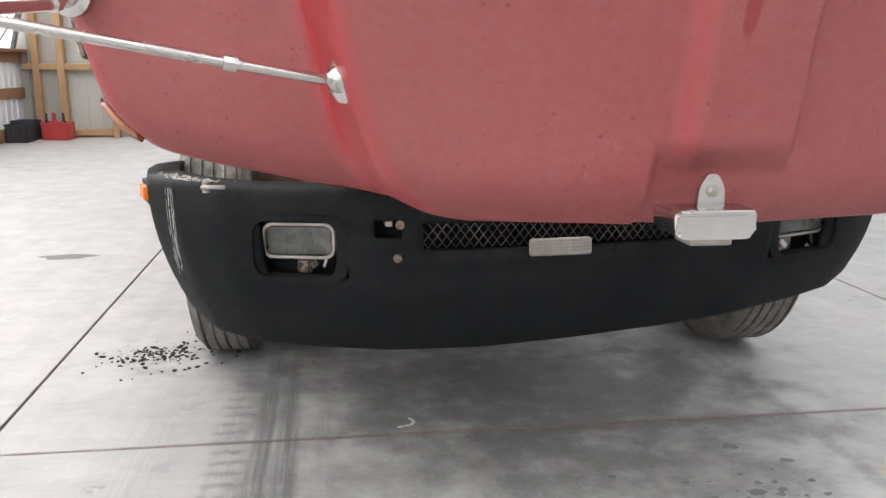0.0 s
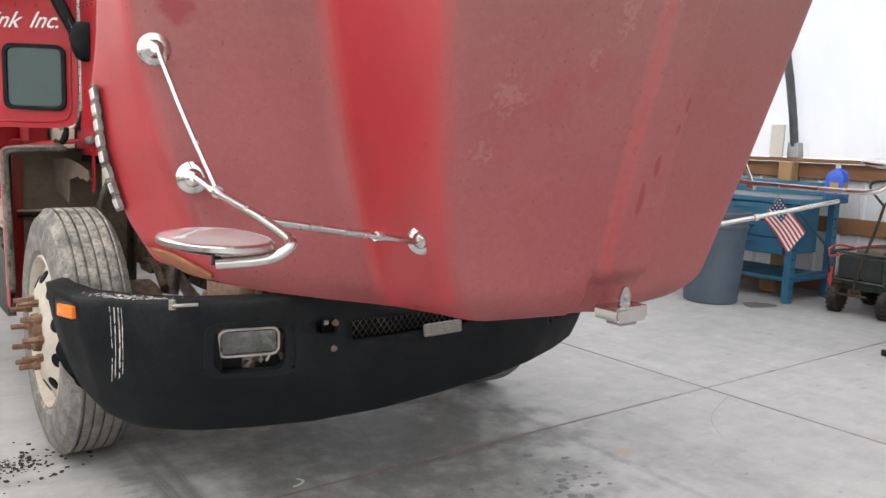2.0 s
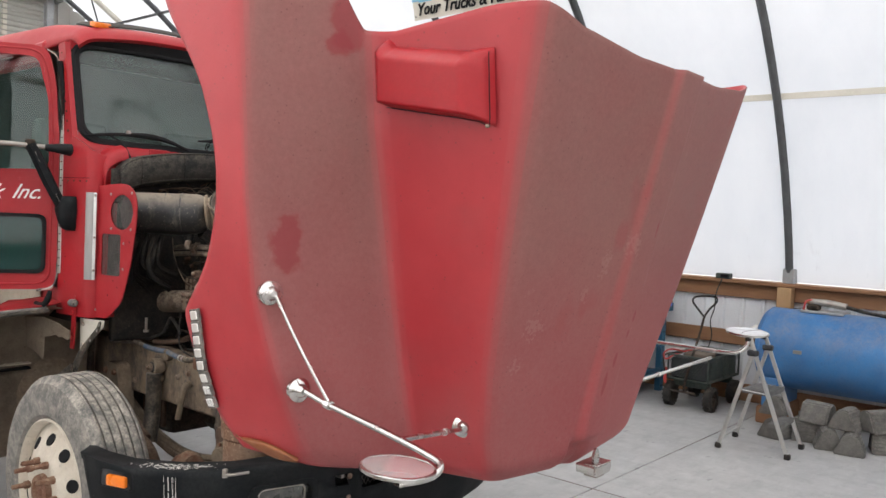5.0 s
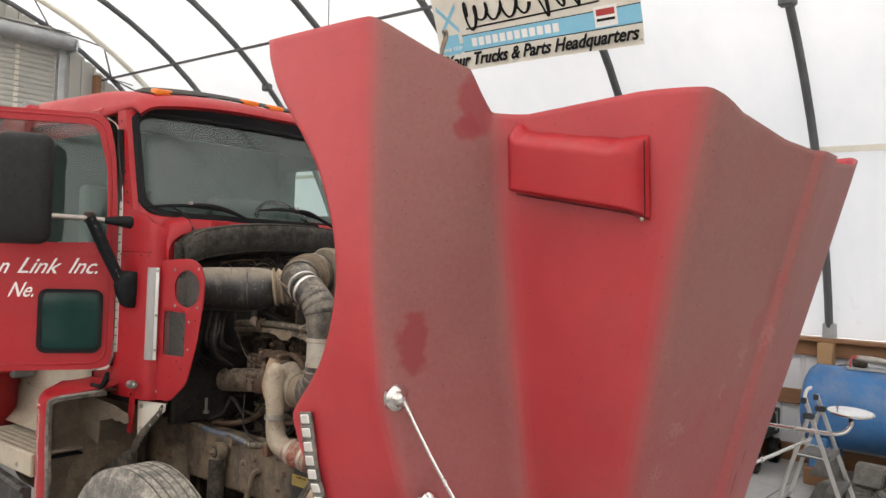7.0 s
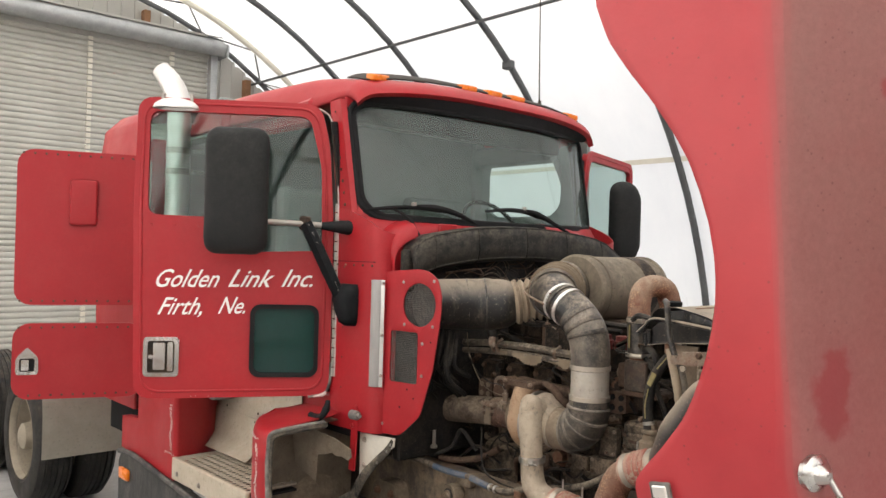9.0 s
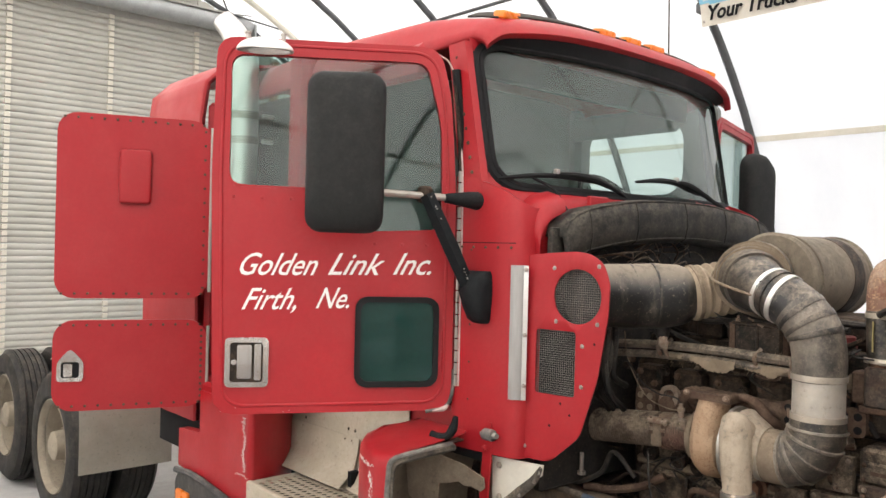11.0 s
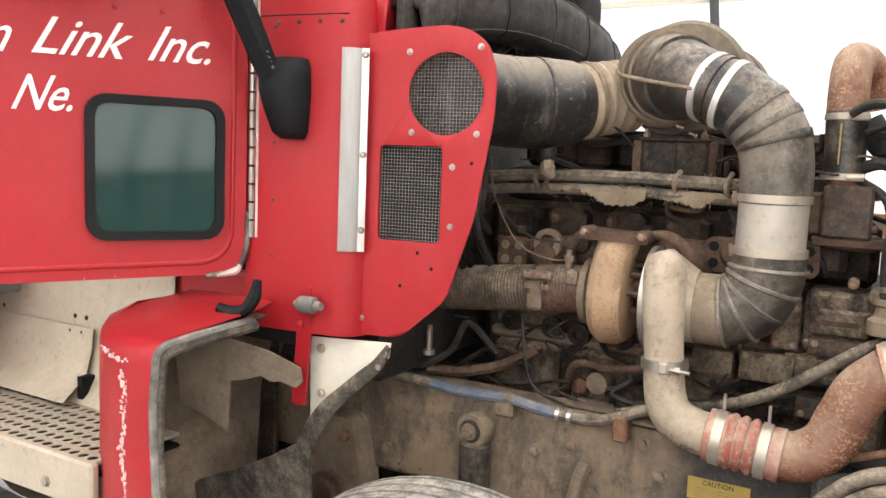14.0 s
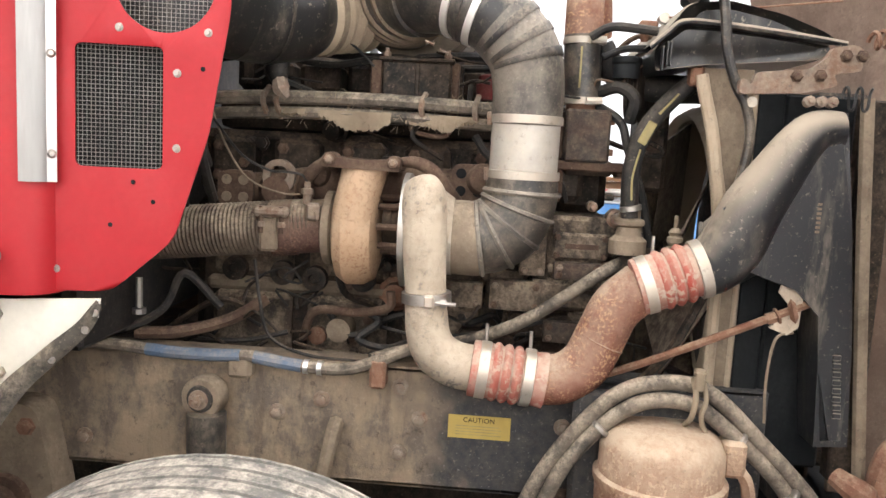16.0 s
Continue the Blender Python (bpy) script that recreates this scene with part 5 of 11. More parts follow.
# side markers, bolts, mesh and badge of the bumper
for sd in (-1, 1):
    m = pose(BC + sd * 1.268, 2.655, 0.788, 0, 0, sd * 72)
    tp("side_marker", slab((-0.05, -0.012, -0.022), (0.05, 0.012, 0.022), 0.006, m, 2), AMBER, bumper, "amber side marker lamp")
    m2 = pose(BC + sd * 1.262, 2.665, 0.788, 0, 0, sd * 72)
    tp("marker_pocket", slab((-0.085, -0.006, -0.034), (0.085, 0.006, 0.034), 0.012, m2, 2), BLACK_BOX, bumper)
for x, z in ((-0.490, 0.661), (-0.478, 0.752)):
    bm = bmesh.new()
    q = bumper_at(bumper_xz(x), z)
    bolt(bm, q, (0, -1, 0.1), 0.0085, 0.006)
    lathe(bm, q, (0, -1, 0.1), [(-0.004, 0.013), (0.002, 0.012)], 16)
    tp("bumper_bolt", bm, HINGE_IRON, bumper)
tp("bumper_seam", pipe([bumper_at(bumper_xz(-0.484 - 0.02 * (0.78 - z)), z, -0.0008) for z in (0.80, 0.70, 0.60, 0.50, 0.42)], 0.0022, 6), DARK, bumper)
bm = bmesh.new()
for k in range(34):
    x = -0.42 + 0.84 * k / 33
    for sgn in (-1, 1):
        tube(bm, [(x, 2.13 + 0.1 * abs(x) ** 2, 0.675), (x + sgn * 0.065, 2.125 + 0.1 * abs(x) ** 2, 0.762)], 0.0016, 4)
tp("mesh_grille", bm, LIP, bumper, "rusty expanded mesh in the bumper slot")
# dark sheets added behind the openings, where only shade would show
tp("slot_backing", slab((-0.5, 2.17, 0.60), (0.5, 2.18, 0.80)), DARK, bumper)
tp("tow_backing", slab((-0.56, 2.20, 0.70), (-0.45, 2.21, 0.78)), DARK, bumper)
tp("tow_pin", slab((-0.515, 2.12, 0.745), (-0.495, 2.19, 0.762), 0.003), STEEL, bumper)
bm = slab((-0.085, -0.01, -0.024), (0.085, 0.012, 0.024), 0.006)
for k in range(5):
    box(bm, (-0.08, -0.016, -0.019 + k * 0.0088), (0.08, -0.009, -0.014 + k * 0.0088))
for k in range(5):
    box(bm, (-0.06 + k * 0.03, -0.014, -0.02), (-0.057 + k * 0.03, -0.008, 0.02))
bm.transform(pose(-0.047, 2.045, 0.686, -8, 0, -2))
tp("chrome_vent", bm, STEEL, bumper, "ribbed bright metal plate on the bumper")
for sd in (-1, 1):
    bm = pipe([(sd * 1.0, 2.27, 0.846), (sd * 1.0, 2.22, 0.858), (sd * 0.94, 2.2, 0.858)], 0.006, 6)
    lathe(bm, (sd * 1.0, 2.275, 0.835), (0, 0, 1), [(0, 0.012), (0.03, 0.012), (0.034, 0.006)], 10)
    tp("bonnet_latch", bm, STEEL, bumper)


# paint rubbed off on the bumper's corner: fine vertical streaks and a scuffed top edge
random.seed(8)


def scuffs():
    bm = bmesh.new()
    def patch(s0, z0, s1, z1):
        vs = [bm.verts.new(bumper_at(a - 0.10 * max(0.0, (0.84 - b) / 0.5) ** 1.6, b, 0.0012)) for a, b in ((s0, z0), (s1, z0), (s1, z1), (s0, z1))]
        bm.faces.new(vs)
    for k in range(7):
        s0 = random.choice((-0.632, -0.655)) + random.gauss(0, 0.006)
        z1 = 0.825
        end = random.uniform(0.54, 0.74)
        while z1 > end:
            d = random.uniform(0.02, 0.07)
            w = random.uniform(0.0003, 0.0012)
            s0 += random.uniform(-0.0008, 0.0008)
            patch(s0 - w, z1 - d, s0 + w, z1)
            z1 -= d + random.uniform(-0.01, 0.025)
    for k in range(14):
        s0, z1 = random.uniform(-0.99, -0.93), random.uniform(0.5, 0.8)
        patch(s0, z1 - random.uniform(0.02, 0.08), s0 + random.uniform(0.0006, 0.0016), z1)
    for k in range(170):
        s0 = -0.62 + random.gauss(0, 0.045)
        r = random.uniform(0.002, 0.006)
        q = bumper_at(s0, 0.845)
        c = V((q.x * (1 - 0.05 * random.random()), q.y + random.uniform(0.026, 0.075), 0.8492))
        vs = [bm.verts.new(c + V((r * math.cos(a) * random.uniform(0.5, 1.6), r * math.sin(a) * random.uniform(0.5, 1.2), 0))) for a in np.linspace(0, 5.2, 6)]
        bm.faces.new(vs)
    tagged(tp("scuff_marks", bm, WHITE_BAND, bumper, "white rubbed scratches"), kind="stuff")


scuffs()
# the bumper hangs a little lower on its left end
lean = Matrix(((1, 0, 0, 0), (0, 1, 0, 0), (0.028, 0, 1, 0.0224), (0, 0, 0, 1)))
for ob in [bumper] + list(bumper.children_recursive):
    ob.data.transform(lean)


# -- wheels --
def make_wheel(name, at, side, steer=True, width=0.27, label="dusty truck wheel"):
    """A wheel whose outer face looks to side (-1 or 1) along x."""
    w = tagged(new(name), label)
    w.parent = truck
    w.location = at
    ax = (side, 0, 0)
    R = 0.535
    h = width / 2
    prof = [(-h + 0.02, 0.33), (-h, 0.355), (-h - 0.005, 0.44), (-h + 0.012, 0.50), (-h + 0.04, R - 0.008)]
    for k in range(5):
        c = -h + 0.055 + (width - 0.11) * k / 4
        prof += [(c - 0.012, R), (c - 0.005, R), (c - 0.004, R - 0.013), (c + 0.004, R - 0.013), (c + 0.005, R), (c + 0.012, R)]
    prof += [(h - 0.04, R - 0.008), (h - 0.012, 0.50), (h + 0.005, 0.44), (h, 0.355), (h - 0.02, 0.33)]
    bm = turned((0, 0, 0), ax, prof, 64, cap=False)
    part("tyre", bm, TYRE if steer else BLACK_RUBBER, w, "dusty treaded rubber tyre", 28)
    d = 0.0 if steer else -0.14
    paint = WHEEL_PAINT if steer else REAR_RIM
    rim = [(h - 0.045, 0.334), (h - 0.01, 0.334), (h - 0.004, 0.327), (h - 0.02, 0.316), (h - 0.05, 0.309)]
    face = [(h - 0.055 + d, 0.306), (h - 0.03 + d, 0.262), (h - 0.002 + d, 0.215), (h + 0.018 + d, 0.165), (h + 0.020 + d, 0.14), (h + 0.012 + d, 0.10), (h + 0.012 + d, 0.07)]
    bm = turned((0, 0, 0), ax, [(-h + 0.02, 0.33), (-h + 0.02, 0.31), (h - 0.06, 0.305)] + rim, 48, cap=False)
    part("rim", bm, paint, w, "cream dusty steel rim")
    disc = part("wheel_disc", turned((0, 0, 0), ax, face, 48), paint, w, "cream wheel disc with hand holes")
    def ring_of(name, bm, mat, count, turn, label=""):
        first = part(name, bm, mat, w, label)
        for k in range(count):
            o = first if k == 0 else first.copy()
            if k:
                scene.collection.objects.link(o)
            o.rotation_euler = (2 * math.pi * (k + turn) / count, 0, 0)
    bm = turned((side * (h - 0.014 + d), 0.240, 0), (side * 1.0, 0.58, 0), [(-0.012, 0.028), (0.0015, 0.031), (0.0028, 0.030)], 18)
    ring_of("hand_hole", bm, DARK, 10, 0.5)
    if steer:
        bm = turned((side * (h + 0.012), 0.143, 0), ax, [(0, 0.019), (0.03, 0.019), (0.032, 0.013), (0.085, 0.0115), (0.088, 0.008)], 6)
        ring_of("lug_stud", bm, RUST, 10, 0.0, "rusty long wheel stud")
        part("hub", turned((side * (h + 0.008), 0, 0), ax, [(0, 0.085), (0.03, 0.08), (0.034, 0.055), (0.02, 0.05), (0.02, 0.02), (0.028, 0.01)], 24), RUST, w, "rusty wheel hub")
    else:
        bm = turned((side * (h + d), 0.143, 0), ax, [(0, 0.019), (0.035, 0.017)], 6)
        ring_of("lug_nut", bm, paint, 10, 0.0)
        part("hub", turned((side * (h + d), 0, 0), ax, [(0, 0.11), (0.12, 0.10), (0.14, 0.06)], 24), paint, w)
    return w


for sd in (-1, 1):
    make_wheel("front_wheel", (-1.068, 3.395, 0.534) if sd < 0 else (1.072, 3.30, 0.534), sd)
    for y in (7.95, 9.25):
        make_wheel("rear_wheel", (sd * 1.02, y, 0.534), sd, False, label="dusty dual truck wheel")
        make_wheel("rear_wheel", (sd * 0.70, y, 0.534), sd, False, label="dusty dual truck wheel")

# -- cab --
CX = 0.02


def mirror_x(side):
    """Maps a place on the near side (-x) to the given side."""
    return (lambda x, y, z: V((x, y, z))) if side < 0 else (lambda x, y, z: V((2 * CX - x, y, z)))


cab = tp("cab", slab((-0.83, 3.84, 1.275), (0.87, 3.93, 2.00), 0.01), RED, None, "red steel cab with riveted panels")


def loft(bm, a, b, close=False):
    va, vb = [bm.verts.new(p) for p in a], [bm.verts.new(p) for p in b]
    k = len(a)
    for i in range(k if close else k - 1):
        j = (i + 1) % k
        bm.faces.new((va[i], va[j], vb[j], vb[i]))


def sheet(rows):
    bm = bmesh.new()
    vs = [[bm.verts.new(p) for p in r] for r in rows]
    for a, b in zip(vs, vs[1:]):
        for i in range(len(a) - 1):
            bm.faces.new((a[i], a[i + 1], b[i + 1], b[i]))
    return bm


# roof with its brow over the windscreen
def roof_pt(u, v):
    """u across from -1 to 1, v from the brow (0) to the back (1)."""
    half = 0.865 + 0.13 * min(1, v * 1.6)
    y = 3.872 + 1.56 * v + 0.10 * (abs(u) ** 4) * (1 - v)
    top = 2.885 + 0.060 * math.sin(min(1, v * 3) * math.pi / 2) - 0.03 * max(0.0, v - 0.25) / 0.75
    lip = max(0.0, 1 - v / 0.05)
    drop = 0.055 * abs(u) ** 3 + 0.15 * max(0.0, (abs(u) - 0.90) / 0.10) ** 2.2 * min(1, 0.25 + v * 3) + 0.055 * lip ** 1.3
    return V((CX + u * half, y - 0.012 * math.sin(math.pi * lip) , top - drop))


bm = grid(lambda a, b: roof_pt(math.copysign(abs(2 * a - 1) ** 0.7, a - 0.5), b ** 1.9), 73, 26)
thicken(tp("cab_roof", bm, RED, cab, "rounded red cab roof", 50), 0.03, -1)
# brow strip with marker lamps
bm = sheet([[roof_pt(u, v) + V((0, 0, 0.003 + (0.003 + 0.019 * min(1, max(0.0, v - 0.055) / 0.045)) * min(1.0, (0.90 - abs(u)) / 0.08))) for u in np.linspace(-0.885, 0.86, 37)] for v in (0.055, 0.075, 0.10, 0.15)])
thicken(tp("brow_trim", bm, BROW_GREY, cab, "dark strip along the brow"), 0.008, 0)
for u in (-0.818, -0.208, 0.002, 0.202, 0.762):
    q = roof_pt(u, 0.075)
    bm = slab((-0.052, -0.028, -0.010), (0.052, 0.028, 0.022), 0.012, pose(q.x, q.y - 0.012, q.z + 0.002, 10, u * 6, -u * 8), 3)
    tp("marker_lamp", bm, AMBER, cab, "amber cab marker lamp")
# windscreen surround: pillars, header and sill
WS = {"bl": (-0.825, 3.962, 2.228), "br": (0.845, 3.965, 2.238), "tl": (-0.838, 4.06, 2.765), "tr": (0.855, 4.06, 2.765)}


def ws_pt(a, b, t=0.0):
    """a across 0..1, b up 0..1: the curved windscreen."""
    lo, hi = V(WS["bl"]).lerp(V(WS["br"]), a), V(WS["tl"]).lerp(V(WS["tr"]), a)
    q = lo.lerp(hi, b)
    bow = (0.20 - 0.07 * b) * (1 - abs(2 * a - 1) ** 2.6)
    return V((q.x, q.y - bow + t, q.z + 0.03 * (1 - (2 * a - 1) ** 2) * (b - 0.8)))


bm = grid(lambda a, b: ws_pt(a, b), 33, 9)
wsn = tp("windscreen", bm, WINDSHIELD, cab, "grey tinted curved windscreen")
wsn.visible_shadow = False
# rounded outline of the glass, and the seal's two lips along it
edge = []
for ca, cb, a0 in ((0.060, 0.19, 180), (0.965, 0.10, 270), (0.965, 0.90, 0), (0.050, 0.86, 90)):
    ra, rb = min(ca, 1 - ca), min(cb, 1 - cb)
    edge += [(ca + ra * math.cos(math.radians(a0 + 11.25 * k)), cb + rb * math.sin(math.radians(a0 + 11.25 * k))) for k in range(9)]
full = []
for (a0, b0), (a1, b1) in zip(edge, edge[1:] + edge[:1]):
    k = max(1, int(max(abs(a1 - a0), abs(b1 - b0)) / 0.07))
    full += [(a0 + (a1 - a0) * i / k, b0 + (b1 - b0) * i / k) for i in range(k)]
full.append(full[0])
for shift, r_near, r_far, dy in ((0.0, 0.019, 0.008, -0.004), (0.012, 0.013, 0.005, -0.012)):
    pts = [ws_pt(0.5 + (a - 0.5) * (1 - shift * 1.2), 0.5 + (b - 0.5) * (1 - shift * 3.6), dy) for a, b in full]
    bm = bmesh.new()
    tube(bm, pts, [r_near if q.x < 0.62 else r_far for q in pts], 8, smooth=False, cap=False)
    tp("windscreen_seal", bm, TRIM_RUBBER, cab, "black rubber windscreen seal")
for corner, arc_pts in (((-0.012, -0.03), edge[0:9]), ((-0.012, 1.02), edge[27:36])):
    bm = bmesh.new()
    hub = bm.verts.new(ws_pt(max(0, corner[0]), corner[1], -0.008) + V((corner[0] * 1.6, 0, 0)))
    ring = [bm.verts.new(ws_pt(a, b, -0.008)) for a, b in arc_pts]
    for q0, q1 in zip(ring, ring[1:]):
        bm.faces.new((hub, q0, q1))
    thicken(tp("corner_plate", bm, RED, cab, sharp=50), 0.006, 0)
for sd in (-1, 1):
    mx = mirror_x(sd)
    # corner pillar from the cowl to the roof
    rows = []
    for k in range(9):
        b = k / 8
        p = ws_pt(0, b)
        rows.append([mx(p.x - 0.015, p.y - 0.012, p.z), mx(p.x - 0.040, p.y - 0.002, p.z), mx(-0.865 - 0.0 * b, 4.02 + 0.13 * b, p.z), mx(-0.868, 4.075 + 0.08 * b, p.z), mx(-0.83, 4.09 + 0.08 * b, p.z), mx(-0.80, 4.05 + 0.12 * b, p.z)])
    if sd > 0:
        rows = [[r[0] + V((-0.035, 0.01, 0)), r[0] + V((-0.01, 0.03, 0)), r[0] + V((-0.01, 0.09, 0)), r[0] + V((-0.05, 0.09, 0))] for r in rows]
    tp("corner_pillar", sheet(rows), RED if sd < 0 else DARK, cab, sharp=50)
    # cowl side panel between the door's hinge and the front strip
    bm = sheet([[mx(x, y, 1.28 + (zt - 1.28) * k / 9) for x, y, zt in ((-0.868, 4.085, 2.27), (-0.862, 4.00, 2.26), (-0.850, 3.90, 2.225), (-0.842, 3.845, 2.20), (-0.834, 3.815, 2.18), (-0.815, 3.795, 2.165), (-0.775, 3.785, 2.15), (-0.70, 3.78, 2.15))] for k in range(10)])
    thicken(tp("cowl_side", bm, RED, cab, sharp=45), 0.012, 0)
    bm = bmesh.new()
    for z in np.linspace(1.46, 2.0, 5):
        for y in (4.035, 4.005):
            bolt(bm, mx(-0.865, y, z), (sd, 0, 0), 0.005, 0.003)
    skin = [(-0.874, 4.085), (-0.868, 4.00), (-0.856, 3.90), (-0.848, 3.845), (-0.840, 3.813)]
    for y0, y1, z in ((4.05, 3.83, 2.010),):
        for k in range(5):
            y = y0 + (y1 - y0) * k / 4
            x = np.interp(y, [p[1] for p in skin[::-1]], [p[0] for p in skin[::-1]])
            bolt(bm, mx(float(x), y, z), (sd, 0, 0), 0.0042, 0.003, 8)
    for k in range(9):
        b = 0.10 + 0.10 * k
        bolt(bm, mx(-0.866, 4.003 + 0.118 * b, ws_pt(0, b).z), (sd, -0.25, 0), 0.0055, 0.004, 8)
    tagged(tp("rivets", bm, BROWN_CAST, cab), kind="stuff")
    tp("panel_seam", pipe([mx(x + 0.001, y, 2.026) for x, y in skin], 0.0020, 5, 1, smooth=False), DARK, cab)
    tp("door_gap_bead", pipe([mx(-0.873, 4.052, 1.50), mx(-0.873, 4.054, 2.22), mx(-0.873, 4.078, 2.42), mx(-0.876, 4.106, 2.62), mx(-0.890, 4.125, 2.69), mx(-0.93, 4.15, 2.722)], 0.0034, 6), CHIP_GREY, cab, "pale bead along the door gap")
    # rear corner post and the cab's back edge
    tp("rear_post", slab(mx(-1.0, 4.95, 1.30), mx(-0.86, 5.10, 2.86), 0.03), RED if sd < 0 else GREY_TRIM, cab)
    tp("door_sill", slab(mx(-0.832, 4.08, 1.28), mx(-0.78, 4.98, 1.40), 0.01), RED, cab)
    tp("roof_rail", slab(mx(-0.895, 4.28, 2.66), mx(-0.845, 5.0, 2.80), 0.02), RED if sd < 0 else GREY_TRIM, cab)
header = sheet([[ws_pt(a, 1) + V((0, -0.02, -0.004)) for a in np.linspace(0.01, 1.0, 21)], [roof_pt(u, 0.012) + V((0, 0.01, 0.0)) for u in np.linspace(-0.955, 0.97, 21)]])
thicken(tp("windscreen_header", header, TRIM_RUBBER, cab, "dark underside of the brow", 50), 0.01, 0)
rows = []
for dz, dy in ((0.0, -0.01), (-0.03, -0.03), (-0.06, -0.05), (-0.14, -0.06)):
    rows.append([ws_pt(a, 0) + V((0, dy, dz)) for a in np.linspace(0.0, 1.0, 21)])
thicken(tp("cowl_top", sheet(rows), RED, cab, sharp=50), 0.01, 0)
ro = rrect(4.10, 1.35, 5.04, 2.80, 0.04)
rw = rrect(4.30, 2.33, 4.96, 2.735, 0.12)
tp("cab_side", plated(by_angle(ro, 96, (4.63, 2.5)), on_x(0.99), 0.0, 0.03, by_angle(rw, 96, (4.63, 2.5))), GREY_TRIM, cab, "grey lined far side of the cab")
# dark strip added inside for the brow's shade across the glass top
tp("sun_visor", slab((-0.76, 4.16, 2.68), (0.80, 4.20, 2.80), 0.01), DARK, cab)
tp("cab_back", slab((-0.98, 5.02, 1.25), (1.02, 5.08, 2.88), 0.01), GREY_TRIM, cab, "grey cab back wall")
tp("cab_floor", slab((-0.84, 3.93, 1.24), (0.88, 5.02, 1.30)), DARK, cab)
tp("dashboard", slab((-0.78, 4.02, 1.95), (0.82, 4.34, 2.20), 0.05, seg=3), DARK, cab, "dark dashboard under the windscreen")
for x in (-0.45, 0.45):
    st = tp("seat", slab((x - 0.24, 4.52, 1.55), (x + 0.24, 4.98, 1.70), 0.05, seg=3), GREY_TRIM, cab, "grey cab seat")
    box_bm = slab((x - 0.23, 4.84, 1.68), (x + 0.23, 4.96, 2.42), 0.05, seg=3)
    tp("seat_back", box_bm, GREY_TRIM, cab)
bm = bmesh.new()
ring = [V((0.45 + 0.22 * math.cos(a), 4.36 + 0.12 * math.sin(a), 2.22 + 0.17 * math.sin(a))) for a in np.linspace(0, 2 * math.pi, 25)]
tube(bm, ring, 0.013, 8, smooth=False, cap=False)
tp("steering_wheel", bm, DARK, cab)
# wipers
w1 = tp("wiper", pipe([(-0.621, 3.827, 2.283), (-0.53, 3.797, 2.283), (-0.44, 3.772, 2.268), (-0.33, 3.762, 2.235), (-0.225, 3.765, 2.19)], [0.007, 0.013, 0.014, 0.008, 0.008], 8), TRIM_RUBBER, cab, "black windscreen wiper")
part("blade", pipe([(-0.812, 3.936, 2.259), (-0.72, 3.878, 2.272), (-0.621, 3.832, 2.278), (-0.52, 3.803, 2.272), (-0.424, 3.781, 2.262)], [0.006, 0.010, 0.011, 0.010, 0.006], 6), TRIM_RUBBER, w1)
part("link", pipe([(-0.70, 3.868, 2.266), (-0.665, 3.80, 2.225), (-0.648, 3.75, 2.15)], 0.006, 6), TRIM_RUBBER, w1)
part("clip", slab((-0.632, 3.812, 2.284), (-0.612, 3.832, 2.302), 0.003), STEEL, w1)
w2 = tp("wiper", pipe([(0.022, 3.735, 2.299), (0.10, 3.715, 2.285), (0.19, 3.69, 2.245), (0.291, 3.655, 2.19)], [0.007, 0.014, 0.010, 0.008], 8), TRIM_RUBBER, cab, "black windscreen wiper")
part("blade", pipe([(-0.235, 3.748, 2.280), (-0.10, 3.735, 2.294), (0.022, 3.733, 2.292), (0.13, 3.738, 2.272), (0.22, 3.745, 2.258)], [0.006, 0.012, 0.012, 0.010, 0.006], 6), TRIM_RUBBER, w2)
part("clip", slab((0.012, 3.722, 2.298), (0.032, 3.740, 2.316), 0.003), STEEL, w2)

# padded firewall hood seal: the quilted black band round the engine's rear edge
pts = [(-0.755, 3.745, 2.05), (-0.735, 3.735, 2.10), (-0.66, 3.715, 2.145), (-0.42, 3.69, 2.185), (-0.1, 3.685, 2.20), (0.2, 3.685, 2.19), (0.5, 3.69, 2.155), (0.70, 3.70, 2.07)]
lip_line = smooth_line([(-0.775, 3.775, 1.98), (-0.782, 3.77, 2.06), (-0.755, 3.765, 2.125), (-0.66, 3.76, 2.17), (-0.42, 3.755, 2.205), (-0.1, 3.75, 2.22), (0.2, 3.75, 2.21), (0.5, 3.755, 2.175), (0.72, 3.765, 2.09)], 6)
tp("cowl_arch", sheet([[q + V((0, 0.14, 0.045)), q + V((0, 0.07, 0.048)), q + V((0, 0.02, 0.035)), q + V((0, -0.012, 0.008)), q + V((0.004, -0.015, -0.03)), q + V((0.01, 0.02, -0.05))] for q in lip_line[:19]]), RED, cab, "red arched cowl lip round the seal", 60)
tp("cowl_arch", sheet([[q + V((0, 0.12, 0.02)), q + V((0, 0.07, 0.03)), q + V((0, 0.02, 0.03)), q + V((0, -0.012, 0.008)), q + V((-0.004, -0.015, -0.03)), q + V((-0.01, 0.02, -0.05))] for q in lip_line[-13:]]), RED, cab, "red arched cowl lip round the seal", 60)
for x in (-0.52, -0.46):
    part("cowl_tab", turned((x, 3.735, 2.185), (0, -1, 0.2), [(0, 0.010), (0.006, 0.010), (0.008, 0.005)], 8), BROWN_CAST, cab)
tp("cowl_bracket", slab((-0.545, 3.725, 2.165), (-0.435, 3.745, 2.206), 0.004), RED, cab, "small red bolted bracket")
line = [q + V((0.03, 0, -0.045)) for q in smooth_line(pts, 5)]
rows = []
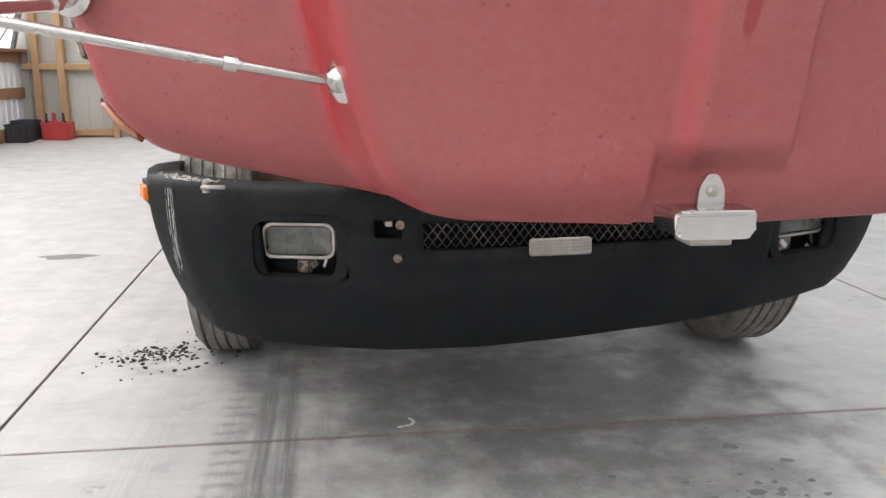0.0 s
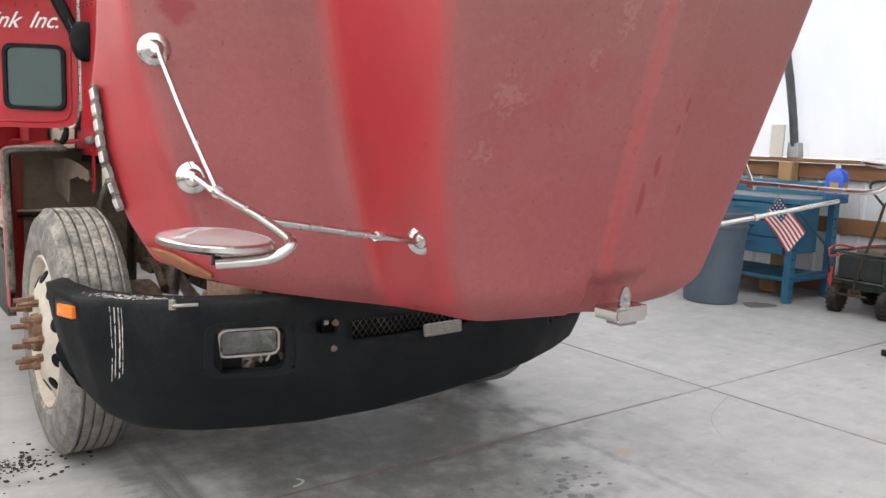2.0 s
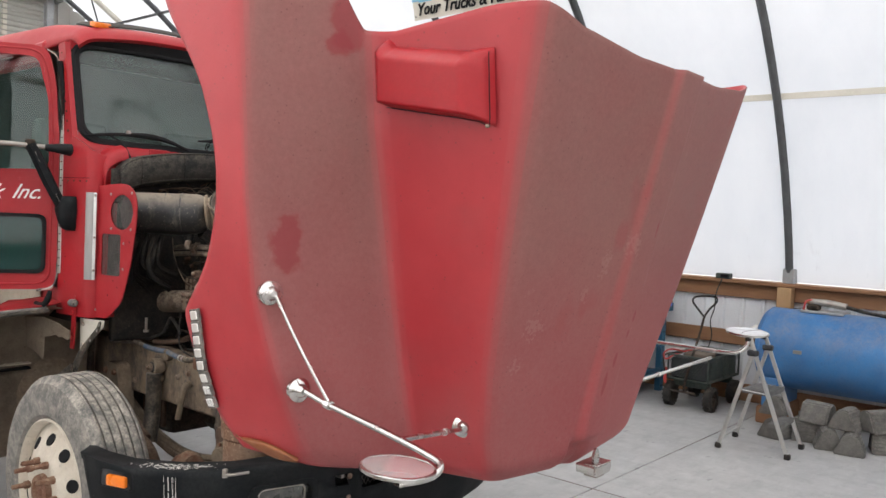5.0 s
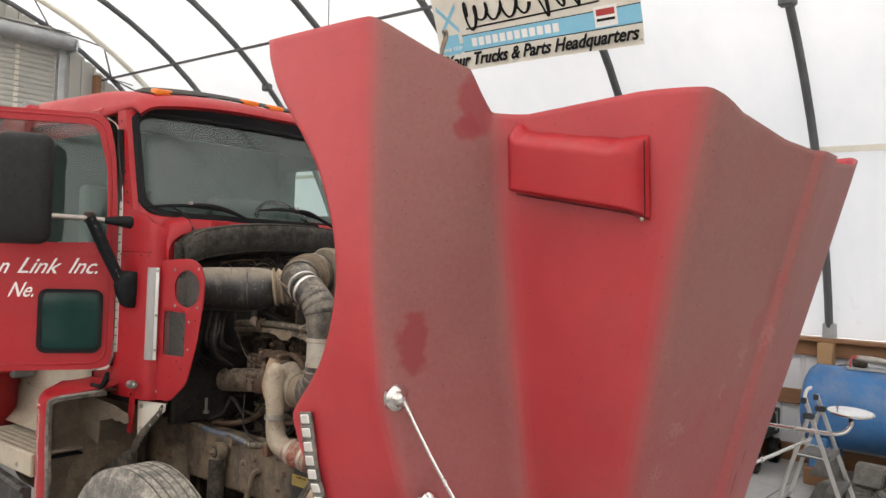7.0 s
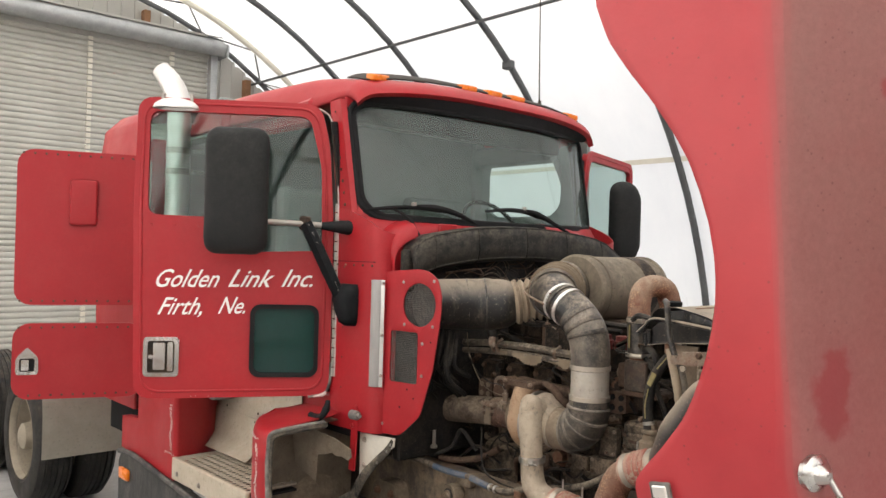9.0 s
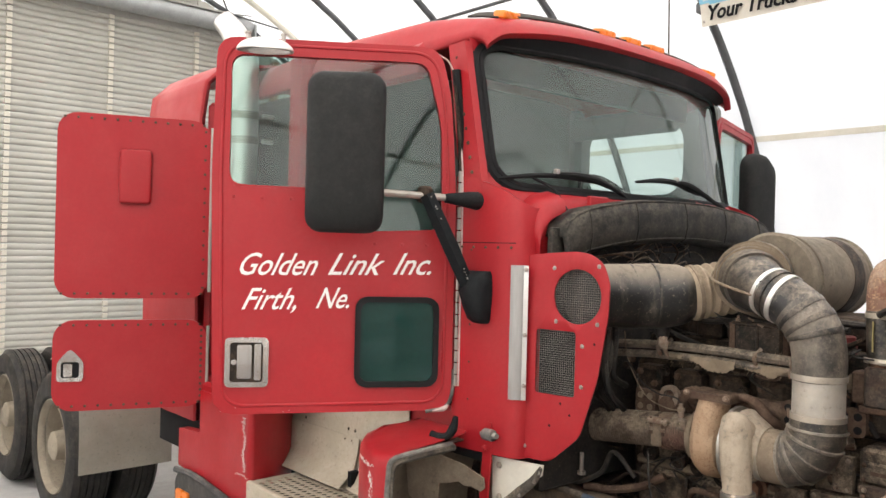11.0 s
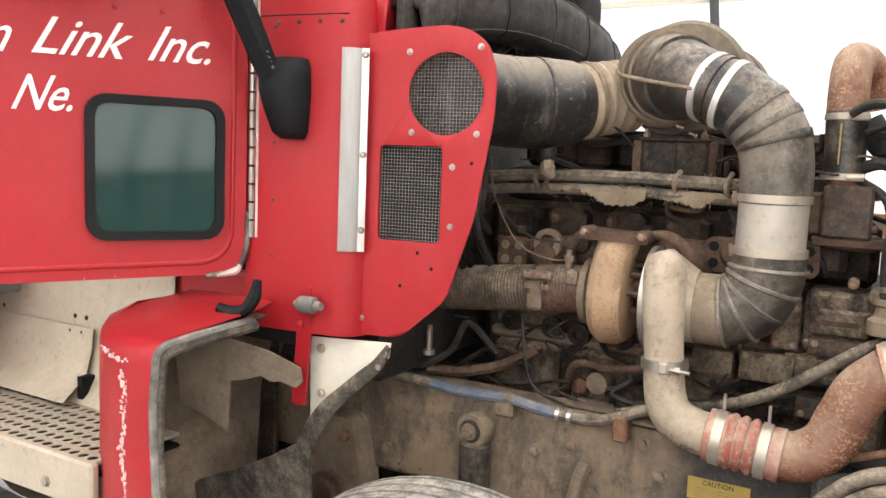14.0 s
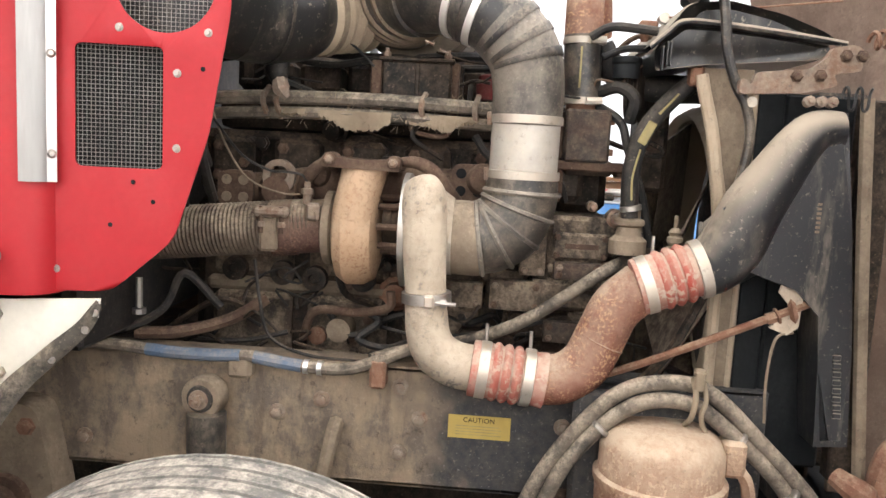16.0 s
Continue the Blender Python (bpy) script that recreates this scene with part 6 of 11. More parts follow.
for i, p in enumerate(line):
    pinch = 0.007 if i % 5 == 0 else 0.0
    rows.append([p + V((0, 0.10, 0.040)), p + V((0, -0.01 + pinch, 0.052)), p + V((0, -0.052 + pinch, 0.046)), p + V((0, -0.062 + pinch, 0.010)), p + V((0, -0.066 + pinch, -0.045)), p + V((0, -0.058 + pinch, -0.090)), p + V((0, -0.03, -0.104)), p + V((0, 0.06, -0.10))])
seal = thicken(tp("quilted_seal", sheet(rows), QUILT, cab, "padded black quilted firewall cover", 50), 0.01, 0)
part("seal_edge", pipe([r[2] + V((0, -0.002, 0.003)) for r in rows], 0.0045, 6, 1, smooth=False), QUILT, seal)
part("seal_edge", pipe([r[5] + V((0, -0.002, 0.0)) for r in rows], 0.0045, 6, 1, smooth=False), QUILT, seal)
for i in range(0, len(line), 5):
    part("seal_seam", pipe([q + V((0.004, -0.006, 0)) for q in rows[i][1:7]], 0.0035, 6, 1, smooth=False), QUILT, seal)
tp("seal_end", slab((-0.762, 3.715, 1.93), (-0.66, 3.742, 2.085), 0.012, seg=2), QUILT, cab, "black gasket under the padded cover")
random.seed(77)
for k in range(26):
    x0, z0 = random.uniform(-0.62, 0.20), random.uniform(1.93, 2.06)
    dx = random.uniform(0.10, 0.30)
    y = random.uniform(3.70, 3.76)
    run = [(x0, 3.78, z0 - 0.02), (x0 + dx * 0.25, y, z0 + random.uniform(-0.02, 0.04)), (x0 + dx * 0.6, y - 0.01, z0 + random.uniform(-0.03, 0.03)), (x0 + dx, 3.78, z0 - random.uniform(0.0, 0.08))]
    tp("loose_wire", pipe(run, random.uniform(0.0018, 0.0045), 5, 5), random.choice((BLACK_RUBBER, HINGE_IRON, BROWN_CAST, HOSE_DUST)), cab)
tp("firewall", slab((-0.70, 3.79, 1.14), (0.74, 3.84, 2.15), 0.01), BLACK_RUBBER, cab, "dark dusty firewall")

# side vent panel with two grilles


def panel_pt(a, b, t):
    """Leans slightly in towards the nose."""
    return V((-0.803 + (3.80 - a) * 0.17 + t, a + 0.03, b))


o = [(3.80, 1.285), (3.66, 1.285), (3.55, 1.385), (3.49, 1.58), (3.455, 1.80), (3.452, 1.90), (3.475, 1.965), (3.52, 1.995), (3.57, 2.003), (3.68, 1.995), (3.765, 1.985), (3.80, 1.985)]
hole_c = [(3.568 + 0.088 * math.cos(a), 1.852 + 0.092 * math.sin(a)) for a in np.linspace(0, 2 * math.pi, 49)[:-1]]
hole_r = rrect(3.57, 1.515, 3.722, 1.735, 0.012)
# one bent sheet with both holes cut through it
bm = bmesh.new()
loops = []
for line in (resample(dense(o, 0.022, 3), 180), hole_c, hole_r):
    vs = [bm.verts.new(panel_pt(a, b, 0.0)) for a, b in line]
    loops += [bm.edges.new((vs[i], vs[(i + 1) % len(vs)])) for i in range(len(vs))]
bmesh.ops.triangle_fill(bm, use_beauty=True, edges=loops)
vent = tp("vent_panel", bm, RED, None, "red side panel with two wire mesh grilles", 30)
thicken(vent, 0.008, 0)
bm = bmesh.new()
for k in range(23):
    y = 3.562 + 0.165 * k / 22
    tube(bm, [panel_pt(y, 1.51, 0.005), panel_pt(y, 1.74, 0.005)], 0.0006, 4)
for k in range(31):
    z = 1.51 + 0.23 * k / 30
    tube(bm, [panel_pt(3.562, z, 0.006), panel_pt(3.727, z, 0.006)], 0.0006, 4)
part("grille", bm, WIRE, vent, "fine woven wire grille")
bm = bmesh.new()
for k in range(25):
    d = -0.094 + 0.188 * k / 24
    h = math.sqrt(max(0.0, 0.096 ** 2 - d * d))
    if h > 0.005:
        tube(bm, [panel_pt(3.568 + d, 1.852 - h, 0.006), panel_pt(3.568 + d, 1.852 + h, 0.006)], 0.0006, 4)
        tube(bm, [panel_pt(3.568 - h, 1.852 + d, 0.006), panel_pt(3.568 + h, 1.852 + d, 0.006)], 0.0006, 4)
part("grille", bm, WIRE, vent, "round woven wire grille")
# dark sheets added close behind the mesh, standing for the shade inside
part("grille_backing", plated(rrect(3.54, 1.48, 3.76, 1.77, 0.02), panel_pt, 0.05, 0.055), DARK, vent)
part("grille_backing", turned(panel_pt(3.568, 1.852, 0.05), (1, 0, 0), [(0, 0.105), (0.006, 0.105)], 24), DARK, vent)
for y, z in ((3.655, 1.945), (3.49, 1.955), (3.645, 1.745 + 0.02), (3.492, 1.765), (3.545, 1.69), (3.545, 1.555), (3.755, 1.325)):
    bm = bmesh.new()
    lathe(bm, panel_pt(y, z, -0.004), (-1, 0, 0), [(0, 0.0080), (0.0015, 0.0076), (0.002, 0.005), (0.005, 0.004)], 10)
    part("panel_screw", bm, STEEL, vent)
for y, z in ((3.50, 1.70), (3.585, 1.455), (3.62, 1.49), (3.66, 1.41)):
    part("bolt_hole", turned(panel_pt(y, z, -0.0045), (-1, 0, 0), [(0, 0.0045), (0.0006, 0.0045)], 10), DARK, vent)
# bright strip on the panel's seam
bm = sheet([[V((-0.816, 3.772, z)), V((-0.8245, 3.786, z))] for z in (1.485, 1.72, 1.95)])
strip = thicken(tp("bright_strip", bm, STRIP, None, "bright bent aluminium strip"), 0.003, 0)
bm = sheet([[V((-0.8248, 3.7863, z)), V((-0.832, 3.793, z)), V((-0.846, 3.806, z)), V((-0.849, 3.824, z))] for z in (1.485, 1.72, 1.95)])
thicken(part("strip_flange", bm, STRIP_SHADED, strip, "bent flange of the strip, its darker side in the colour", 60), 0.003, 0)
for z in (1.535, 1.71, 1.935):
    part("strip_screw", turned((-0.822, 3.778, z), (-1, -0.6, 0), [(-0.004, 0.009), (0.006, 0.007), (0.009, 0.004)], 10), STEEL, strip)

# -- doors, swung open --
HINGE = V((-0.872, 4.085, 0))
EDIR = V((-0.849, 0.529, 0)).normalized()
NDIR = V((-0.529, -0.849, 0)).normalized()


def door_place(side):
    mx = mirror_x(side)
    ed, nd = (EDIR, NDIR) if side < 0 else (V((-0.968, 0.25, 0)), V((-0.25, -0.968, 0)))
    def f(s, z, t):
        q = HINGE + ed * s + nd * (t + 0.012)
        return mx(q.x, q.y, z)
    return f


def make_door(side):
    f = door_place(side)
    outer = dense([(0.005, 1.41), (0.855, 1.40), (0.875, 2.25), (0.865, 2.725), (0.075, 2.735), (0.030, 2.55), (0.005, 2.2)], 0.07)
    win = dense([(0.045, 2.06), (0.36, 2.045), (0.47, 2.20), (0.825, 2.205), (0.825, 2.675), (0.115, 2.685), (0.055, 2.45)], 0.05)
    c = (0.43, 2.20)
    c2 = (0.43, 2.36)
    bm = plated(by_angle(outer, 160, c2), f, -0.032, 0.0, by_angle(win, 160, c2))
    door = tp("door", bm, RED, None, "red cab door swung open", 30)
    bead = dense([(0.040, 1.440), (0.822, 1.430), (0.843, 2.25), (0.836, 2.702), (0.098, 2.712), (0.056, 2.55), (0.034, 2.2)], 0.085, 8)
    part("door_bead", pipe([f(a, b, -0.0015) for a, b in bead + bead[:2]], 0.0065, 8, 1, smooth=False), RED, door, "pressed bead round the door skin")
    g = part("door_glass", plated(by_angle(win, 80, c2), f, -0.020, -0.015), GLASS, door, "clear door window glass")
    g.visible_shadow = False
    part("window_seal", plated(by_angle([(c2[0] + (a - c2[0]) * 1.012, c2[1] + (b - c2[1]) * 1.015) for a, b in win], 160, c2), f, -0.026, 0.003, by_angle([(c2[0] + (a - c2[0]) * 0.975, c2[1] + (b - c2[1]) * 0.97) for a, b in win], 160, c2)), RED, door)
    # hinge rod and the bright edge along the lower hinge corner
    # the shade in the door gap, put in as a black strip
    part("hinge_gap", pipe([f(-0.022, 2.12, -0.012), f(-0.012, 2.42, -0.012), f(0.015, 2.66, -0.012)], 0.016, 8), TRIM_RUBBER, door, "dark strip filling the door gap")
    part("hinge", pipe([f(-0.008, 1.50, 0.002), f(-0.008, 2.30, 0.002), f(0.02, 2.60, 0.002)], 0.006, 8), BLACK_STEEL, door, "piano hinge")
    bm = bmesh.new()
    for k in range(18):
        z = 1.50 + 0.044 * k
        tube(bm, [f(-0.008, z, 0.004), f(-0.008, z + 0.038, 0.004)], 0.0085, 8)
    tagged(part("hinge_leaf", bm, STEEL, door), kind="stuff")
    part("corner_trim", pipe([f(0.0, 1.56, 0.002), f(0.004, 1.47, 0.002), f(0.03, 1.42, 0.002), f(0.10, 1.405, 0.002)], 0.0065, 8), LIP, door)
    part("corner_chip", pipe([f(0.018, 1.430, 0.006), f(0.034, 1.416, 0.006), f(0.075, 1.407, 0.006)], [0.006, 0.010, 0.004], 6), CHIP_GREY, door, "bare chipped door corner")
    # inner lining
    part("door_lining", plated(by_angle(dense([(0.05, 1.45), (0.82, 1.45), (0.82, 2.16), (0.50, 2.16), (0.38, 2.02), (0.05, 2.02)], 0.05), 80), f, -0.06, -0.034), GREY_TRIM, door)
    if side > 0:
        return door
    # peep window
    po = rrect(0.060, 1.496, 0.364, 1.822, 0.045)
    pi = rrect(0.080, 1.516, 0.344, 1.802, 0.032)
    w = part("peep_window", plated(po, f, 0.0, 0.016, pi), TRIM_RUBBER, door, "small dark lower door window")
    part("peep_glass", plated(rrect(0.076, 1.516, 0.348, 1.802, 0.032), f, 0.001, 0.006), PEEP, w)
    # handle
    h = part("door_handle", plated(rrect(0.665, 1.498, 0.815, 1.672, 0.018), f, 0.001, 0.012, rrect(0.684, 1.516, 0.797, 1.655, 0.012)), CHROME, door, "chrome recessed paddle handle")
    # black pocket stands for the dark reflection in the chrome
    part("handle_pocket", plated(rrect(0.682, 1.514, 0.799, 1.657, 0.012), f, 0.001, 0.004), BLACK_STEEL, h)
    part("handle_plate", plated(rrect(0.690, 1.522, 0.714, 1.650, 0.006), f, 0.004, 0.010), CHROME, h)
    part("handle_paddle", plated(rrect(0.722, 1.530, 0.772, 1.648, 0.008), f, 0.004, 0.022), CHROME, h)
    part("handle_lock", turned(f(0.784, 1.585, 0.003), NDIR, [(0, 0.012), (0.006, 0.010)], 14), CHROME, h)
    # rivets
    bm = bmesh.new()
    for s in (0.80, 0.70, 0.60):
        bolt(bm, f(s, 2.165, 0.0), NDIR, 0.006, 0.003)
    for s in (0.30, 0.20, 0.11):
        bolt(bm, f(s, 2.012, 0.0), NDIR, 0.006, 0.003)
    tagged(part("door_rivets", bm, RED, door), kind="stuff")
    u = -EDIR
    for word, s0, z0, size, wide in (("Golden", 0.788, 1.892, 0.112, 0.82), ("Link", 0.472, 1.898, 0.112, 0.97), ("Inc.", 0.238, 1.903, 0.112, 0.93), ("Firth,", 0.768, 1.771, 0.108, 0.845), ("Ne.", 0.510, 1.778, 0.106, 0.79)):
        lettering("lettering", word, size, rows3(f(s0, z0, 0.001), u + V((0, 0, 0.012)), (0, 0, 1)), WHITE_PAINT, door, 0.55, 0.0012, wide, 0.0006)
    bm = bmesh.new()
    random.seed(41)
    for k in range(7):
        s, z = random.choice((random.uniform(0.10, 0.84), random.gauss(0.3, 0.03))), 1.408 + abs(random.gauss(0, 0.006))
        box_at = f(s, z, 0.0)
        lathe(bm, box_at, NDIR, [(-0.002, random.uniform(0.001, 0.0028)), (0.0008, 0.001)], 5)
    tagged(part("edge_chips", bm, WHITE_BAND, door), kind="stuff")
    # look-down mirror on the door's top
    bm = grid(lambda a, b: f(0.70 - 0.095 * math.cos(math.pi * a) * math.sin(math.pi * b * 0.98 + 0.02), 2.672 + 0.045 * math.sin(math.pi * a) * math.sin(math.pi * b) - 0.004, 0.055 - 0.05 * math.cos(math.pi * b)), 17, 13)
    thicken(part("look_down_mirror", bm, ALUMINIUM, door, "bright oval look-down mirror"), 0.006, 0)
    bm = bmesh.new()
    for s in (0.64, 0.76):
        lathe(bm, f(s, 2.705, 0.02), (0, 0, 1), [(0, 0.008), (0.03, 0.008), (0.03, 0.012), (0.036, 0.01)], 8)
    tagged(part("mirror_bolt", bm, STEEL, door), kind="stuff")
    return door


PEEP = worn("dark_green_glass", (0.006, 0.034, 0.030), (0.009, 0.045, 0.039), 0.06, 0, 3, 50, 0.5, 0.0, rough2=0.10)
for sd in (-1, 1):
    make_door(sd)


def side_mirror(side):
    """Tall black mirror on a tube arm, with a strut to the cowl."""
    mx = mirror_x(side)
    a, b = (V((-1.435, 4.20, 0)), V((-1.245, 4.06, 0))) if side < 0 else (V((-1.395, 4.06, 0)), V((-1.205, 4.10, 0)))
    e = (b - a).normalized()
    nrm = V((-e.y, e.x, 0))
    if nrm.y > 0:
        nrm = -nrm
    c = (a + b) / 2
    half = (b - a).length / 2 + 0.012
    def shell(k, z0, z1, r):
        if side > 0:
            z1, r = z1 - 0.015, min(r * 1.6, half * k * 0.92)
        return rrect(-half * k, z0, half * k, z1, r)
    rings = [(0.0, 1.0, 2.05, 2.575, 0.05), (0.02, 1.0, 2.045, 2.58, 0.055), (0.05, 0.97, 2.055, 2.57, 0.06), (0.075, 0.86, 2.085, 2.54, 0.07), (0.088, 0.6, 2.15, 2.47, 0.08)]
    bm = bmesh.new()
    prev = None
    for d, k, z0, z1, r in rings:
        cur = []
        for s, z in shell(k, z0, z1, r * min(1, k + 0.1)):
            q = c + e * s + nrm * d
            cur.append(bm.verts.new(mx(q.x, q.y, z)))
        if prev:
            for i in range(len(cur)):
                j = (i + 1) % len(cur)
                bm.faces.new((prev[i], prev[j], cur[j], cur[i]))
        else:
            bm.faces.new(cur[::-1])
        prev = cur
    bm.faces.new(prev)
    m = tp("side_mirror", bm, GREY_PLASTIC, None, "tall matt black side mirror", 50)
    part("arm", pipe([mx(-1.26, 4.13, 2.19), mx(-1.06, 4.07, 2.186), mx(-0.93, 4.01, 2.18)], 0.013, 10), STEEL, m, "scuffed steel mirror arm")
    part("knuckle", pipe([mx(-0.98, 4.03, 2.18), mx(-0.90, 3.995, 2.178), mx(-0.845, 3.985, 2.175)], [0.016, 0.030, 0.036], 14), BLACK_PLASTIC, m)
    part("clamp", slab((-0.022, -0.022, -0.03), (0.022, 0.022, 0.03), 0.008, pose(*mx(-1.04, 4.07, 2.19), 0, 0, 20)), BLACK_STEEL, m)
    part("strut", pipe([mx(-1.04, 4.06, 2.19), mx(-0.97, 4.00, 2.0), mx(-0.905, 3.975, 1.86)], [0.030, 0.032, 0.028], 6, smooth=False), BLACK_PLASTIC, m, "chipped black mirror strut")
    bm = bmesh.new()
    prof = [(1.925, 0.056, 0.05), (1.905, 0.063, 0.07), (1.85, 0.060, 0.08), (1.80, 0.051, 0.07), (1.755, 0.041, 0.055), (1.740, 0.030, 0.03)]
    prev = None
    for z, w, d in prof:
        cur = [bm.verts.new(mx(-0.875 + 0.016 - dd, 3.965 + ww * 0.92 - (1.925 - z) * 0.10, z)) for ww, dd in ((-w, 0), (-w, d * 0.7), (-w * 0.6, d), (w * 0.6, d), (w, d * 0.7), (w, 0))]
        if prev:
            for i in range(6):
                bm.faces.new((prev[i], prev[(i + 1) % 6], cur[(i + 1) % 6], cur[i]))
        else:
            bm.faces.new(cur[::-1])
        prev = cur
    bm.faces.new(prev)
    part("mount", bm, BLACK_PLASTIC, m, sharp=50)


side_mirror(-1)
side_mirror(1)

tp("antenna", pipe([(0.594, 4.15, 2.93), (0.594, 4.15, 2.985), (0.59, 4.15, 3.02), (0.57, 4.15, 3.9)], [0.012, 0.010, 0.004, 0.003], 8), BLACK_STEEL, None, "thin black whip antenna")
random.seed(17)
bm = bmesh.new()
for k in range(34):
    f = random.random() ** 0.7
    a, b = V((-1.04, 4.06, 2.19)).lerp(V((-0.905, 3.975, 1.86)), f), random.uniform(-0.02, 0.02)
    r = random.uniform(0.0015, 0.004)
    c = a + V((-0.012, -0.030, b * 0.4))
    lathe(bm, c, (-0.3, -1, 0), [(-0.002, r), (0.0012, r * 0.8)], 6)
tagged(tp("strut_wear", bm, STEEL, None, "bare chips on the mirror strut"), kind="stuff")
# -- sleeper box behind the cab, with two hatch doors swung open --
def sleeper_pt(u, v):
    """The sleeper's skin: u round the section from one side over the roof to the other, v along."""
    pts = [(-1.15, 1.12), (-1.16, 2.0), (-1.155, 2.62), (-1.13, 2.80), (-1.03, 2.90), (-0.5, 2.975), (0.0, 2.985), (0.5, 2.975), (1.07, 2.90), (1.17, 2.80), (1.195, 2.62), (1.20, 2.0), (1.19, 1.12)]
    k = u * (len(pts) - 1)
    i = min(int(k), len(pts) - 2)
    a, b = pts[i], pts[i + 1]
    f = k - i
    y = 5.66 + 0.66 * v
    return V((a[0] + (b[0] - a[0]) * f, y, a[1] + (b[1] - a[1]) * f - 0.01 * v * (1 if a[1] > 2.5 else 0)))


bm = grid(sleeper_pt, 49, 6)
rim = [v for v in bm.verts if abs(v.co.y - 5.66) < 1e-4]
sleeper = tp("sleeper", bm, RED, None, "red sleeper box behind the cab", 40)
thicken(sleeper, 0.03, -1)
tp("sleeper_front", slab((-1.10, 5.66, 1.14), (1.14, 5.70, 2.70), 0.02), RED, sleeper)
tp("sleeper_back", slab((-1.12, 6.28, 1.14), (1.16, 6.32, 2.66), 0.02), RED, sleeper)
tp("sleeper_joint", slab((-0.9, 5.08, 1.3), (0.94, 5.66, 2.72), 0.05), BLACK_RUBBER, sleeper)
bm = bmesh.new()
for k in range(12):
    bolt(bm, (-1.165, 5.70 + 0.05 * k, 2.545), (-1, 0, 0.1), 0.006, 0.004)
tagged(part("rivets", bm, RED, sleeper), kind="stuff")


def hatch(z0, z1, latch):
    o = V((-1.17, 5.50, 0))
    e = V((-0.93, 0.36, 0)).normalized()
    nrm = V((-0.36, -0.93, 0)).normalized()
    def f(s, z, t):
        q = o + e * s + nrm * t
        return V((q.x, q.y, z))
    h = tp("hatch_door", plated(rrect(0.0, z0, 0.66, z1, 0.085), f, -0.025, 0.0), RED, None, "red sleeper hatch door swung open", 30)
    part("hatch_seal", plated(by_angle(rrect(0.02, z0 + 0.02, 0.64, z1 - 0.02, 0.04), 64), f, -0.035, -0.0252, by_angle(rrect(0.05, z0 + 0.05, 0.61, z1 - 0.05, 0.04), 64)), BLACK_RUBBER, h)
    bm = bmesh.new()
    n = 12
    for k in range(n):
        for s, z in ((0.03 + 0.6 * k / (n - 1), z1 - 0.022), (0.03 + 0.6 * k / (n - 1), z0 + 0.022), (0.022, z0 + 0.05 + (z1 - z0 - 0.1) * k / (n - 1))):
            bolt(bm, f(s, z, 0), nrm, 0.005, 0.003)
    tagged(part("hatch_rivets", bm, BROWN_CAST, h), kind="stuff")
    part("hatch_hinge", pipe([f(-0.008, z0 + 0.03, 0), f(-0.008, z1 - 0.03, 0)], 0.008, 8), STEEL, h)
    if latch == "box":
        part("latch_cover", slab((0.26, -0.03, 2.17), (0.40, 0.0, 2.42), 0.02, Matrix(((e.x, -nrm.x, 0, o.x), (e.y, -nrm.y, 0, o.y), (0, 0, 1, 0), (0, 0, 0, 1))), 3), RED, h, "raised red latch cover")
    else:
        part("latch", plated(dense([(0.53, 1.36), (0.64, 1.36), (0.64, 1.45), (0.585, 1.51), (0.53, 1.45)], 0.02), f, 0.0, 0.012), CHROME, h, "chrome diamond latch")
        part("latch_pocket", plated(rrect(0.548, 1.378, 0.622, 1.448, 0.01), f, 0.012, 0.014), DARK, h)
        part("latch_paddle", plated(rrect(0.575, 1.384, 0.612, 1.442, 0.006), f, 0.014, 0.022), CHROME, h)
    return h


hatch(1.735, 2.575, "box")
hatch(1.225, 1.635, "diamond")

# -- exhaust stack --
stack = tp("exhaust_pipe", pipe([(-1.02, 5.46, 1.5), (-1.02, 5.46, 2.2), (-1.02, 5.46, 2.80), (-1.03, 5.47, 2.93), (-1.06, 5.51, 3.02), (-1.10, 5.555, 3.09)], [0.066, 0.066, 0.066, 0.066, 0.062, 0.052], 20), ALUMINIUM, None, "bright exhaust stack with a curved tip")
for z in (2.48, 2.60):
    part("stack_clamp", turned((-1.02, 5.46, z), (0, 0, 1), [(0, 0.070), (0.035, 0.070)], 24), STEEL, stack)
    part("clamp_bolt", slab((-0.96, 5.38, z + 0.005), (-0.90, 5.40, z + 0.028), 0.004), STEEL, stack)

# -- steps, skirt and rear part of the front fender --
SK = tp("side_skirt", plated([(4.30, 0.42), (5.72, 0.42), (5.73, 0.82), (5.70, 0.865), (5.62, 0.885), (5.05, 0.86), (4.30, 0.80)], on_x(-1.205), 0.0, 0.04), SKIRT, None, "black plastic lower side skirt", 30)
part("skirt_rim", pipe([(-1.205, 5.72, 0.88), (-1.21, 5.5, 0.895), (-1.21, 5.05, 0.855), (-1.21, 4.3, 0.795)], 0.016, 8), SKIRT, SK)
part("skirt_marker", slab((-1.225, 5.555, 0.735), (-1.203, 5.685, 0.80), 0.012, seg=2), AMBER, SK, "amber side marker lamp")
bm = bmesh.new()
plate(bm, [(5.02, 0.86), (5.73, 0.90), (5.73, 1.08), (5.50, 1.10), (5.50, 1.30), (5.02, 1.30)], on_x(-1.19), 0.0, 0.05)
qp = tp("quarter_panel", bm, RED, None, "scratched red panel beside the steps", 30)
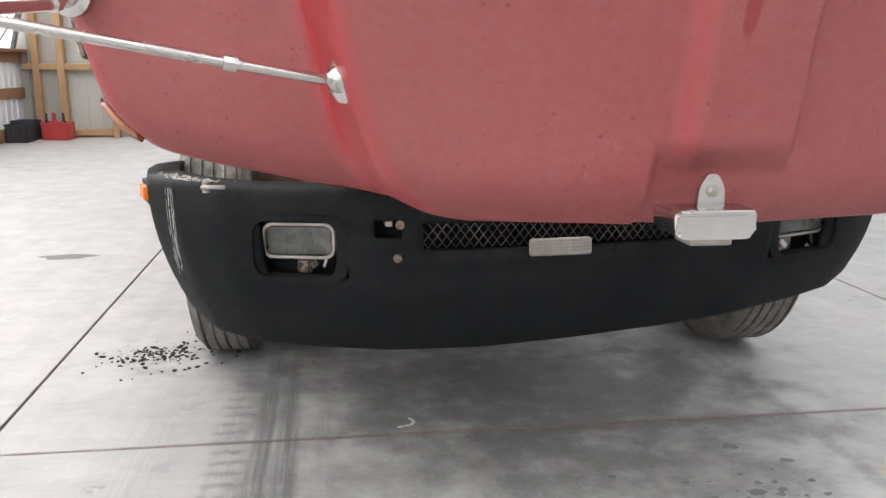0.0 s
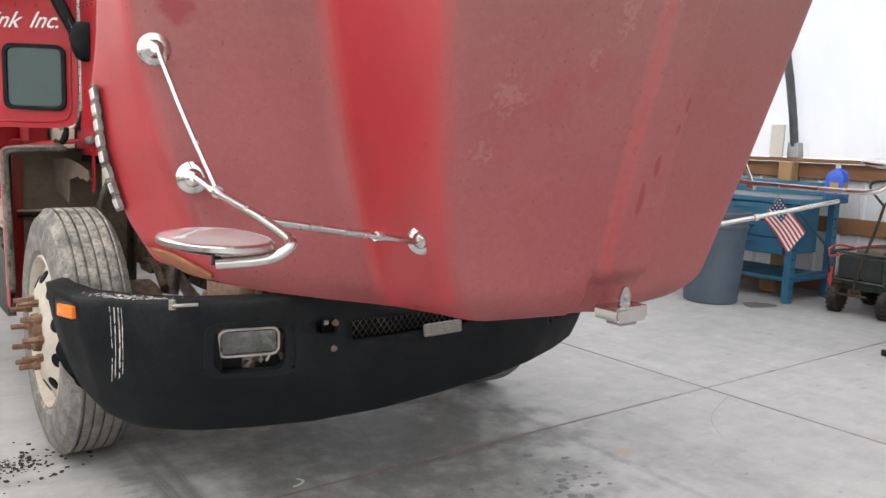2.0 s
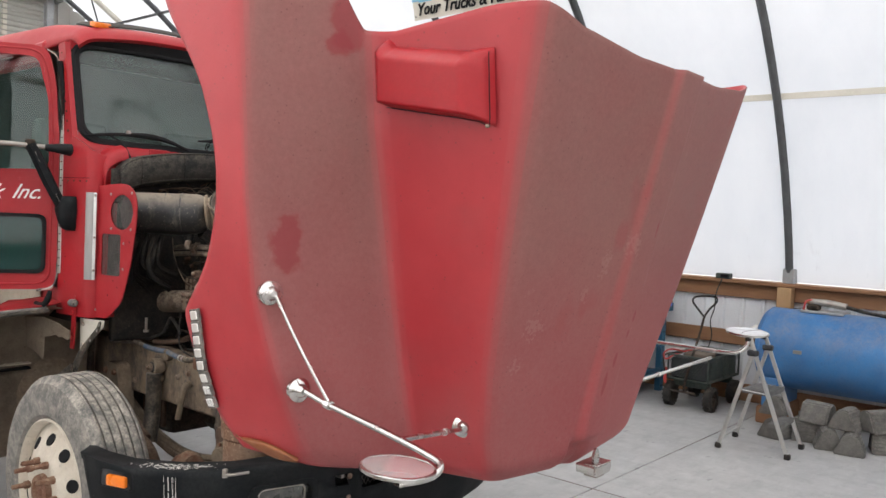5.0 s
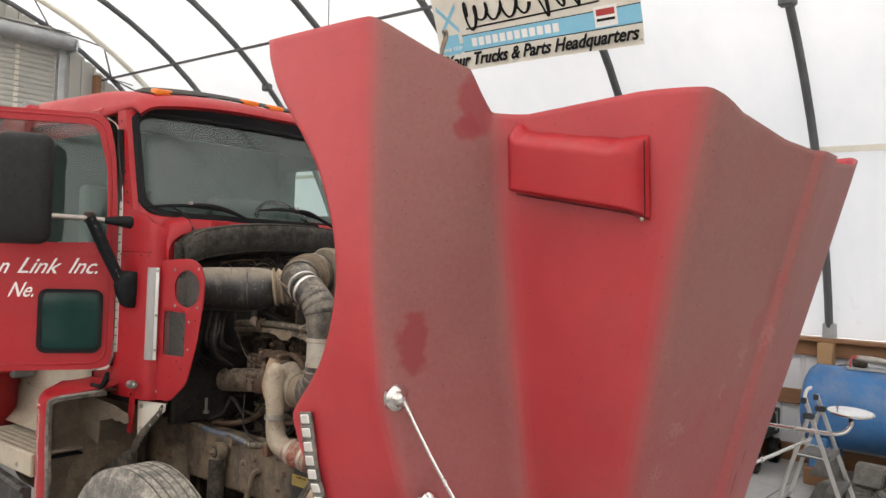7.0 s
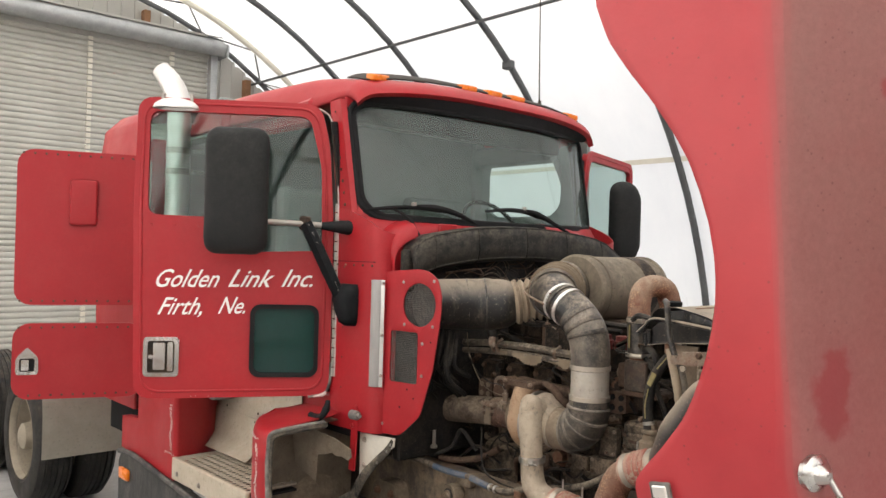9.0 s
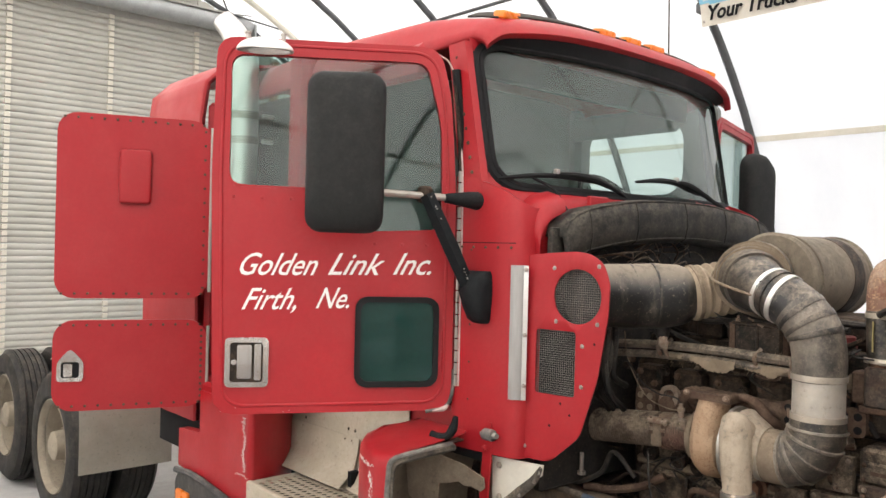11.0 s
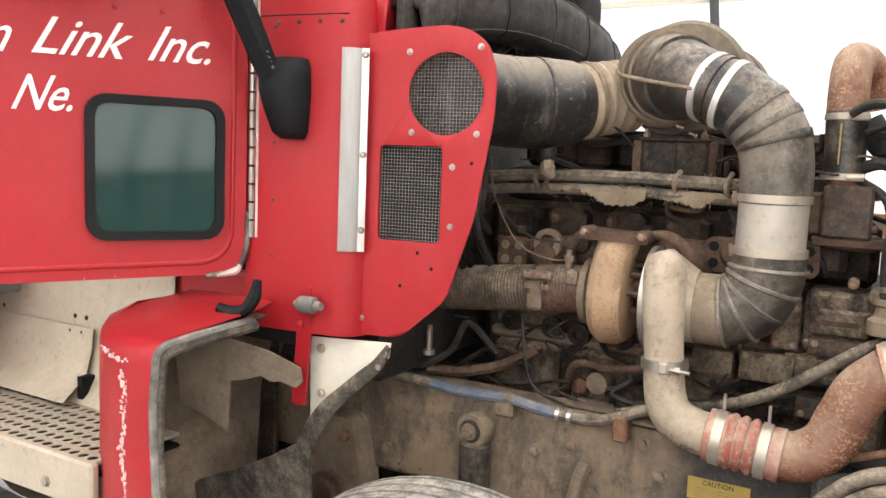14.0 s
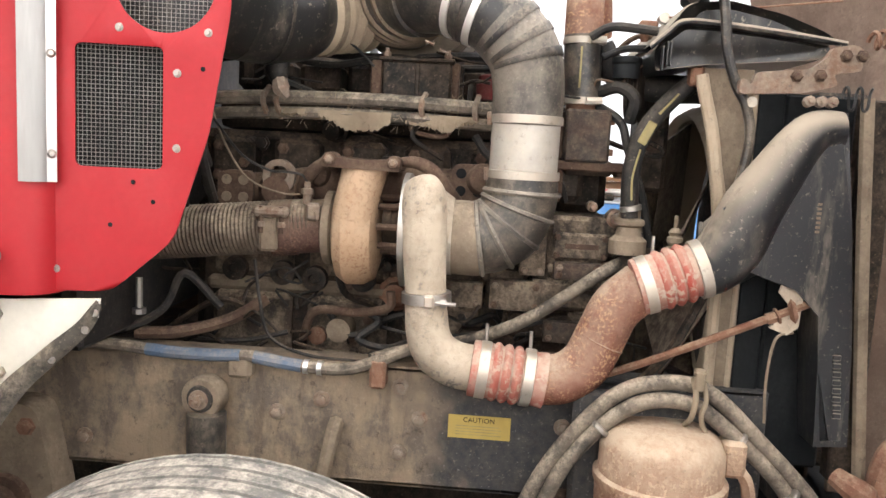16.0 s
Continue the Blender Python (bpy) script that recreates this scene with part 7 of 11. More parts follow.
thicken(part("panel_return", sheet([[V((-1.19, 5.03, z)), V((-1.184, 5.012, z)), V((-1.165, 5.008, z)), V((-1.06, 5.045, z)), V((-0.97, 5.10, z)), V((-0.90, 5.16, z)), V((-0.84, 5.25, z))] for z in (0.9, 1.0, 1.1, 1.2, 1.41)]), RED, qp, sharp=70), 0.006, 0)
part("panel_shelf", slab((-1.18, 5.04, 1.28), (-0.86, 5.66, 1.34), 0.015), RED, qp)
# dark boxes added behind the panel for the shade in its gap
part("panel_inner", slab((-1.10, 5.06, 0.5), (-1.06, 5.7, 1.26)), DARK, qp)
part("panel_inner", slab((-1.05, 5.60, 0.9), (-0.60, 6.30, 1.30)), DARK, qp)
bm = bmesh.new()
random.seed(5)
for k in range(90):
    z, w = 1.24 - 0.0026 * k + random.uniform(-0.004, 0.004), random.uniform(0.002, 0.009) * (1.6 if k < 14 else 1)
    y = 5.062 + 0.008 * math.sin(k * 0.13) + random.gauss(0, 0.004)
    box(bm, (-1.1925, y - w, z), (-1.1895, y + w, z + random.uniform(0.002, 0.006)), 0.0008)
for k in range(26):
    y, z = 5.02 + 0.0045 * k, 0.99 + random.gauss(0, 0.004)
    box(bm, (-1.1925, y, z), (-1.1895, y + random.uniform(0.002, 0.006), z + random.uniform(0.0015, 0.005)), 0.0006)
tagged(part("scratches", bm, CHIP_GREY, qp), kind="stuff")
st = tp("cab_step", slab((-1.20, 4.24, 0.87), (-1.175, 5.02, 0.985), 0.006), STEP_METAL, None, "dusty perforated metal cab step")
# the tread is a plate with staggered rows of long punched holes
bm = bmesh.new()
ROWS_X, CELL = 6, 0.0335
width_x = 0.255 / ROWS_X
for i in range(ROWS_X):
    xa = -1.185 + width_x * i
    y0 = 4.262 + (CELL / 2 if i % 2 else 0.0)
    box(bm, (xa, 4.25, 0.975), (xa + width_x, y0, 0.983))
    for j in range(21):
        ya = y0 + CELL * j
        cell = by_angle([(xa, ya), (xa + width_x, ya), (xa + width_x, ya + CELL), (xa, ya + CELL)], 16, (xa + width_x / 2, ya + CELL / 2))
        slot = by_angle([(xa + width_x / 2 + 0.0145 * math.cos(a), ya + CELL / 2 + 0.0122 * math.sin(a)) for a in np.linspace(0, 2 * math.pi, 25)[:-1]], 16, (xa + width_x / 2, ya + CELL / 2))
        plate(bm, cell, on_z(0.0), 0.9795, 0.983, slot)
    box(bm, (xa, y0 + CELL * 21, 0.975), (xa + width_x, 5.01, 0.983))
part("tread", bm, STEP_METAL, st, "perforated tread plate")
# dark sheet added close below, giving the holes their shade
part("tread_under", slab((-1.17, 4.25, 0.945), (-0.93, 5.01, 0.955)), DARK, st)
for y in (4.4, 4.7, 4.95):
    bm = bmesh.new()
    bolt(bm, (-1.201, y, 0.91), (-1, 0, 0), 0.011, 0.007)
    part("step_bolt", bm, STEEL, st)
bm = sheet([[V((-0.935, y, 0.985)), V((-0.905, y, 1.01)), V((-0.872, y, 1.07)), V((-0.855, y, 1.16)), V((-0.845, y, 1.30)), V((-0.84, y, 1.47))] for y in (4.36, 4.5, 4.75, 5.0, 5.15, 5.215)])
thicken(tp("step_riser", bm, STEP_METAL, st, "dusty bent metal riser", 60), 0.006, 0)
# an overlapping lower sheet whose foot is bent out over the tread
low_sheet = sheet([[V((-0.868, y, 1.185)), V((-0.876, y, 1.12)), V((-0.895, y, 1.055)), V((-0.93, y - 0.005, 1.030)), V((-0.985, y - 0.02 + 0.03 * (y > 5.1), 1.0))] for y in (4.66, 4.8, 5.0, 5.15, 5.20)])
thicken(tp("riser_flap", low_sheet, STEP_METAL, st, "dusty sheet bent over the tread", 30), 0.005, 0)
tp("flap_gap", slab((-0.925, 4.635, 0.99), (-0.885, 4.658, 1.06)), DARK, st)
bm = bmesh.new()
for y, z in ((5.10, 1.20), (5.10, 1.165), (4.76, 1.21), (4.71, 1.21), (4.76, 1.17), (4.71, 1.17)):
    bolt(bm, (-0.853 if z > 1.18 else -0.868, y, z), (-1, 0, 0), 0.006, 0.003)
tagged(part("riser_rivets", bm, BLACK_STEEL, st), kind="stuff")

# rear part of the front fender: a red shell with a worn lip, open to the front
PLAN = [(-1.09, 4.33), (-1.135, 4.285), (-1.20, 4.185), (-1.228, 4.125), (-1.243, 4.08), (-1.247, 4.03), (-1.245, 3.985)]
rowsf = []
for z in (0.52, 0.8, 1.05, 1.20, 1.262):
    rowsf.append([V((x + 0.02 * (1.26 - z), y + 0.03 * (1.26 - z), z)) for x, y in PLAN])
for k, dz in ((0.2, 0.024), (0.5, 0.040), (1.0, 0.050)):
    rowsf.append([V((x + (0.034 * k ** 1.5), y + 0.0 * k - (0.02 * k if y > 4.1 else 0), 1.262 + dz)) for x, y in PLAN])
rowsf.append([V((-1.05 + 0.02 * i, min(y, 4.26), 1.338)) for i, (x, y) in enumerate(PLAN)])
rowsf.append([V((-0.90 + 0.0 * i, min(y, 4.24) - 0.01, 1.352)) for i, (x, y) in enumerate(PLAN)])
fend = tp("rear_fender", sheet(rowsf), RED, None, "chipped red rear half of the front fender", 45)
thicken(fend, 0.008, 0)
lip = [V((-1.232, 3.985, 0.62)), V((-1.238, 3.98, 0.9)), V((-1.245, 3.985, 1.15)), V((-1.246, 3.978, 1.25)), V((-1.245, 3.974, 1.288)), V((-1.232, 3.971, 1.304)), V((-1.20, 3.969, 1.311)), V((-1.10, 3.966, 1.318)), V((-0.98, 3.962, 1.322))]
part("fender_lip", pipe(lip, 0.009, 8), LIP, fend, "worn metal fender lip")
part("lip_rubber", pipe([q + V((0.012, 0.004, -0.014)) for q in lip], 0.014, 8), FLAP, fend, "worn black rubber strip")
random.seed(3)
bm = bmesh.new()
for k in range(230):
    z = 0.62 + 0.66 * (k + random.random()) / 230
    s1 = random.uniform(0.0015, 0.005)
    x = -1.2475 + 0.02 * (1.26 - min(z, 1.26)) + max(0, z - 1.24) * 0.3
    y = 4.07 + 0.03 * (1.26 - min(z, 1.26)) + random.gauss(0, 0.005) + 0.006 * math.sin(z * 31)
    box(bm, (x - 0.0012, y - random.uniform(0.001, 0.005), z - s1), (x + 0.004, y + random.uniform(0.001, 0.005), z + s1), 0.0008)
for k in range(45):
    f = 0.25 + 0.5 * random.random()
    i = min(len(PLAN) - 2, int(f * (len(PLAN) - 1)))
    g = f * (len(PLAN) - 1) - i
    x, y = PLAN[i][0] + (PLAN[i + 1][0] - PLAN[i][0]) * g, PLAN[i][1] + (PLAN[i + 1][1] - PLAN[i][1]) * g
    z = 1.264 + random.gauss(0, 0.003)
    w = random.uniform(0.0015, 0.004)
    box(bm, (x - 0.0065, y - w, z - w * 0.7), (x + 0.004, y + w, z + w * 0.7), 0.0008)
tagged(part("edge_wear", bm, CHIP_GREY, fend, "bare chips along the fender edge"), kind="stuff")
part("fender_latch", pipe([(-1.0, 4.05, 1.345), (-0.99, 4.015, 1.335), (-0.98, 3.985, 1.345), (-0.97, 3.968, 1.375), (-0.965, 3.962, 1.415)], [0.012, 0.017, 0.015, 0.017, 0.010], 8), BLACK_PLASTIC, fend, "black rubber bonnet latch")
CAKED = worn("mud_caked_liner", (0.20, 0.158, 0.118), (0.10, 0.080, 0.062), 0.9, 0, 6, 50, 0.8, 0.35, dust=(0.29, 0.24, 0.18), dust_amount=0.55, spec=0.2)
# splash liner inside the arch
liner = tp("splash_liner", sheet([[V((-1.22 if y < 4.2 else -1.12, y, z)), V((-1.05, y + 0.02, z)), V((-0.85, y + 0.03, z + 0.01)), V((-0.55, y, z - 0.03))] for y, z in ((3.99, 1.30), (4.12, 1.30), (4.22, 1.24), (4.27, 1.05), (4.29, 0.7), (4.30, 0.45))]), CAKED, fend, "dusty splash liner", 60)
thicken(liner, 0.006, 0)
part("liner_wall", sheet([[V((-1.21, y, z)) for y in (4.0, 4.07, 4.13)] for z in (0.55, 0.9, 1.29)]), CAKED, fend)
flap = bmesh.new()
plate(flap, [(4.214, 1.25), (4.09, 1.26), (3.98, 1.235), (3.90, 1.20), (3.895, 1.165), (3.91, 1.15), (3.945, 1.163), (3.97, 1.160), (3.995, 1.172), (4.03, 1.160), (4.071, 1.152), (4.073, 1.09), (4.077, 1.025), (4.11, 1.048), (4.142, 1.064), (4.192, 1.087)], lambda a, b, t: V((-0.98 + (4.2 - a) * 0.32 + t, a, b)), 0.0, 0.006)
tp("liner_flap", flap, CAKED, fend, "torn dusty splash flap")
low = bmesh.new()
plate(low, [(4.33, 0.70), (4.33, 0.775), (4.24, 0.84), (4.10, 0.905), (3.985, 0.965), (3.93, 1.0), (3.875, 1.03), (3.865, 0.90), (3.87, 0.70)], lambda a, b, t: V((-0.875 + 0.012 * math.sin(9 * a) + t, a, b)), 0.0, 0.008)
tp("lower_flap", low, FLAP, fend, "muddy black rubber lower flap")
# prop bracket and white corner plate on the cowl's foot
br = tp("cowl_bracket", plated([(3.905, 1.10), (3.945, 1.10), (3.93, 1.33), (3.912, 1.395), (3.892, 1.39), (3.888, 1.34)], on_x(-0.858), 0.0, 0.008), RED, None, "red steel bracket with a bolt")
part("bracket_stud", turned((-0.875, 3.925, 1.352), (0, -1, 0.03), [(0, 0.008), (0.014, 0.008), (0.0145, 0.019), (0.020, 0.021), (0.056, 0.021), (0.060, 0.018), (0.0605, 0.011), (0.078, 0.010)], 16), STUD_GREY, br, "grey rubber stud")
for y, z in ((3.92, 1.30), (3.925, 1.16)):
    part("bracket_bolt", turned((-0.858, y, z), (-1, 0, 0), [(-0.004, 0.010), (0.008, 0.010), (0.010, 0.006)], 8), RED, br)
cp = tp("corner_plate", plated([(3.92, 1.06), (3.925, 1.262), (3.705, 1.272), (3.71, 1.235), (3.80, 1.165)], lambda a, b, t: V((-0.812 + (3.9 - a) * 0.10 + t, a, b)), 0.0, 0.005), BANNER, None, "cream metal corner plate")
bm = bmesh.new()
for y, z in ((3.892, 1.236), (3.888, 1.125)):
    bolt(bm, (-0.815, y, z), (-1, 0, 0), 0.009, 0.005)
tagged(part("plate_bolts", bm, CLAMP, cp), kind="stuff")
up_edge = smooth_line([V((-0.812, 3.700, 1.272)), V((-0.815, 3.735, 1.232)), V((-0.82, 3.80, 1.175)), V((-0.828, 3.87, 1.112)), V((-0.84, 3.925, 1.03)), V((-0.85, 3.945, 0.95)), V((-0.86, 3.955, 0.84)), V((-0.87, 3.96, 0.70))], 6)
low_edge = smooth_line([V((-0.808, 3.692, 1.262)), V((-0.812, 3.702, 1.205)), V((-0.816, 3.76, 1.145)), V((-0.822, 3.82, 1.075)), V((-0.83, 3.865, 1.0)), V((-0.84, 3.885, 0.93)), V((-0.85, 3.895, 0.83)), V((-0.86, 3.90, 0.70))], 6)
thicken(tp("rubber_flap", sheet([[a, a.lerp(b, 0.5) + V((-0.006 - 0.006 * math.sin(i * 0.7), 0, 0)), b] for i, (a, b) in enumerate((p, p.lerp(q, 0.66)) for p, q in zip(up_edge, low_edge))]), FLAP, None, "dusty black rubber splash flap", 60), 0.006, 0)
bm = bmesh.new()
for k in (2, 6, 12):
    q = up_edge[k].lerp(low_edge[k], 0.5)
    lathe(bm, q + V((-0.008, 0, 0)), (-1, 0, 0), [(0, 0.008), (0.003, 0.007)], 10)
tagged(tp("flap_rivets", bm, STEEL), kind="stuff")

LINER = worn("brown_bonnet_liner", (0.15, 0.10, 0.075), (0.09, 0.062, 0.048), 0.9, 0, 5, 40, 0.8, 0.35, dust=(0.24, 0.18, 0.13), dust_amount=0.5)
DULL_PRINT = worn("dull_yellow_print", (0.30, 0.245, 0.10), (0.20, 0.17, 0.09), 0.7, 0, 30, 80, 0.9, 0.05)
DUSTY_PLASTIC = settled("dusty_black_moulding", (0.010, 0.011, 0.013), (0.27, 0.235, 0.185), -0.05, 1.0, 0.34)
CAKED_TAN = worn("tan_dust_cake", (0.36, 0.285, 0.205), (0.25, 0.19, 0.135), 0.9, 0, 7, 60, 0.7, 0.3, dust=(0.42, 0.345, 0.26), dust_amount=0.6)
DUCT_TOP = settled("dusted_black_moulding", (0.012, 0.013, 0.015), (0.33, 0.27, 0.205), -0.10, 0.62)
TANK_BLACK = settled("black_tank_moulding", (0.007, 0.0075, 0.0085), (0.33, 0.275, 0.21), 0.05, 0.9, 0.30, 0.16)
DUCT_FACE = settled("smeared_black_moulding", (0.010, 0.011, 0.013), (0.25, 0.21, 0.165), 0.0, 1.0, 0.36, 0.75)
# -- chassis --
rail = tp("frame_rail", slab((-0.50, 2.38, 0.825), (-0.485, 9.9, 1.10), 0.004), RAIL_STEEL, None, "dusty steel frame rail")
part("flange", slab((-0.50, 2.38, 1.088), (-0.41, 9.9, 1.10), 0.003), RAIL_STEEL, rail)
part("flange", slab((-0.50, 2.38, 0.825), (-0.41, 9.9, 0.837), 0.003), RAIL_STEEL, rail)
for y, z in ((4.035, 0.89), (3.89, 0.888), (3.445, 0.978), (3.346, 1.014), (3.126, 0.985), (3.17, 0.905), (2.813, 0.99), (2.78, 0.90), (3.172, 1.055)):
    bm = bmesh.new()
    lathe(bm, (-0.50, y, z), (-1, 0, 0), [(0, 0.019), (0.003, 0.019), (0.004, 0.017)], 14)
    bolt(bm, (-0.503, y, z), (-1, 0, 0), 0.0125, 0.012)
    part("rail_bolt", bm, HINGE_IRON, rail)
rail2 = tp("frame_rail", slab((0.445, 2.38, 0.825), (0.46, 9.9, 1.10), 0.004), RAIL_STEEL, None, "dusty steel frame rail")
part("flange", slab((0.37, 2.22, 1.088), (0.46, 9.9, 1.10), 0.003), RAIL_STEEL, rail2)
for y in (2.5, 4.3, 5.6, 7.0, 8.5):
    tp("cross_member", slab((-0.48, y - 0.06, 0.86), (0.44, y + 0.06, 1.06), 0.02), BLACK_STEEL if y < 3 else RAIL_STEEL, None, "dusty cross member")
part("caution_label", slab((-0.503, 2.925, 0.950), (-0.5005, 3.062, 1.002)), YELLOW, rail, "yellow caution label")
lettering("label_text", "CAUTION", 0.0155, rows3((-0.5035, 3.030, 0.987), (0, -1, 0), (0, 0, 1)), DARK, rail, 0, 0.0004)
for k in range(4):
    part("label_line", slab((-0.5036, 2.945 + 0.006 * (k % 2), 0.958 + 0.0065 * k), (-0.503, 3.045, 0.9595 + 0.0065 * k)), DULL_PRINT, rail)
# axle, springs, steering and shock absorber
tp("front_axle", pipe([(-0.92, 3.39, 0.50), (-0.70, 3.39, 0.45), (-0.45, 3.39, 0.42), (0.45, 3.39, 0.42), (0.70, 3.39, 0.45), (0.92, 3.39, 0.50)], 0.055, 12), DUSTY, None, "dusty front axle beam")
for sd in (-1, 1):
    for k in range(3):
        tp("leaf_spring", pipe([(sd * 0.45, 2.72, 0.78 - 0.03 * k), (sd * 0.45, 3.05, 0.62 - 0.02 * k), (sd * 0.45, 3.39, 0.56 - 0.02 * k), (sd * 0.45, 3.75, 0.62 - 0.02 * k), (sd * 0.45, 4.1, 0.78 - 0.03 * k)], 0.022, 6), DUSTY, None, "dusty leaf spring")
    tp("brake_drum", turned((sd * 0.72, 3.39, 0.521), (sd, 0, 0), [(0, 0.19), (0.02, 0.21), (0.2, 0.21)], 32), BROWN_CAST, None, "dusty brake drum")
    tp("brake_chamber", turned((sd * 0.66, 3.15, 0.58), (0, -1, 0.3), [(0, 0.06), (0.03, 0.075), (0.08, 0.08), (0.09, 0.085), (0.1, 0.08), (0.14, 0.06)], 20), RUST, None, "rusty brake chamber")
shock = tp("shock_absorber", pipe([(-0.56, 3.585, 0.985), (-0.565, 3.58, 0.80), (-0.60, 3.55, 0.62)], 0.042, 14), DUCT_RUBBER, None, "dusty shock absorber")
eye = part("shock_eye", turned((-0.50, 3.59, 1.016), (-1, 0.12, 0), [(0, 0.030), (0.014, 0.030), (0.016, 0.043), (0.020, 0.046), (0.062, 0.046), (0.066, 0.043), (0.067, 0.030)], 28), DUSTY, shock, "dust-caked shock eye")
part("bushing", turned((-0.565, 3.598, 1.016), (-1, 0.12, 0), [(0, 0.031), (0.006, 0.029), (0.008, 0.020)], 24), BLACK_RUBBER, eye)
part("washer", turned((-0.572, 3.599, 1.016), (-1, 0.12, 0), [(0, 0.022), (0.004, 0.022)], 20), HINGE_IRON, eye)
part("eye_bolt", turned((-0.576, 3.600, 1.016), (-1, 0.12, 0), [(0, 0.0145), (0.013, 0.0145), (0.014, 0.009), (0.024, 0.009)], 6), HINGE_IRON, eye)
part("shock_cap", turned((-0.545, 3.590, 0.975), (0, 0, -1), [(0, 0.030), (0.006, 0.042), (0.03, 0.044), (0.034, 0.042)], 24), DUSTY, shock)
tp("rail_hose", pipe([(-0.51, 3.31, 0.965), (-0.54, 3.31, 0.955), (-0.55, 3.32, 0.90), (-0.56, 3.34, 0.78)], [0.018, 0.018, 0.016, 0.016], 8), DUSTY, None, "dusty drain hose")
gear = tp("steering_gear", slab((-0.66, 2.62, 0.62), (-0.50, 2.86, 0.86), 0.03, seg=2), BROWN_CAST, None, "rusty steering gear box on the rail")
part("gear_cap", turned((-0.66, 2.74, 0.74), (-1, 0, 0), [(0, 0.075), (0.03, 0.072), (0.032, 0.05), (0.06, 0.046), (0.062, 0.02)], 24), DUSTY, gear)
part("pitman_arm", slab((-0.70, 2.72, 0.42), (-0.66, 2.78, 0.74), 0.012), BROWN_CAST, gear)
for a in range(5):
    part("gear_bolt", turned((-0.69, 2.74 + 0.06 * math.cos(a * 1.257), 0.74 + 0.06 * math.sin(a * 1.257)), (-1, 0, 0), [(-0.002, 0.009), (0.010, 0.009)], 6), RUST, gear)
# sheet added to darken the open gap under the engine
tp("far_liner", slab((0.30, 2.30, 0.52), (0.32, 3.9, 0.84), 0.004), FLAP, None, "dark sheet closing the gap on the far side")
# fuel tank and battery bulk behind the front wheel, seen in the arch
tp("air_tank", turned((-0.78, 4.25, 0.80), (0, 1, 0), [(0, 0.05), (0.02, 0.16), (0.06, 0.21), (0.7, 0.21), (0.74, 0.16), (0.76, 0.05)], 28), DUSTY, None, "dusty round tank behind the wheel")
# aluminium quarter fender over the rear wheels
qf = [(7.62, 1.20), (7.40, 1.205), (7.22, 1.18), (7.08, 1.10), (7.02, 0.98), (7.0, 0.84), (7.0, 0.56)]
qfm = sheet([[V((x, y, z)) for x in (-1.26, -0.95, -0.68)] for y, z in qf])
thicken(tp("quarter_fender", qfm, DULL_ALU, None, "dull aluminium quarter fender", 60), 0.008, 0)
tp("fender_bar", slab((-1.24, 6.99, 1.12), (-0.6, 7.05, 1.15), 0.01), BLACK_STEEL, None, "black fender support bar")

# -- engine --
random.seed(11)
engine = tp("engine", slab((-0.24, 2.70, 0.80), (0.26, 3.74, 1.44), 0.03), BLACK_STEEL, None, "dark dusty diesel engine block")
part("cylinder_head", slab((-0.22, 2.72, 1.44), (0.24, 3.74, 1.60), 0.02), BLACK_STEEL, engine)
part("valve_cover", slab((-0.20, 2.76, 1.60), (0.20, 3.70, 1.70), 0.03, seg=2), BLACK_STEEL, engine)
part("oil_pan", slab((-0.20, 2.80, 0.60), (0.20, 3.70, 0.80), 0.05), BLACK_STEEL, engine)
for k in range(6):
    y = 2.84 + 0.158 * k
    part("exhaust_port", slab((-0.30, y - 0.055, 1.47), (-0.22, y + 0.055, 1.585), 0.015), BLACK_STEEL, engine)
    for dz in (1.49, 1.56):
        bm = bmesh.new()
        bolt(bm, (-0.30, y + 0.03, dz), (-1, 0, 0), 0.011, 0.012)
        part("port_bolt", bm, BROWN_CAST, engine)
part("exhaust_manifold", pipe([(-0.30, 2.84, 1.50), (-0.30, 3.0, 1.495), (-0.32, 3.2, 1.49), (-0.33, 3.3, 1.485), (-0.31, 3.45, 1.475), (-0.30, 3.58, 1.46)], [0.030, 0.036, 0.045, 0.050, 0.042, 0.036], 12), BROWN_CAST, engine, "brown exhaust manifold")
for y, z in ((2.88, 1.51), (3.05, 1.505), (3.49, 1.47), (3.60, 1.462)):
    fl = part("manifold_flange", plated(rrect(y - 0.042, z - 0.042, y + 0.042, z + 0.042, 0.02), on_x(-0.355), 0.0, 0.03), BROWN_CAST, engine)
    for dy in (-0.02, 0.02):
        for dz in (-0.02, 0.02):
            part("flange_hole", turned((-0.355, y + dy, z + dz), (-1, 0, 0), [(0, 0.012), (0.003, 0.012), (0.0032, 0.009)], 12), DUSTY if y > 3.55 else DARK, fl)
for y, z, r in ((3.50, 1.46, 0.045), (3.02, 1.51, 0.04), (3.40, 1.50, 0.03)):
    part("port_boss", turned((-0.30, y, z), (-1, 0, 0.05), [(0, r), (0.06, r * 0.95), (0.075, r * 0.7), (0.08, r * 0.3)], 18), BROWN_CAST, engine)
for k in range(4):
    part("side_cover", slab((-0.275, 2.76 + 0.24 * k, 0.98), (-0.235, 2.96 + 0.24 * k, 1.20), 0.014), BLOCK_DUST, engine)
    part("side_cover", slab((-0.265, 2.76 + 0.24 * k, 1.24), (-0.235, 2.96 + 0.24 * k, 1.40), 0.012), BLOCK_DUST, engine)
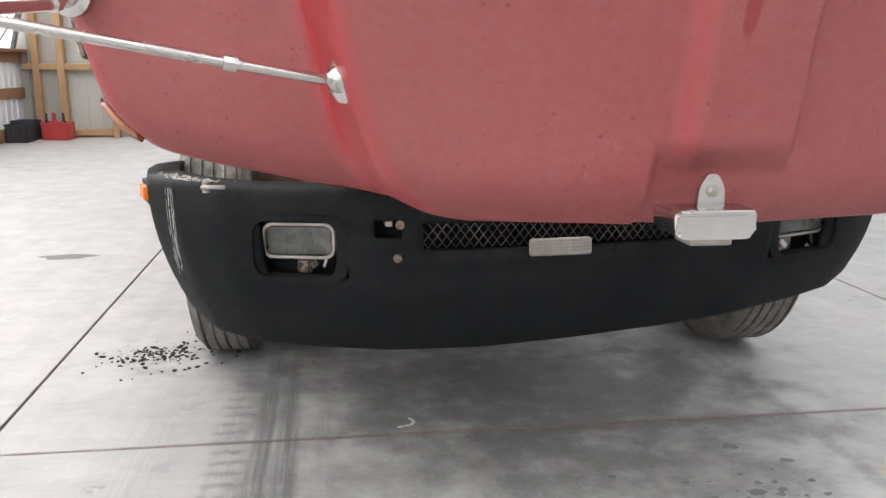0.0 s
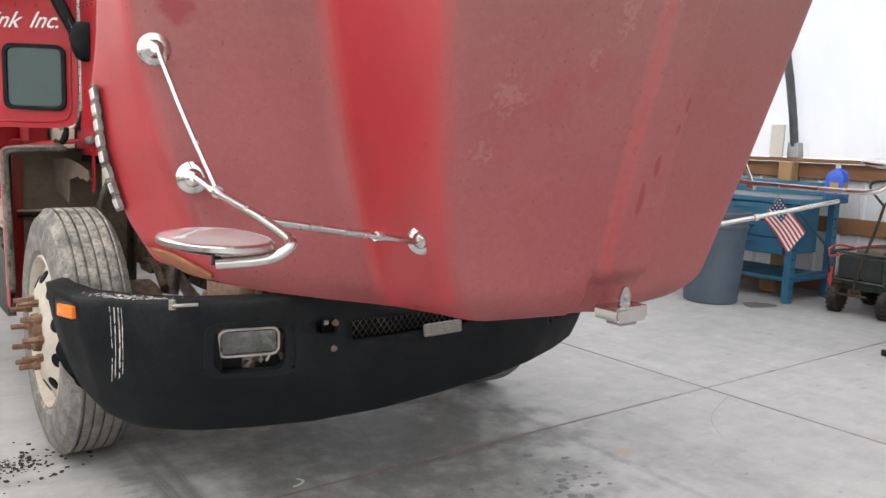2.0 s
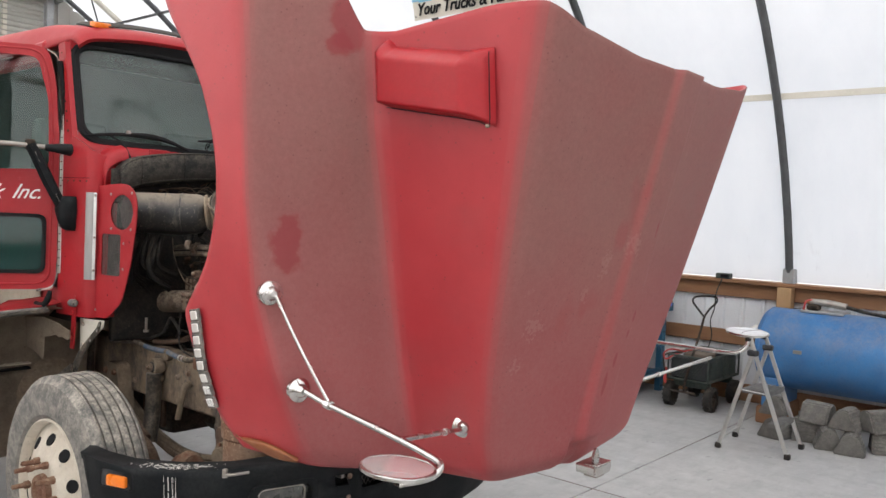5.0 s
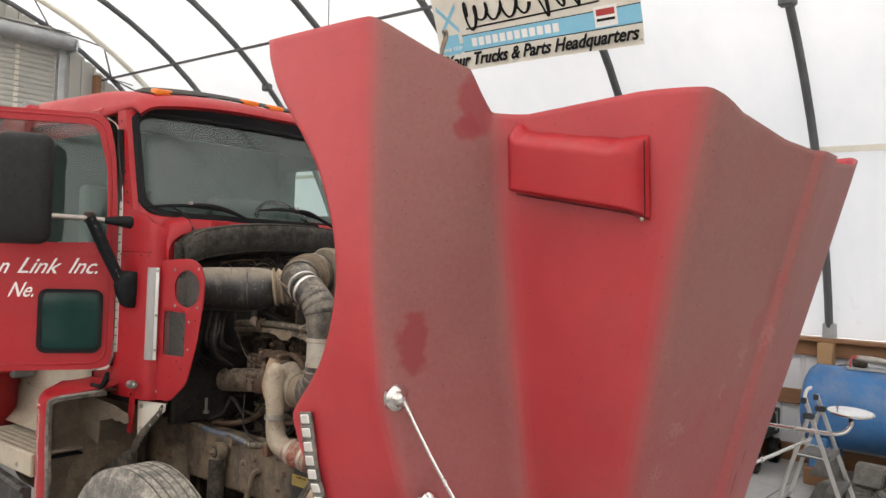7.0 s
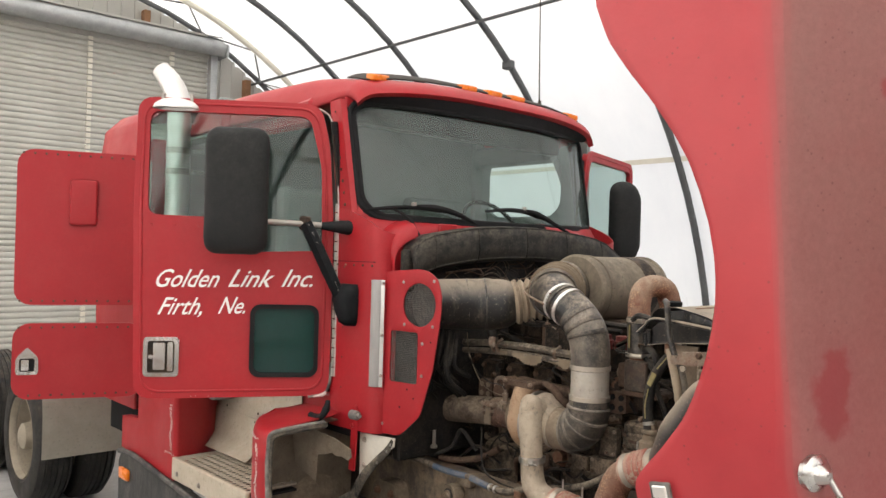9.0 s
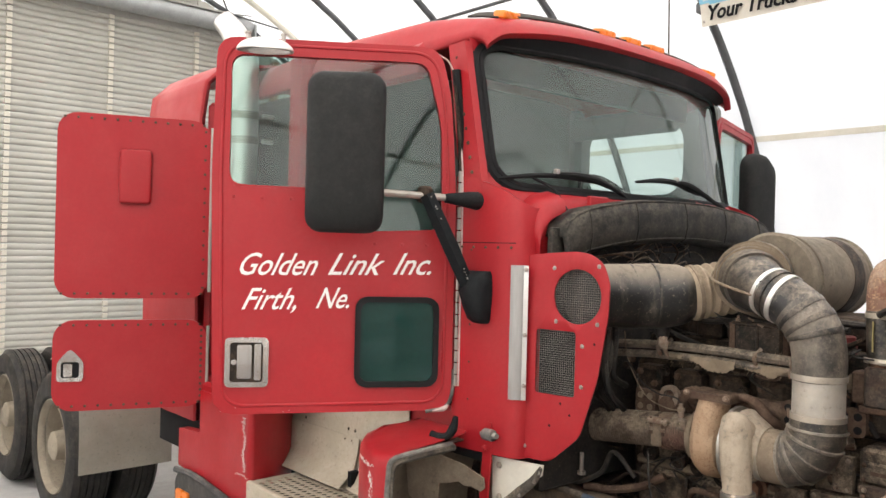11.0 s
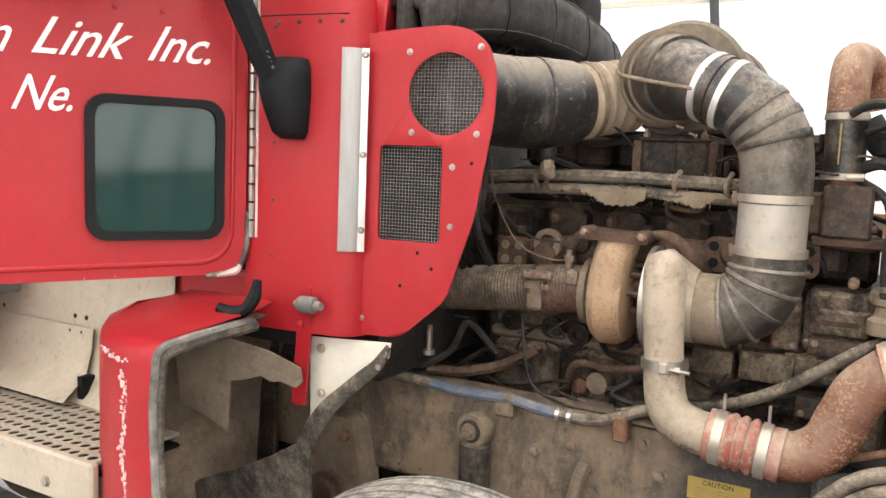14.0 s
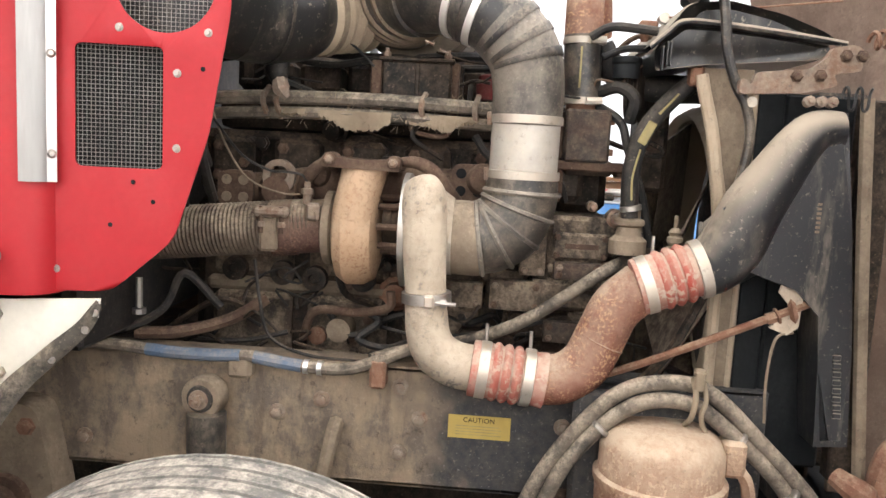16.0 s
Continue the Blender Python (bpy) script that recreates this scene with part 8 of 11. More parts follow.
# front gear housing, brackets and boxes
for lo, hi, mt in (((-0.34, 2.70, 1.28), (-0.20, 2.86, 1.44), BLOCK_DUST), ((-0.36, 2.72, 1.22), (-0.24, 2.90, 1.29), BLOCK_DUST), ((-0.33, 2.68, 1.03), (-0.22, 2.80, 1.22), BLOCK_DUST),
                   ((-0.30, 2.90, 1.20), (-0.22, 3.0, 1.36), BLOCK_DUST), ((-0.33, 2.72, 1.535), (-0.20, 2.84, 1.57), STAINED_IRON),
                   ((-0.32, 3.12, 1.63), (-0.24, 3.26, 1.72), BLACK_STEEL), ((-0.31, 3.10, 1.72), (-0.22, 3.28, 1.735), BLACK_STEEL), ((-0.30, 2.84, 1.0), (-0.24, 3.1, 1.06), BLACK_STEEL),
                   ((-0.30, 3.3, 1.0), (-0.24, 3.42, 1.07), DUSTY), ((-0.33, 2.90, 1.08), (-0.24, 3.06, 1.15), BLACK_STEEL), ((-0.26, 3.1, 1.20), (-0.22, 3.7, 1.235), DUSTY), ((-0.33, 2.88, 1.24), (-0.28, 3.00, 1.28), STAINED_IRON)):
    part("bracket", slab(lo, hi, 0.010), mt, engine)
for k in range(46):
    y, z = random.uniform(2.70, 3.72), random.choice((random.uniform(0.9, 1.3), random.uniform(1.3, 1.68)))
    bm = bmesh.new()
    bolt(bm, (-0.272 if z < 1.44 else -0.30, y, z), (-1, 0, 0), random.uniform(0.009, 0.015), random.uniform(0.01, 0.03))
    part("engine_bolt", bm, random.choice((BROWN_CAST, BLACK_STEEL, BROWN_CAST, BLACK_STEEL)), engine)
for k in range(16):
    y, z = random.uniform(2.75, 3.66), random.uniform(0.92, 1.66)
    s = random.uniform(0.02, 0.05)
    part("fitting", turned((-0.23, y, z), (-1, random.uniform(-0.3, 0.3), random.uniform(-0.3, 0.3)), [(0, s), (0.03, s), (0.031, s * 0.7), (0.06, s * 0.65), (0.064, s * 0.4)], 12), random.choice((BLACK_STEEL, DUSTY, RUST)), engine)
# bolted covers, ribs and plugs on the block under the intake elbow
for y0, y1, z0, z1 in ((2.735, 2.845, 1.295, 1.335), (2.865, 2.925, 1.30, 1.41), (2.87, 2.99, 1.215, 1.285), (2.73, 2.86, 1.145, 1.195), (3.005, 3.10, 1.215, 1.275)):
    pad = part("cover_plate", slab((-0.372, y0, z0), (-0.34, y1, z1), 0.006, seg=2), random.choice((BLOCK_DUST, STAINED_IRON)), engine)
    for y in (y0 + 0.013, y1 - 0.013):
        for z in (z0 + 0.012, z1 - 0.012):
            bm = bmesh.new()
            bolt(bm, (-0.371, y, z), (-1, 0, 0), 0.0065, 0.007)
            part("cover_bolt", bm, random.choice((HINGE_IRON, BROWN_CAST)), pad)
for y, z, r in ((2.71, 1.44, 0.022), (2.90, 1.445, 0.016), (3.03, 1.31, 0.014), (2.765, 1.465, 0.012)):
    part("plug", turned((-0.34, y, z), (-1, 0, 0), [(-0.03, r), (0.012, r), (0.014, r * 0.7), (0.03, r * 0.65), (0.032, r * 0.4)], 14), HINGE_IRON, engine)
part("cast_rib", pipe([(-0.345, 2.87, 1.44), (-0.35, 2.93, 1.425), (-0.35, 3.02, 1.40)], 0.010, 8), BROWN_CAST, engine)
# small hoses and lines over the block
for k in range(18):
    y0 = random.uniform(2.75, 3.6)
    z0 = random.uniform(0.95, 1.25)
    dy = random.uniform(0.15, 0.45)
    x = random.uniform(-0.34, -0.26)
    pts = [(x, y0, z0), (x - random.uniform(0, 0.05), y0 + dy * 0.3, z0 + random.uniform(-0.05, 0.05)), (x - random.uniform(0, 0.04), y0 + dy * 0.7, z0 + random.uniform(-0.06, 0.04)), (x, y0 + dy, z0 + random.uniform(-0.12, 0.06))]
    part("fuel_line", pipe(pts, random.uniform(0.004, 0.009), 6, 5), random.choice((BLACK_RUBBER, BLACK_RUBBER, BLACK_STEEL)), engine)
# insulated twin lines with frayed wrap
for dz, r in ((0.0, 0.016), (-0.035, 0.014)):
    part("wrapped_line", pipe([(-0.36, 3.74, 1.66 + dz), (-0.37, 3.55, 1.675 + dz), (-0.375, 3.3, 1.68 + dz), (-0.38, 3.1, 1.675 + dz), (-0.36, 2.98, 1.67 + dz)], r, 8), HOSE_DUST, engine, "dusty wrapped pipe")
bm = bmesh.new()
prev = None
for k in range(150):
    y = 3.04 + 0.44 * k / 149
    d = 0.010 + 0.026 * math.exp(-((y - 3.30) / 0.07) ** 2) + 0.016 * math.exp(-((y - 3.12) / 0.05) ** 2) + 0.006 * math.sin(57 * y) * math.sin(23 * y) + random.uniform(-0.004, 0.004)
    x = -0.392 + 0.006 * math.sin(40 * y)
    cur = [bm.verts.new((x, y, 1.652)), bm.verts.new((x - 0.004, y + 0.002, 1.645 - d * 0.6)), bm.verts.new((x - 0.001, y + random.uniform(-0.002, 0.002), 1.645 - d))]
    if prev and (k // 11) % 6 != 5:
        for i in range(2):
            bm.faces.new((prev[i], cur[i], cur[i + 1], prev[i + 1]))
    prev = cur
for k in range(90):
    y, z = random.uniform(3.02, 3.50), random.uniform(1.62, 1.70)
    q = V((-0.394, y, z))
    tube(bm, [q, q + V((-0.006, random.uniform(-0.012, 0.012), random.uniform(-0.018, 0.006)))], 0.0007, 3)
tagged(part("frayed_wrap", bm, CLOTH, engine, "frayed beige insulation"), kind="stuff")
for y in (3.52, 3.49, 3.16, 3.04):
    part("wrap_knot", pipe([(-0.365, y, 1.70), (-0.398, y + 0.006, 1.67), (-0.37, y, 1.63)], 0.007, 6), HINGE_IRON, engine)
part("thin_wire", pipe([(-0.45, 3.63, 1.72), (-0.44, 3.62, 1.62), (-0.42, 3.56, 1.50), (-0.40, 3.48, 1.46), (-0.38, 3.42, 1.46)], 0.0025, 5), DUSTY, engine)
part("drop_wire", pipe([(-0.45, 3.52, 1.31), (-0.47, 3.50, 1.22), (-0.48, 3.47, 1.14), (-0.48, 3.38, 1.105), (-0.48, 3.25, 1.10)], 0.004, 5), BLACK_RUBBER, engine)
part("oil_return", pipe([(-0.36, 3.22, 1.24), (-0.36, 3.225, 1.20), (-0.36, 3.30, 1.185), (-0.35, 3.40, 1.18), (-0.30, 3.44, 1.10)], 0.011, 10), BROWN_CAST, engine, "rusty oil return pipe")
part("gauge_cap", turned((-0.30, 3.345, 1.13), (-1, 0.1, 0), [(-0.12, 0.028), (0.02, 0.03), (0.03, 0.03), (0.031, 0.02)], 18), DUSTY, engine)

# gear housing cover with its data plate, and hoses hanging down the firewall
cover = part("gear_cover", slab((-0.355, 2.722, 1.340), (-0.335, 2.850, 1.402), 0.006), BLOCK_DUST, engine)
part("data_plate", slab((-0.3575, 2.745, 1.366), (-0.355, 2.822, 1.378), 0.001), BROWN_CAST, cover)
for y, z in ((2.732, 1.35), (2.84, 1.35), (2.732, 1.392), (2.84, 1.392)):
    bm = bmesh.new()
    bolt(bm, (-0.355, y, z), (-1, 0, 0), 0.006, 0.006)
    part("cover_bolt", bm, BROWN_CAST, cover)
for k in range(3):
    part("housing_step", slab((-0.35, 2.70, 1.24 + 0.032 * k), (-0.30 - 0.012 * k, 2.86, 1.262 + 0.032 * k), 0.005), BLOCK_DUST, engine)
for k in range(12):
    y0, z0, x = random.uniform(3.60, 3.76), random.uniform(1.62, 1.76), random.uniform(-0.62, -0.48)
    dy = random.uniform(-0.10, 0.12)
    pts = [(x, y0, z0), (x - 0.03, y0 - 0.02, z0 - 0.08), (x - 0.02, y0 - 0.01 + dy * 0.3, z0 - 0.17), (x + 0.10, y0 + 0.02 + dy * 0.4, z0 - random.uniform(0.22, 0.30))]
    part("firewall_hose", pipe(pts, random.uniform(0.007, 0.014), 8, 6), BLACK_RUBBER, engine)

# turbocharger
turbo = tp("turbocharger", turned((-0.375, 3.352, 1.378), (0, -1, 0), [(0.0, 0.055), (0.004, 0.085), (0.012, 0.108), (0.032, 0.122), (0.070, 0.121), (0.094, 0.108), (0.102, 0.08), (0.106, 0.05)], 36), ORANGE_CAST, None, "tan cast turbocharger housing")
part("turbine_inlet", pipe([(-0.447, 3.300, 1.36), (-0.446, 3.299, 1.42), (-0.440, 3.292, 1.47), (-0.430, 3.284, 1.51), (-0.425, 3.281, 1.532)], [0.050, 0.050, 0.049, 0.051, 0.054], 20), ORANGE_CAST, turbo)
part("inlet_flange", plated(dense([(3.196, 1.524), (3.372, 1.528), (3.366, 1.552), (3.30, 1.547), (3.26, 1.547), (3.202, 1.550)], 0.010, 3), on_x(-0.482), 0.0, 0.12), BROWN_CAST, turbo)
for y, z in ((3.212, 1.543), (3.352, 1.545)):
    lug = part("flange_lug", turned((-0.476, y, z), (-1, 0, 0), [(-0.05, 0.015), (0.008, 0.015), (0.010, 0.012)], 16), BROWN_CAST, turbo)
    bm = bmesh.new()
    bolt(bm, (-0.486, y, z), (-1, 0, 0), 0.0085, 0.010)
    part("flange_bolt", bm, HINGE_IRON, lug)
part("manifold_arm", pipe([(-0.42, 3.20, 1.545), (-0.43, 3.165, 1.545), (-0.43, 3.13, 1.528), (-0.42, 3.10, 1.49), (-0.38, 3.085, 1.46)], [0.011, 0.014, 0.016, 0.017, 0.022], 12), BROWN_CAST, turbo)
part("manifold_arm", pipe([(-0.42, 3.36, 1.545), (-0.42, 3.395, 1.52), (-0.40, 3.42, 1.49), (-0.36, 3.43, 1.46)], [0.012, 0.014, 0.017, 0.022], 12), BROWN_CAST, turbo)
part("bearing_housing", turned((-0.38, 3.24, 1.40), (0, -1, 0), [(0, 0.045), (0.02, 0.05), (0.04, 0.04), (0.06, 0.05), (0.08, 0.06)], 24), BLACK_STEEL, turbo)
for a in range(8):
    t = 2 * math.pi * a / 8
    part("rib", pipe([(-0.38 + 0.062 * math.cos(t), 3.25, 1.40 + 0.062 * math.sin(t)), (-0.38 + 0.062 * math.cos(t), 3.15, 1.40 + 0.062 * math.sin(t))], 0.008, 6), BROWN_CAST, turbo)
part("compressor_housing", turned((-0.47, 3.165, 1.40), (0, -1, 0), [(0, 0.06), (0.006, 0.115), (0.012, 0.120), (0.022, 0.12), (0.045, 0.105), (0.075, 0.085), (0.09, 0.075)], 36), BEIGE_PIPE, turbo, "dusty compressor housing")
part("v_band", turned((-0.47, 3.185, 1.40), (0, -1, 0), [(0, 0.112), (0.002, 0.124), (0.014, 0.124), (0.016, 0.112)], 36), STEEL, turbo)
# flexible exhaust from the firewall to the turbine
flex = []
n = 84
for k in range(n + 1):
    flex.append((0.40 * k / n, 0.060 + (0.0026 if k % 2 else 0)))
ex = tp("flex_exhaust", turned((-0.38, 3.80, 1.345), (0, -0.985, 0.11), flex, 24), FLEX_BROWN, None, "dusty ribbed exhaust flex pipe", 20)
part("exhaust_sleeve", turned((-0.38, 3.50, 1.375), (0, -0.985, 0.11), [(0, 0.062), (0.002, 0.0655), (0.055, 0.0655), (0.057, 0.062), (0.14, 0.062)], 28), SLEEVE_RUST, ex, "rust-brown exhaust sleeve")
clampx = part("sleeve_clamp", slab((-0.462, 3.445, 1.408), (-0.430, 3.527, 1.432), 0.008), HINGE_IRON, ex)
part("clamp_strap", slab((-0.450, 3.470, 1.330), (-0.441, 3.512, 1.41), 0.006), DUSTY, clampx)
for y in (3.462, 3.508):
    part("clamp_stud", pipe([(-0.452, y, 1.432), (-0.452, y, 1.372)], 0.0055, 8), BROWN_CAST, clampx)
    part("clamp_nut", turned((-0.452, y, 1.398), (0, 0, -1), [(0, 0.010), (0.012, 0.010)], 6), HINGE_IRON, clampx)
part("pressed_ear", slab((-0.462, 3.375, 1.405), (-0.435, 3.405, 1.445), 0.006), HINGE_IRON, ex)
part("ear_bolt", turned((-0.462, 3.390, 1.425), (-1, 0, 0), [(0, 0.009), (0.008, 0.008)], 6), DUSTY, ex)
# sensor with its bent wire and an open oval flange by the manifold
part("sensor", turned((-0.42, 3.412, 1.44), (0, 0, 1), [(0, 0.010), (0.02, 0.010), (0.022, 0.014), (0.034, 0.014), (0.036, 0.008), (0.05, 0.007)], 10), HINGE_IRON, engine)
part("sensor_wire", pipe([(-0.42, 3.412, 1.488), (-0.425, 3.425, 1.505), (-0.43, 3.46, 1.51), (-0.43, 3.50, 1.512), (-0.44, 3.56, 1.545), (-0.45, 3.62, 1.62)], 0.0030, 5), BLACK_RUBBER, engine)
part("oval_flange", plated(rrect(3.455, 1.455, 3.53, 1.535, 0.036), on_x(-0.372), 0.0, 0.02, rrect(3.472, 1.485, 3.512, 1.520, 0.016)), HINGE_IRON, engine)
part("turbine_clamp", turned((-0.38, 3.375, 1.385), (0, -1, 0), [(0, 0.075), (0.004, 0.085), (0.02, 0.085), (0.024, 0.075)], 28), DUSTY, ex)

# charge pipe: down from the compressor, round to the cooler
charge = tp("charge_pipe", pipe([(-0.560, 3.137, 1.522), (-0.562, 3.136, 1.515), (-0.565, 3.135, 1.497), (-0.570, 3.132, 1.46), (-0.572, 3.13, 1.40), (-0.572, 3.122, 1.30), (-0.572, 3.112, 1.20), (-0.57, 3.09, 1.155), (-0.565, 3.05, 1.132), (-0.56, 3.00, 1.124)], [0.014, 0.030, 0.042, 0.047, 0.047, 0.043, 0.046, 0.048, 0.049, 0.049], 24, 8), BEIGE_PIPE, None, "dust-covered cast charge air pipe", 60)
part("crown_neck", pipe([(-0.47, 3.14, 1.44), (-0.53, 3.135, 1.46), (-0.565, 3.135, 1.45)], 0.044, 16), BEIGE_PIPE, charge)
part("band_clamp", turned((-0.572, 3.118, 1.262), (0, 0.05, 1), [(0, 0.048), (0.001, 0.052), (0.022, 0.052), (0.023, 0.048)], 28), STEEL, charge, "steel band clamp")
tb = part("t_bolt", pipe([(-0.618, 3.125, 1.272), (-0.612, 3.055, 1.268)], 0.0042, 8), STEEL, charge, "steel clamp bolt")
part("bolt_barrel", slab((-0.626, 3.098, 1.258), (-0.606, 3.122, 1.286), 0.005), CLAMP, tb)
part("bolt_nut", turned((-0.613, 3.086, 1.2695), (0, -1, 0), [(0, 0.009), (0.012, 0.009)], 6), STEEL, tb)
for y, z, d in ((3.020, 1.126, (0, -0.994, -0.108)), (2.690, 1.318, (0, -0.936, 0.352))):
    big = y > 2.8
    L = 0.157 if big else 0.165
    prof = [(0, 0.050), (0.001, 0.056)]
    for k in range(25):
        h = L * k / 24
        rip = 0.003 * math.sin(h / L * math.pi * 2 + 1)
        prof.append((0.002 + h, 0.0565 + rip))
    prof += [(L + 0.003, 0.05)]
    hose = tp("hump_hose", turned((-0.557, y, z), d, prof, 28), RED_HOSE, None, "faded red silicone hump hose", 60)
    for f in (0.10, 0.70) if big else (0.06, 0.74):
        o = V((-0.557, y, z)) + V(d).normalized() * (L * f)
        part("hose_clamp", turned(o, d, [(0, 0.0568), (0.001, 0.0610), (0.022, 0.0610), (0.023, 0.0568)], 28), CLAMP, hose, "dusty steel hose clamp")
    for f in (0.28, 0.42, 0.56):
        o = V((-0.557, y, z)) + V(d).normalized() * (L * f)
        part("hose_ridge", turned(o, d, [(0, 0.057), (0.004, 0.061), (0.009, 0.063), (0.014, 0.061), (0.018, 0.057)], 28), RIDGE_RED, hose, "rubbed red ridge")
    for f in (0.2, 0.8):
        o = V((-0.557, y, z)) + V(d).normalized() * (L * f)
        part("t_bolt", pipe([o + V((0.02, 0, 0.05)), o + V((0.02, 0, 0.095))], 0.004, 6), STEEL, hose)
elbow = tp("rusty_elbow", pipe([(-0.557, 2.875, 1.110), (-0.556, 2.825, 1.117), (-0.555, 2.780, 1.152), (-0.555, 2.752, 1.215), (-0.555, 2.725, 1.275), (-0.556, 2.675, 1.323)], 0.053, 24, 8), FLAKY_RUST, None, "rusty welded pipe elbow")
part("weld_seam", turned((-0.555, 2.757, 1.20), (0, -0.4, 0.9), [(0, 0.052), (0.003, 0.0545), (0.006, 0.052)], 28), FLAKY_RUST, elbow)

# intake: canister, ribbed rubber elbow, steel sleeve, lower elbow
CANISTER = worn("dusty_brown_canister", (0.115, 0.095, 0.073), (0.19, 0.158, 0.12), 0.6, 0, 6, 60, 0.7, 0.12, dust=(0.31, 0.26, 0.195), dust_amount=0.5, spec=0.25)
can = tp("air_cleaner", turned((-0.22, 3.20, 1.93), (1, 0, 0), [(-0.012, 0.10), (-0.010, 0.145), (0.0, 0.155), (0.015, 0.155), (0.02, 0.147), (0.05, 0.147), (0.052, 0.153), (0.066, 0.153), (0.07, 0.147), (0.46, 0.147), (0.465, 0.153), (0.48, 0.153), (0.50, 0.13), (0.515, 0.06)], 48), CANISTER, None, "dusty brown air cleaner canister")
part("canister_label", turned((0.10, 3.20, 1.93), (1, 0, 0), [(0, 0.1475), (0.001, 0.1485), (0.09, 0.1485), (0.091, 0.1475)], 48), BLACK_STEEL, can)
DUCT_SIDE = settled("streaked_rubber_duct", (0.010, 0.0105, 0.011), (0.31, 0.255, 0.195), 0.15, 1.05, 0.36, 0.62)
cold = tp("cold_duct", pipe([(-0.73, 3.60, 1.855), (-0.62, 3.585, 1.855), (-0.52, 3.55, 1.853), (-0.45, 3.495, 1.855), (-0.40, 3.44, 1.862), (-0.375, 3.415, 1.866)], [0.105, 0.108, 0.112, 0.114, 0.104, 0.086], 32, 8), DUCT_SIDE, None, "large black rubber air duct", 60)
for f, r in (((-0.535, 3.557, 1.853), 0.1125), ((-0.47, 3.512, 1.854), 0.1155)):
    part("duct_rib", turned(f, (0.75, -0.62, 0.05), [(0, r - 0.01), (0.002, r), (0.008, r), (0.010, r - 0.01)], 36), DUCT_RUBBER, cold)
boot = part("duct_boot", turned((-0.385, 3.425, 1.865), (0.78, -0.60, 0.17), [(0.0, 0.080)] + [(0.010 + 0.0055 * k, 0.088 + 0.008 * math.sin(k * 1.05)) for k in range(30)] + [(0.18, 0.08)], 36), CAKED_TAN, cold, "tan dusty corrugated boot")
part("boot_clamp", turned((-0.372, 3.415, 1.868), (0.78, -0.60, 0.17), [(0, 0.09), (0.001, 0.099), (0.013, 0.099), (0.014, 0.09)], 36), DUSTY, cold)
part("duct_drain", pipe([(-0.44, 3.48, 1.76), (-0.44, 3.48, 1.725), (-0.437, 3.477, 1.708)], [0.026, 0.025, 0.018], 12), BLACK_RUBBER, cold)
part("drain_tag", pipe([(-0.445, 3.475, 1.712), (-0.455, 3.468, 1.69), (-0.452, 3.455, 1.672)], [0.016, 0.020, 0.008], 7), HINGE_IRON, cold, "dusty tape wrap")
C = [(-0.27, 3.235, 1.93), (-0.34, 3.215, 1.928), (-0.41, 3.165, 1.918), (-0.455, 3.09, 1.893), (-0.468, 3.01, 1.855), (-0.468, 2.95, 1.79), (-0.463, 2.933, 1.72), (-0.46, 2.932, 1.64)]
cl = smooth_line(C, 8)
CR = [float(np.interp(k / 8, range(8), [0.125, 0.112, 0.092, 0.077, 0.076, 0.077, 0.076, 0.074])) for k in range(len(cl))]
intake = tp("intake_elbow", pipe(cl[:35], CR[:35], 32, 1, smooth=False), DUCT_RUBBER, None, "dusty black rubber intake elbow", 50)
part("elbow_foot", pipe(cl[33:], [r + 0.0006 for r in CR[33:]], 32, 1, smooth=False), DUSTY_DUCT, intake, "dust-caked lower half of the elbow", 50)
for i, mt, w in ((8, DUSTY, 0.016), (24, BAND_STEEL, 0.016), (26, DUCT_RUBBER, 0.010), (28, BAND_STEEL, 0.016), (3, DUSTY, 0.012), (6, DUSTY, 0.010), (11, DUSTY, 0.012), (15, DUCT_RUBBER, 0.018)):
    r = float(np.interp(i / 8, range(8), [0.125, 0.112, 0.092, 0.077, 0.076, 0.077, 0.076, 0.074]))
    part("band", turned(cl[i], cl[i + 1] - cl[i - 1], [(0, r - 0.004), (0.001, r + 0.004), (w, r + 0.004), (w + 0.001, r - 0.004)], 36), mt, intake)
for k, i in enumerate((35, 38.5, 42)):
    c0, c1 = cl[int(i)], cl[int(i) + 1]
    d = (cl[int(i) + 2] - cl[int(i) - 1]).normalized()
    side = V((-1, 0, 0))
    o = d.cross(side).normalized()
    o = o if o.y < 0 else -o
    c = c0.lerp(c1, i - int(i))
    strap = []
    for a in np.linspace(-1.05, 1.75, 15):
        w = 0.0055 + 0.0055 * (a + 1.05) / 2.8
        q = c + 0.0785 * (math.cos(a) * side + math.sin(a) * o)
        strap.append([q - d * w, q + d * w])
    thicken(part("elbow_strap", sheet(strap), DUCT_RUBBER, intake, "black moulded band", 60), 0.004, 0)
for y, z in ((3.150, 1.803), (3.119, 1.786)):
    part("band_screw", turned((-0.46, y, z), (0, -0.9, -0.35), [(-0.008, 0.0028), (0.008, 0.0028), (0.0085, 0.0045), (0.012, 0.0045)], 8), HINGE_IRON, intake)
part("tie_cord", pipe([(-0.33, 3.345, 1.955), (-0.44, 3.30, 1.925), (-0.50, 3.20, 1.90), (-0.53, 3.11, 1.882)], 0.005, 6), DUSTY, intake)
sleeve = tp("steel_sleeve", pipe([(-0.46, 2.932, 1.665), (-0.46, 2.933, 1.50)], 0.0735, 36), DUSTY_ALU, None, "dusty bare metal intake sleeve")
